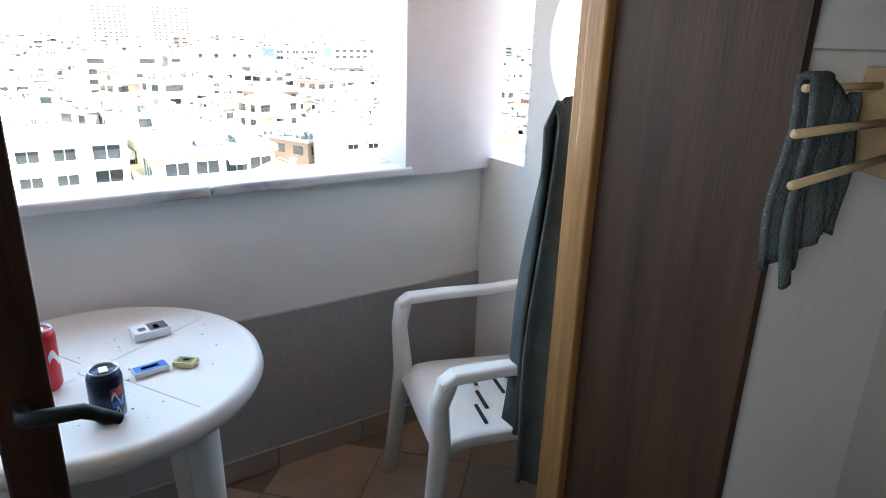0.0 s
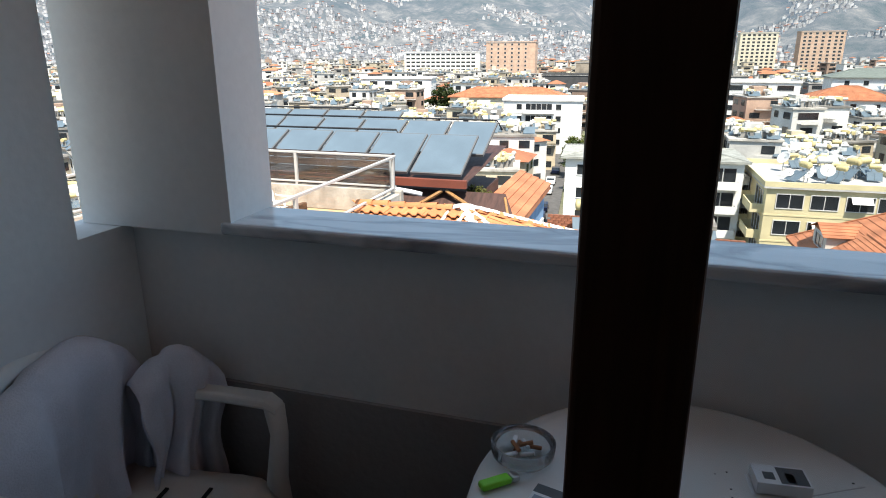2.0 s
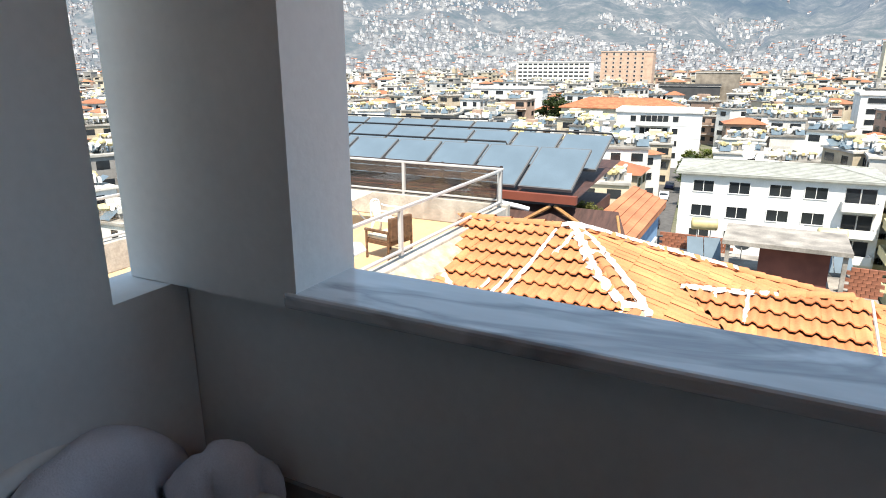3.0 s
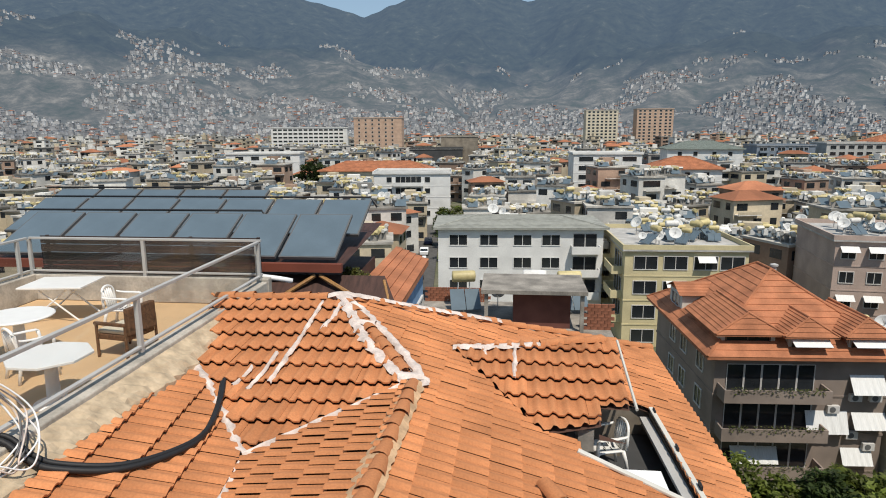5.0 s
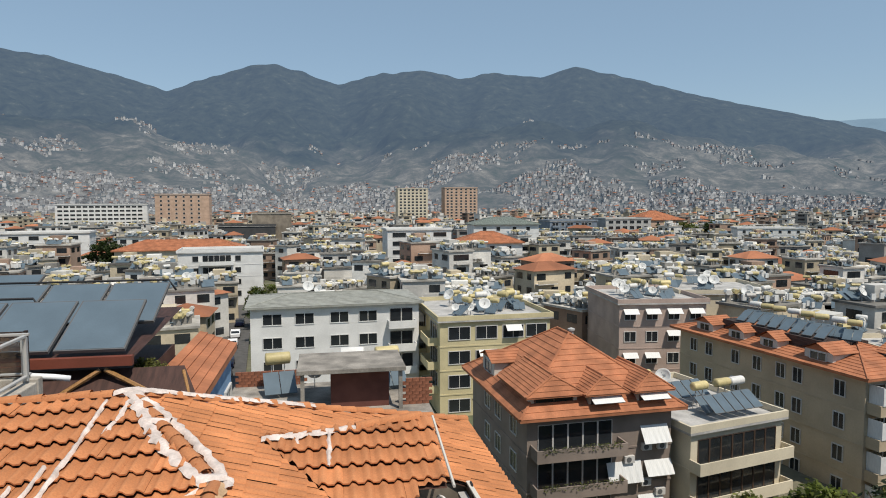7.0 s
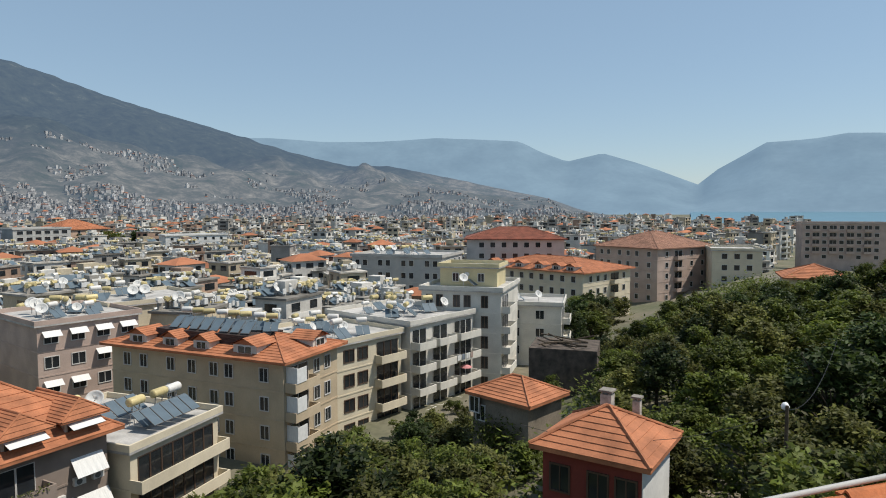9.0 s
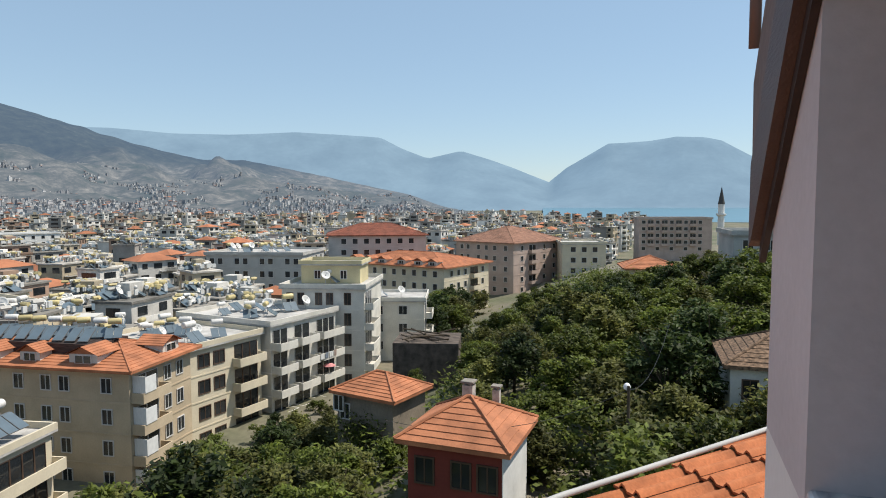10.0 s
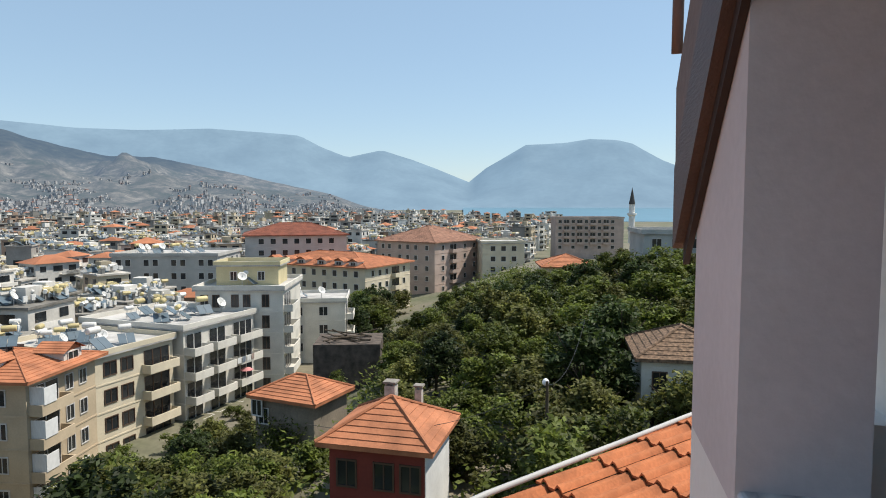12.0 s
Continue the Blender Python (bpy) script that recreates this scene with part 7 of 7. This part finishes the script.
def car(m, paint, label):
    c = thing("car", label, "car", m, "cars parked in the lane")
    g = Geo()
    pts = [(-2.0, 0.35), (2.0, 0.35), (2.05, 0.75), (1.2, 0.92), (0.65, 1.42), (-1.2, 1.42), (-1.75, 0.98), (-2.05, 0.9)]
    for sx in (-0.82, 0.82):
        g.poly([(sx, x, z) for x, z in (pts if sx > 0 else pts[::-1])])
    for (a, b), (p, q) in zip(pts, pts[1:] + pts[:1]):
        g.poly([(-0.82, a, b), (-0.82, p, q), (0.82, p, q), (0.82, a, b)])
    part("body", g, paint, c)
    for y0, z0, y1, z1 in ((0.70, 1.38, 1.14, 0.97), (-1.25, 1.38, -1.70, 1.02)):
        g = Geo()
        off = 0.012 if y0 > 0 else -0.012
        g.poly([(-0.7, y0 + off, z0 + 0.012), (0.7, y0 + off, z0 + 0.012), (0.75, y1 + off, z1 + 0.012), (-0.75, y1 + off, z1 + 0.012)])
        part("windscreen", g, WINDOW, c)
    for x in (-0.8, 0.8):
        for y in (-1.25, 1.3):
            g = Geo()
            g.lathe([(0.31, -0.09), (0.31, 0.09)], 16, tf=pose(x, y, 0.31, 0, 90, 0))
            part("wheel", g, BLACK, c)
    return c


white_car = car(pose(-16.9, 117, -23.75, 0, 0, 5), WHITEP, "white car parked in the lane")
dark_car = car(pose(-15.6, 103, -23.75, 0, 0, 5), NAVY, "dark car parked in the lane")
for x, y, w in ((-17.6, 126, 0), (-15.0, 96, 1), (-18.3, 138, 1), (-14.2, 88, 0)):
    copy_thing(white_car if w == 0 else dark_car, pose(x, y, -23.75, 0, 0, 5))

# ---- trees ----
def tree_thing(label, height, spread, leaf_mat, seed, clumps=120, leaves=30, leaf=0.23):
    r = random.Random(seed)
    t = thing("tree", label, "tree", pose(0, 0, -200), "garden trees")
    g = Geo()
    g.tube([(0, 0, -1.0), (0.05, 0.02, height * 0.25), (0.1, -0.05, height * 0.55)], [0.22, 0.16, 0.08], 7)
    tips = []
    for k in range(8):
        a = 2 * math.pi * k / 8 + r.uniform(-0.3, 0.3)
        e = spread * r.uniform(0.45, 0.8)
        z0 = height * r.uniform(0.2, 0.45)
        p = (e * math.cos(a), e * math.sin(a), height * r.uniform(0.5, 0.85))
        g.tube([(0.03, 0, z0), (p[0] * 0.5, p[1] * 0.5, (z0 + p[2]) / 2 + 0.2), p], [0.09, 0.06, 0.03], 5)
        tips.append(p)
    part("trunk", g, BARK, t)
    g = Geo()
    lobes = [(r.uniform(-0.5, 0.5) * spread, r.uniform(-0.5, 0.5) * spread, height * (0.24 + 0.085 * k + r.uniform(-0.04, 0.04)), r.uniform(0.55, 0.80) * spread * (1.12 - 0.08 * k)) for k in range(7)]
    for k in range(clumps):
        lx, ly, lz, lr = lobes[k % 7]
        while True:
            d = Vector((r.gauss(0, 1), r.gauss(0, 1), r.gauss(0.25, 0.8))).normalized()
            if d.z > -0.45:
                break
        c = Vector((lx, ly, lz)) + d * lr * r.uniform(0.72, 1.05) * Vector((1, 1, 0.8)).length / 1.63
        cr = r.uniform(0.34, 0.72)
        for j in range(leaves):
            o = Vector((r.gauss(0, 1), r.gauss(0, 1), r.gauss(0, 0.7))) * cr * 0.55
            p = c + o
            u = Vector((r.gauss(0, 1), r.gauss(0, 1), r.gauss(0, 0.5))).normalized()
            v = u.cross(Vector((r.gauss(0, 0.5), r.gauss(0, 0.5), 1)).normalized()).normalized()
            q = leaf * r.uniform(0.7, 1.4)
            g.poly([p - u * q, p + v * q * 0.45, p + u * q, p - v * q * 0.45])
    part("crown", g, leaf_mat, t)
    return t


kinds = [tree_thing("leafy green garden tree with a dense crown", 6.5, 2.9, LEAF[0], 1), tree_thing("dark green bushy tree in the garden", 7.5, 3.0, LEAF[1], 2, 130),
         tree_thing("olive-green broad tree in the garden", 5.5, 3.1, LEAF[2], 3), tree_thing("low green shrubby tree in the garden", 4.2, 2.4, LEAF[0], 4, 90)]
rt = random.Random(11)
placed = []
KEEP = [(31.5, 9.2, 5.2), (47.5, 22.0, 5.2), (50.5, -7.2, 5.2), (64.5, 23, 5.5), (122, 3, 7), (64, 51, 9), (74, 46, 9), (99, 42, 7), (109, -14, 8), (89, 46, 8), (6, 0, 6)]


def crest(x, y):
    """Height that the crowns reach, rising with the slope towards the hillside."""
    br = math.degrees(math.atan2(x, y))
    return 1.49 + math.hypot(x, y) * math.tan(radians(float(np.interp(br, (40, 60, 66, 70, 75, 78, 83, 88, 93, 97), (-19.5, -18.0, -15.5, -12.5, -9.2, -7.4, -6.1, -5.2, -3.8, -2.9)))))


def plant(x, y, sc, kind):
    placed.append((x, y))
    if 18 < x < 75 and y < 46:
        sc = max(0.3, min(sc, (crest(x, y) + rt.uniform(-0.5, 0.5) - ground_z(x, y)) / (6.5, 7.5, 5.5, 4.2)[kind]))
    t = copy_thing(kinds[kind], pose(x, y, ground_z(x, y) - 0.2, 0, 0, rt.uniform(0, 360)) @ Matrix.Scale(sc, 4))
    return t


tries = 0
while len(placed) < 290 and tries < 16000:
    tries += 1
    x = 19 + 122 * rt.random() ** 1.25
    y = rt.uniform(-45, 34)
    if y > 31 - 0.12 * (x - 30) or y < 6 - 0.9 * (x - 12) or any(math.hypot(x - a, y - b) < c for a, b, c in KEEP):
        continue
    br, rr = math.degrees(math.atan2(x, y)), math.hypot(x, y)
    if (63 < br < 85 and rr < 37) or (58 < br < 69.5 and rr < 49) or (65 < br < 72 and rr < 63) or (br > 92 and rr < 44):
        continue
    if min([math.hypot(x - a, y - b) for a, b in placed] or [99]) < 2.1 + 0.016 * x:
        continue
    kind = rt.choice((0, 0, 1, 2, 2, 3)) if x > 45 else rt.choice((0, 2, 2, 3, 0))
    size = rt.uniform(0.8, 1.2) * (0.62 + 0.26 * smooth(78, 90, br)) * (1 + 0.001 * x)
    size = min(size, (crest(x, y) + rt.uniform(-0.7, 0.3) - ground_z(x, y)) / (6.5, 7.5, 5.5, 4.2)[kind])
    if size > 0.3:
        plant(x, y, size, kind)
for x, y, sc, k in ((21.5, 22.5, 0.85, 0), (24.0, 19.5, 0.8, 2), (25.5, 17.0, 0.72, 2), (26.5, 23.5, 0.85, 0), (29.0, 20.5, 0.75, 2), (23.0, 26.5, 0.95, 0), (30.5, 26, 0.8, 0), (33.5, 22.5, 0.7, 2), (36.5, 25.5, 0.7, 0), (28, 29, 0.9, 2), (39, 22, 0.6, 3), (38.5, 17.5, 0.6, 3), (19, 31, 0.9, 0), (23, 33, 0.8, 0), (27, 35, 0.9, 2), (31, 31, 1.0, 2), (36, 30, 1.0, 0), (-14.5, 150, 1.2, 0), (-11, 120, 1.0, 0), (-13, 135, 1.1, 1), (12, 140, 1.2, 0), (30, 190, 1.4, 0),
                    (-66, 205, 2.2, 1), (-62, 207, 1.4, 0), (60, 118, 1.2, 0), (66, 112, 1.2, 0), (72, 108, 1.1, 2), (160, 300, 1.6, 2), (176, 315, 2.0, 1), (186, 318, 2.0, 1), (200, 330, 2.4, 0), (216, 336, 2.2, 1), (232, 340, 2.2, 1),
                    (-4.30, 14.9, 0.15, 2), (-4.35, 15.8, 0.15, 2), (14.5, 36.5, 0.8, 0), (17.5, 36.0, 0.75, 1), (20.5, 36.2, 0.85, 0), (16.0, 33.5, 0.6, 2), (33, 19, 0.62, 0), (35.5, 19.5, 0.66, 2), (31, 17.2, 0.6, 2), (36, 26.5, 0.8, 2), (32.5, 28, 0.85, 0)):
    t = plant(x, y, sc, k)
    if y < 18 and x < 0:
        t.location.z = -3.0
# trees along the foot of the balcony blocks
for i in range(46):
    x = rt.uniform(38, 70)
    y = rt.uniform(29, 44) - 0.06 * (x - 40)
    if y > 45 - 0.14 * (x - 55) or min(math.hypot(x - a, y - b) for a, b in placed) < 2.0:
        continue
    plant(x, y, rt.uniform(0.50, 0.75), rt.choice((0, 0, 2, 1, 3)))
for x, y in ((108, 41), (113, 38), (118, 43), (122, 39), (127, 45), (131, 41), (136, 47), (112, 46), (140, 42)):
    plant(x, y, rt.uniform(1.0, 1.3), rt.choice((0, 1, 2)))
for x, y in ((30.5, 38), (33, 36), (35.5, 39), (37.5, 35.5), (39.5, 38.5), (41, 34), (43, 37), (28.5, 34.5), (45, 40.5), (48, 42)):
    plant(x, y, rt.uniform(0.8, 1.1), rt.choice((0, 2, 0, 3)))
for k in kinds:
    k.matrix_basis = pose(22 + 3 * kinds.index(k), 22 + kinds.index(k), ground_z(22 + 3 * kinds.index(k), 22) - 0.2)
# undergrowth that closes the garden between the trunks
g = Geo()
ru = random.Random(19)
for i in range(1500):
    while True:
        x, y = 18 + 110 * ru.random() ** 1.4, ru.uniform(-40, 33)
        if y < 31 - 0.12 * (x - 30) and y > 6 - 0.9 * (x - 12) and not any(math.hypot(x - a, y - b) < c * 0.93 for a, b, c in KEEP):
            break
    z, big = ground_z(x, y) - 0.2, ru.uniform(0.7, 1.7)
    for j in range(42):
        p = Vector((x + ru.gauss(0, 0.55) * big, y + ru.gauss(0, 0.55) * big, z + abs(ru.gauss(0, 0.6)) * big))
        u = Vector((ru.gauss(0, 1), ru.gauss(0, 1), ru.gauss(0, 0.5))).normalized()
        v = u.cross(Vector((ru.gauss(0, 0.4), ru.gauss(0, 0.4), 1))).normalized()
        q = ru.uniform(0.15, 0.34)
        g.poly([p - u * q, p + v * q * 0.5, p + u * q, p - v * q * 0.5])
single("undergrowth", g, LEAF[0], "dense green shrubs covering the garden slope", "shrubs", kind="stuff")
# ivy mound on the stone house
g = Geo()
ri = random.Random(3)
for i in range(2600):
    p = Vector((ri.gauss(0, 1.3), ri.gauss(0, 0.8), ri.gauss(0, 0.75)))
    u = Vector((ri.gauss(0, 1), ri.gauss(0, 1), ri.gauss(0, 0.6))).normalized()
    v = u.cross(Vector((0.1, 0.2, 1))).normalized()
    g.poly([p - u * 0.15, p + v * 0.08, p + u * 0.15, p - v * 0.08])
part("ivy", g, LEAF[0], ivyhouse, "dense green ivy")["kind"] = "stuff"
ivyhouse.children[-1].matrix_basis = pose(-2.4, -0.3, STOREY - 0.7)
# palm beside the tan building
palm = thing("palm_tree", "small palm with arching green fronds", "palm", pose(35.2, 31.5, ground_z(35.2, 31.5)))
g = Geo()
g.tube([(0, 0, 0), (0.1, 0, 1.6), (0.05, 0.05, 3.2)], [0.22, 0.18, 0.15], 8)
part("trunk", g, BARK, palm)
rp = random.Random(8)
for k in range(14):
    a = 2 * math.pi * k / 14 + rp.uniform(-0.15, 0.15)
    up = rp.uniform(0.5, 1.3)
    g = Geo()
    for j in range(14):
        t = (j + 1) / 14
        c = Vector((0.05 + 1.7 * t * math.cos(a), 0.05 + 1.7 * t * math.sin(a), 3.2 + up * t - 1.5 * t * t))
        for sd in (-1, 1):
            d = Vector((math.cos(a) * 0.35 - sd * math.sin(a), math.sin(a) * 0.35 + sd * math.cos(a), -0.35)).normalized() * 0.55 * (1.1 - 0.6 * t)
            w = Vector((math.cos(a), math.sin(a), 0)) * 0.035
            g.poly([c - w, c + d * 0.6 - w * 0.8, c + d, c + d * 0.6 + w * 0.8, c + w])
    part("frond", g, LEAF[0], palm)
# street lamp in the garden and its wires
lamp = thing("street_lamp", "wooden pole with a white lamp head and wires", "street lamp", pose(34.5, 2.0, ground_z(34.5, 2.0)))
g = Geo()
g.tube([(0, 0, 0), (0, 0, 7.0)], [0.11, 0.08], 8)
part("pole", g, BARK, lamp)
g = Geo()
g.lathe([(0.05, 0), (0.16, 0.05), (0.2, 0.2), (0.12, 0.35), (0.03, 0.4)], 12, tf=pose(0.25, 0.1, 6.7))
part("lamp_head", g, WHITEP, lamp, "white lamp head", smooth=True)
for dx, dy, dz in ((-4.5, 12, -1.5), (12, -2, 1.5)):
    g = Geo()
    g.tube([(dx * t, dy * t, 6.8 + dz * t - 1.2 * 4 * t * (1 - t)) for t in [i / 12 for i in range(13)]], 0.015, 4)
    part("wire", g, BLACK, lamp)
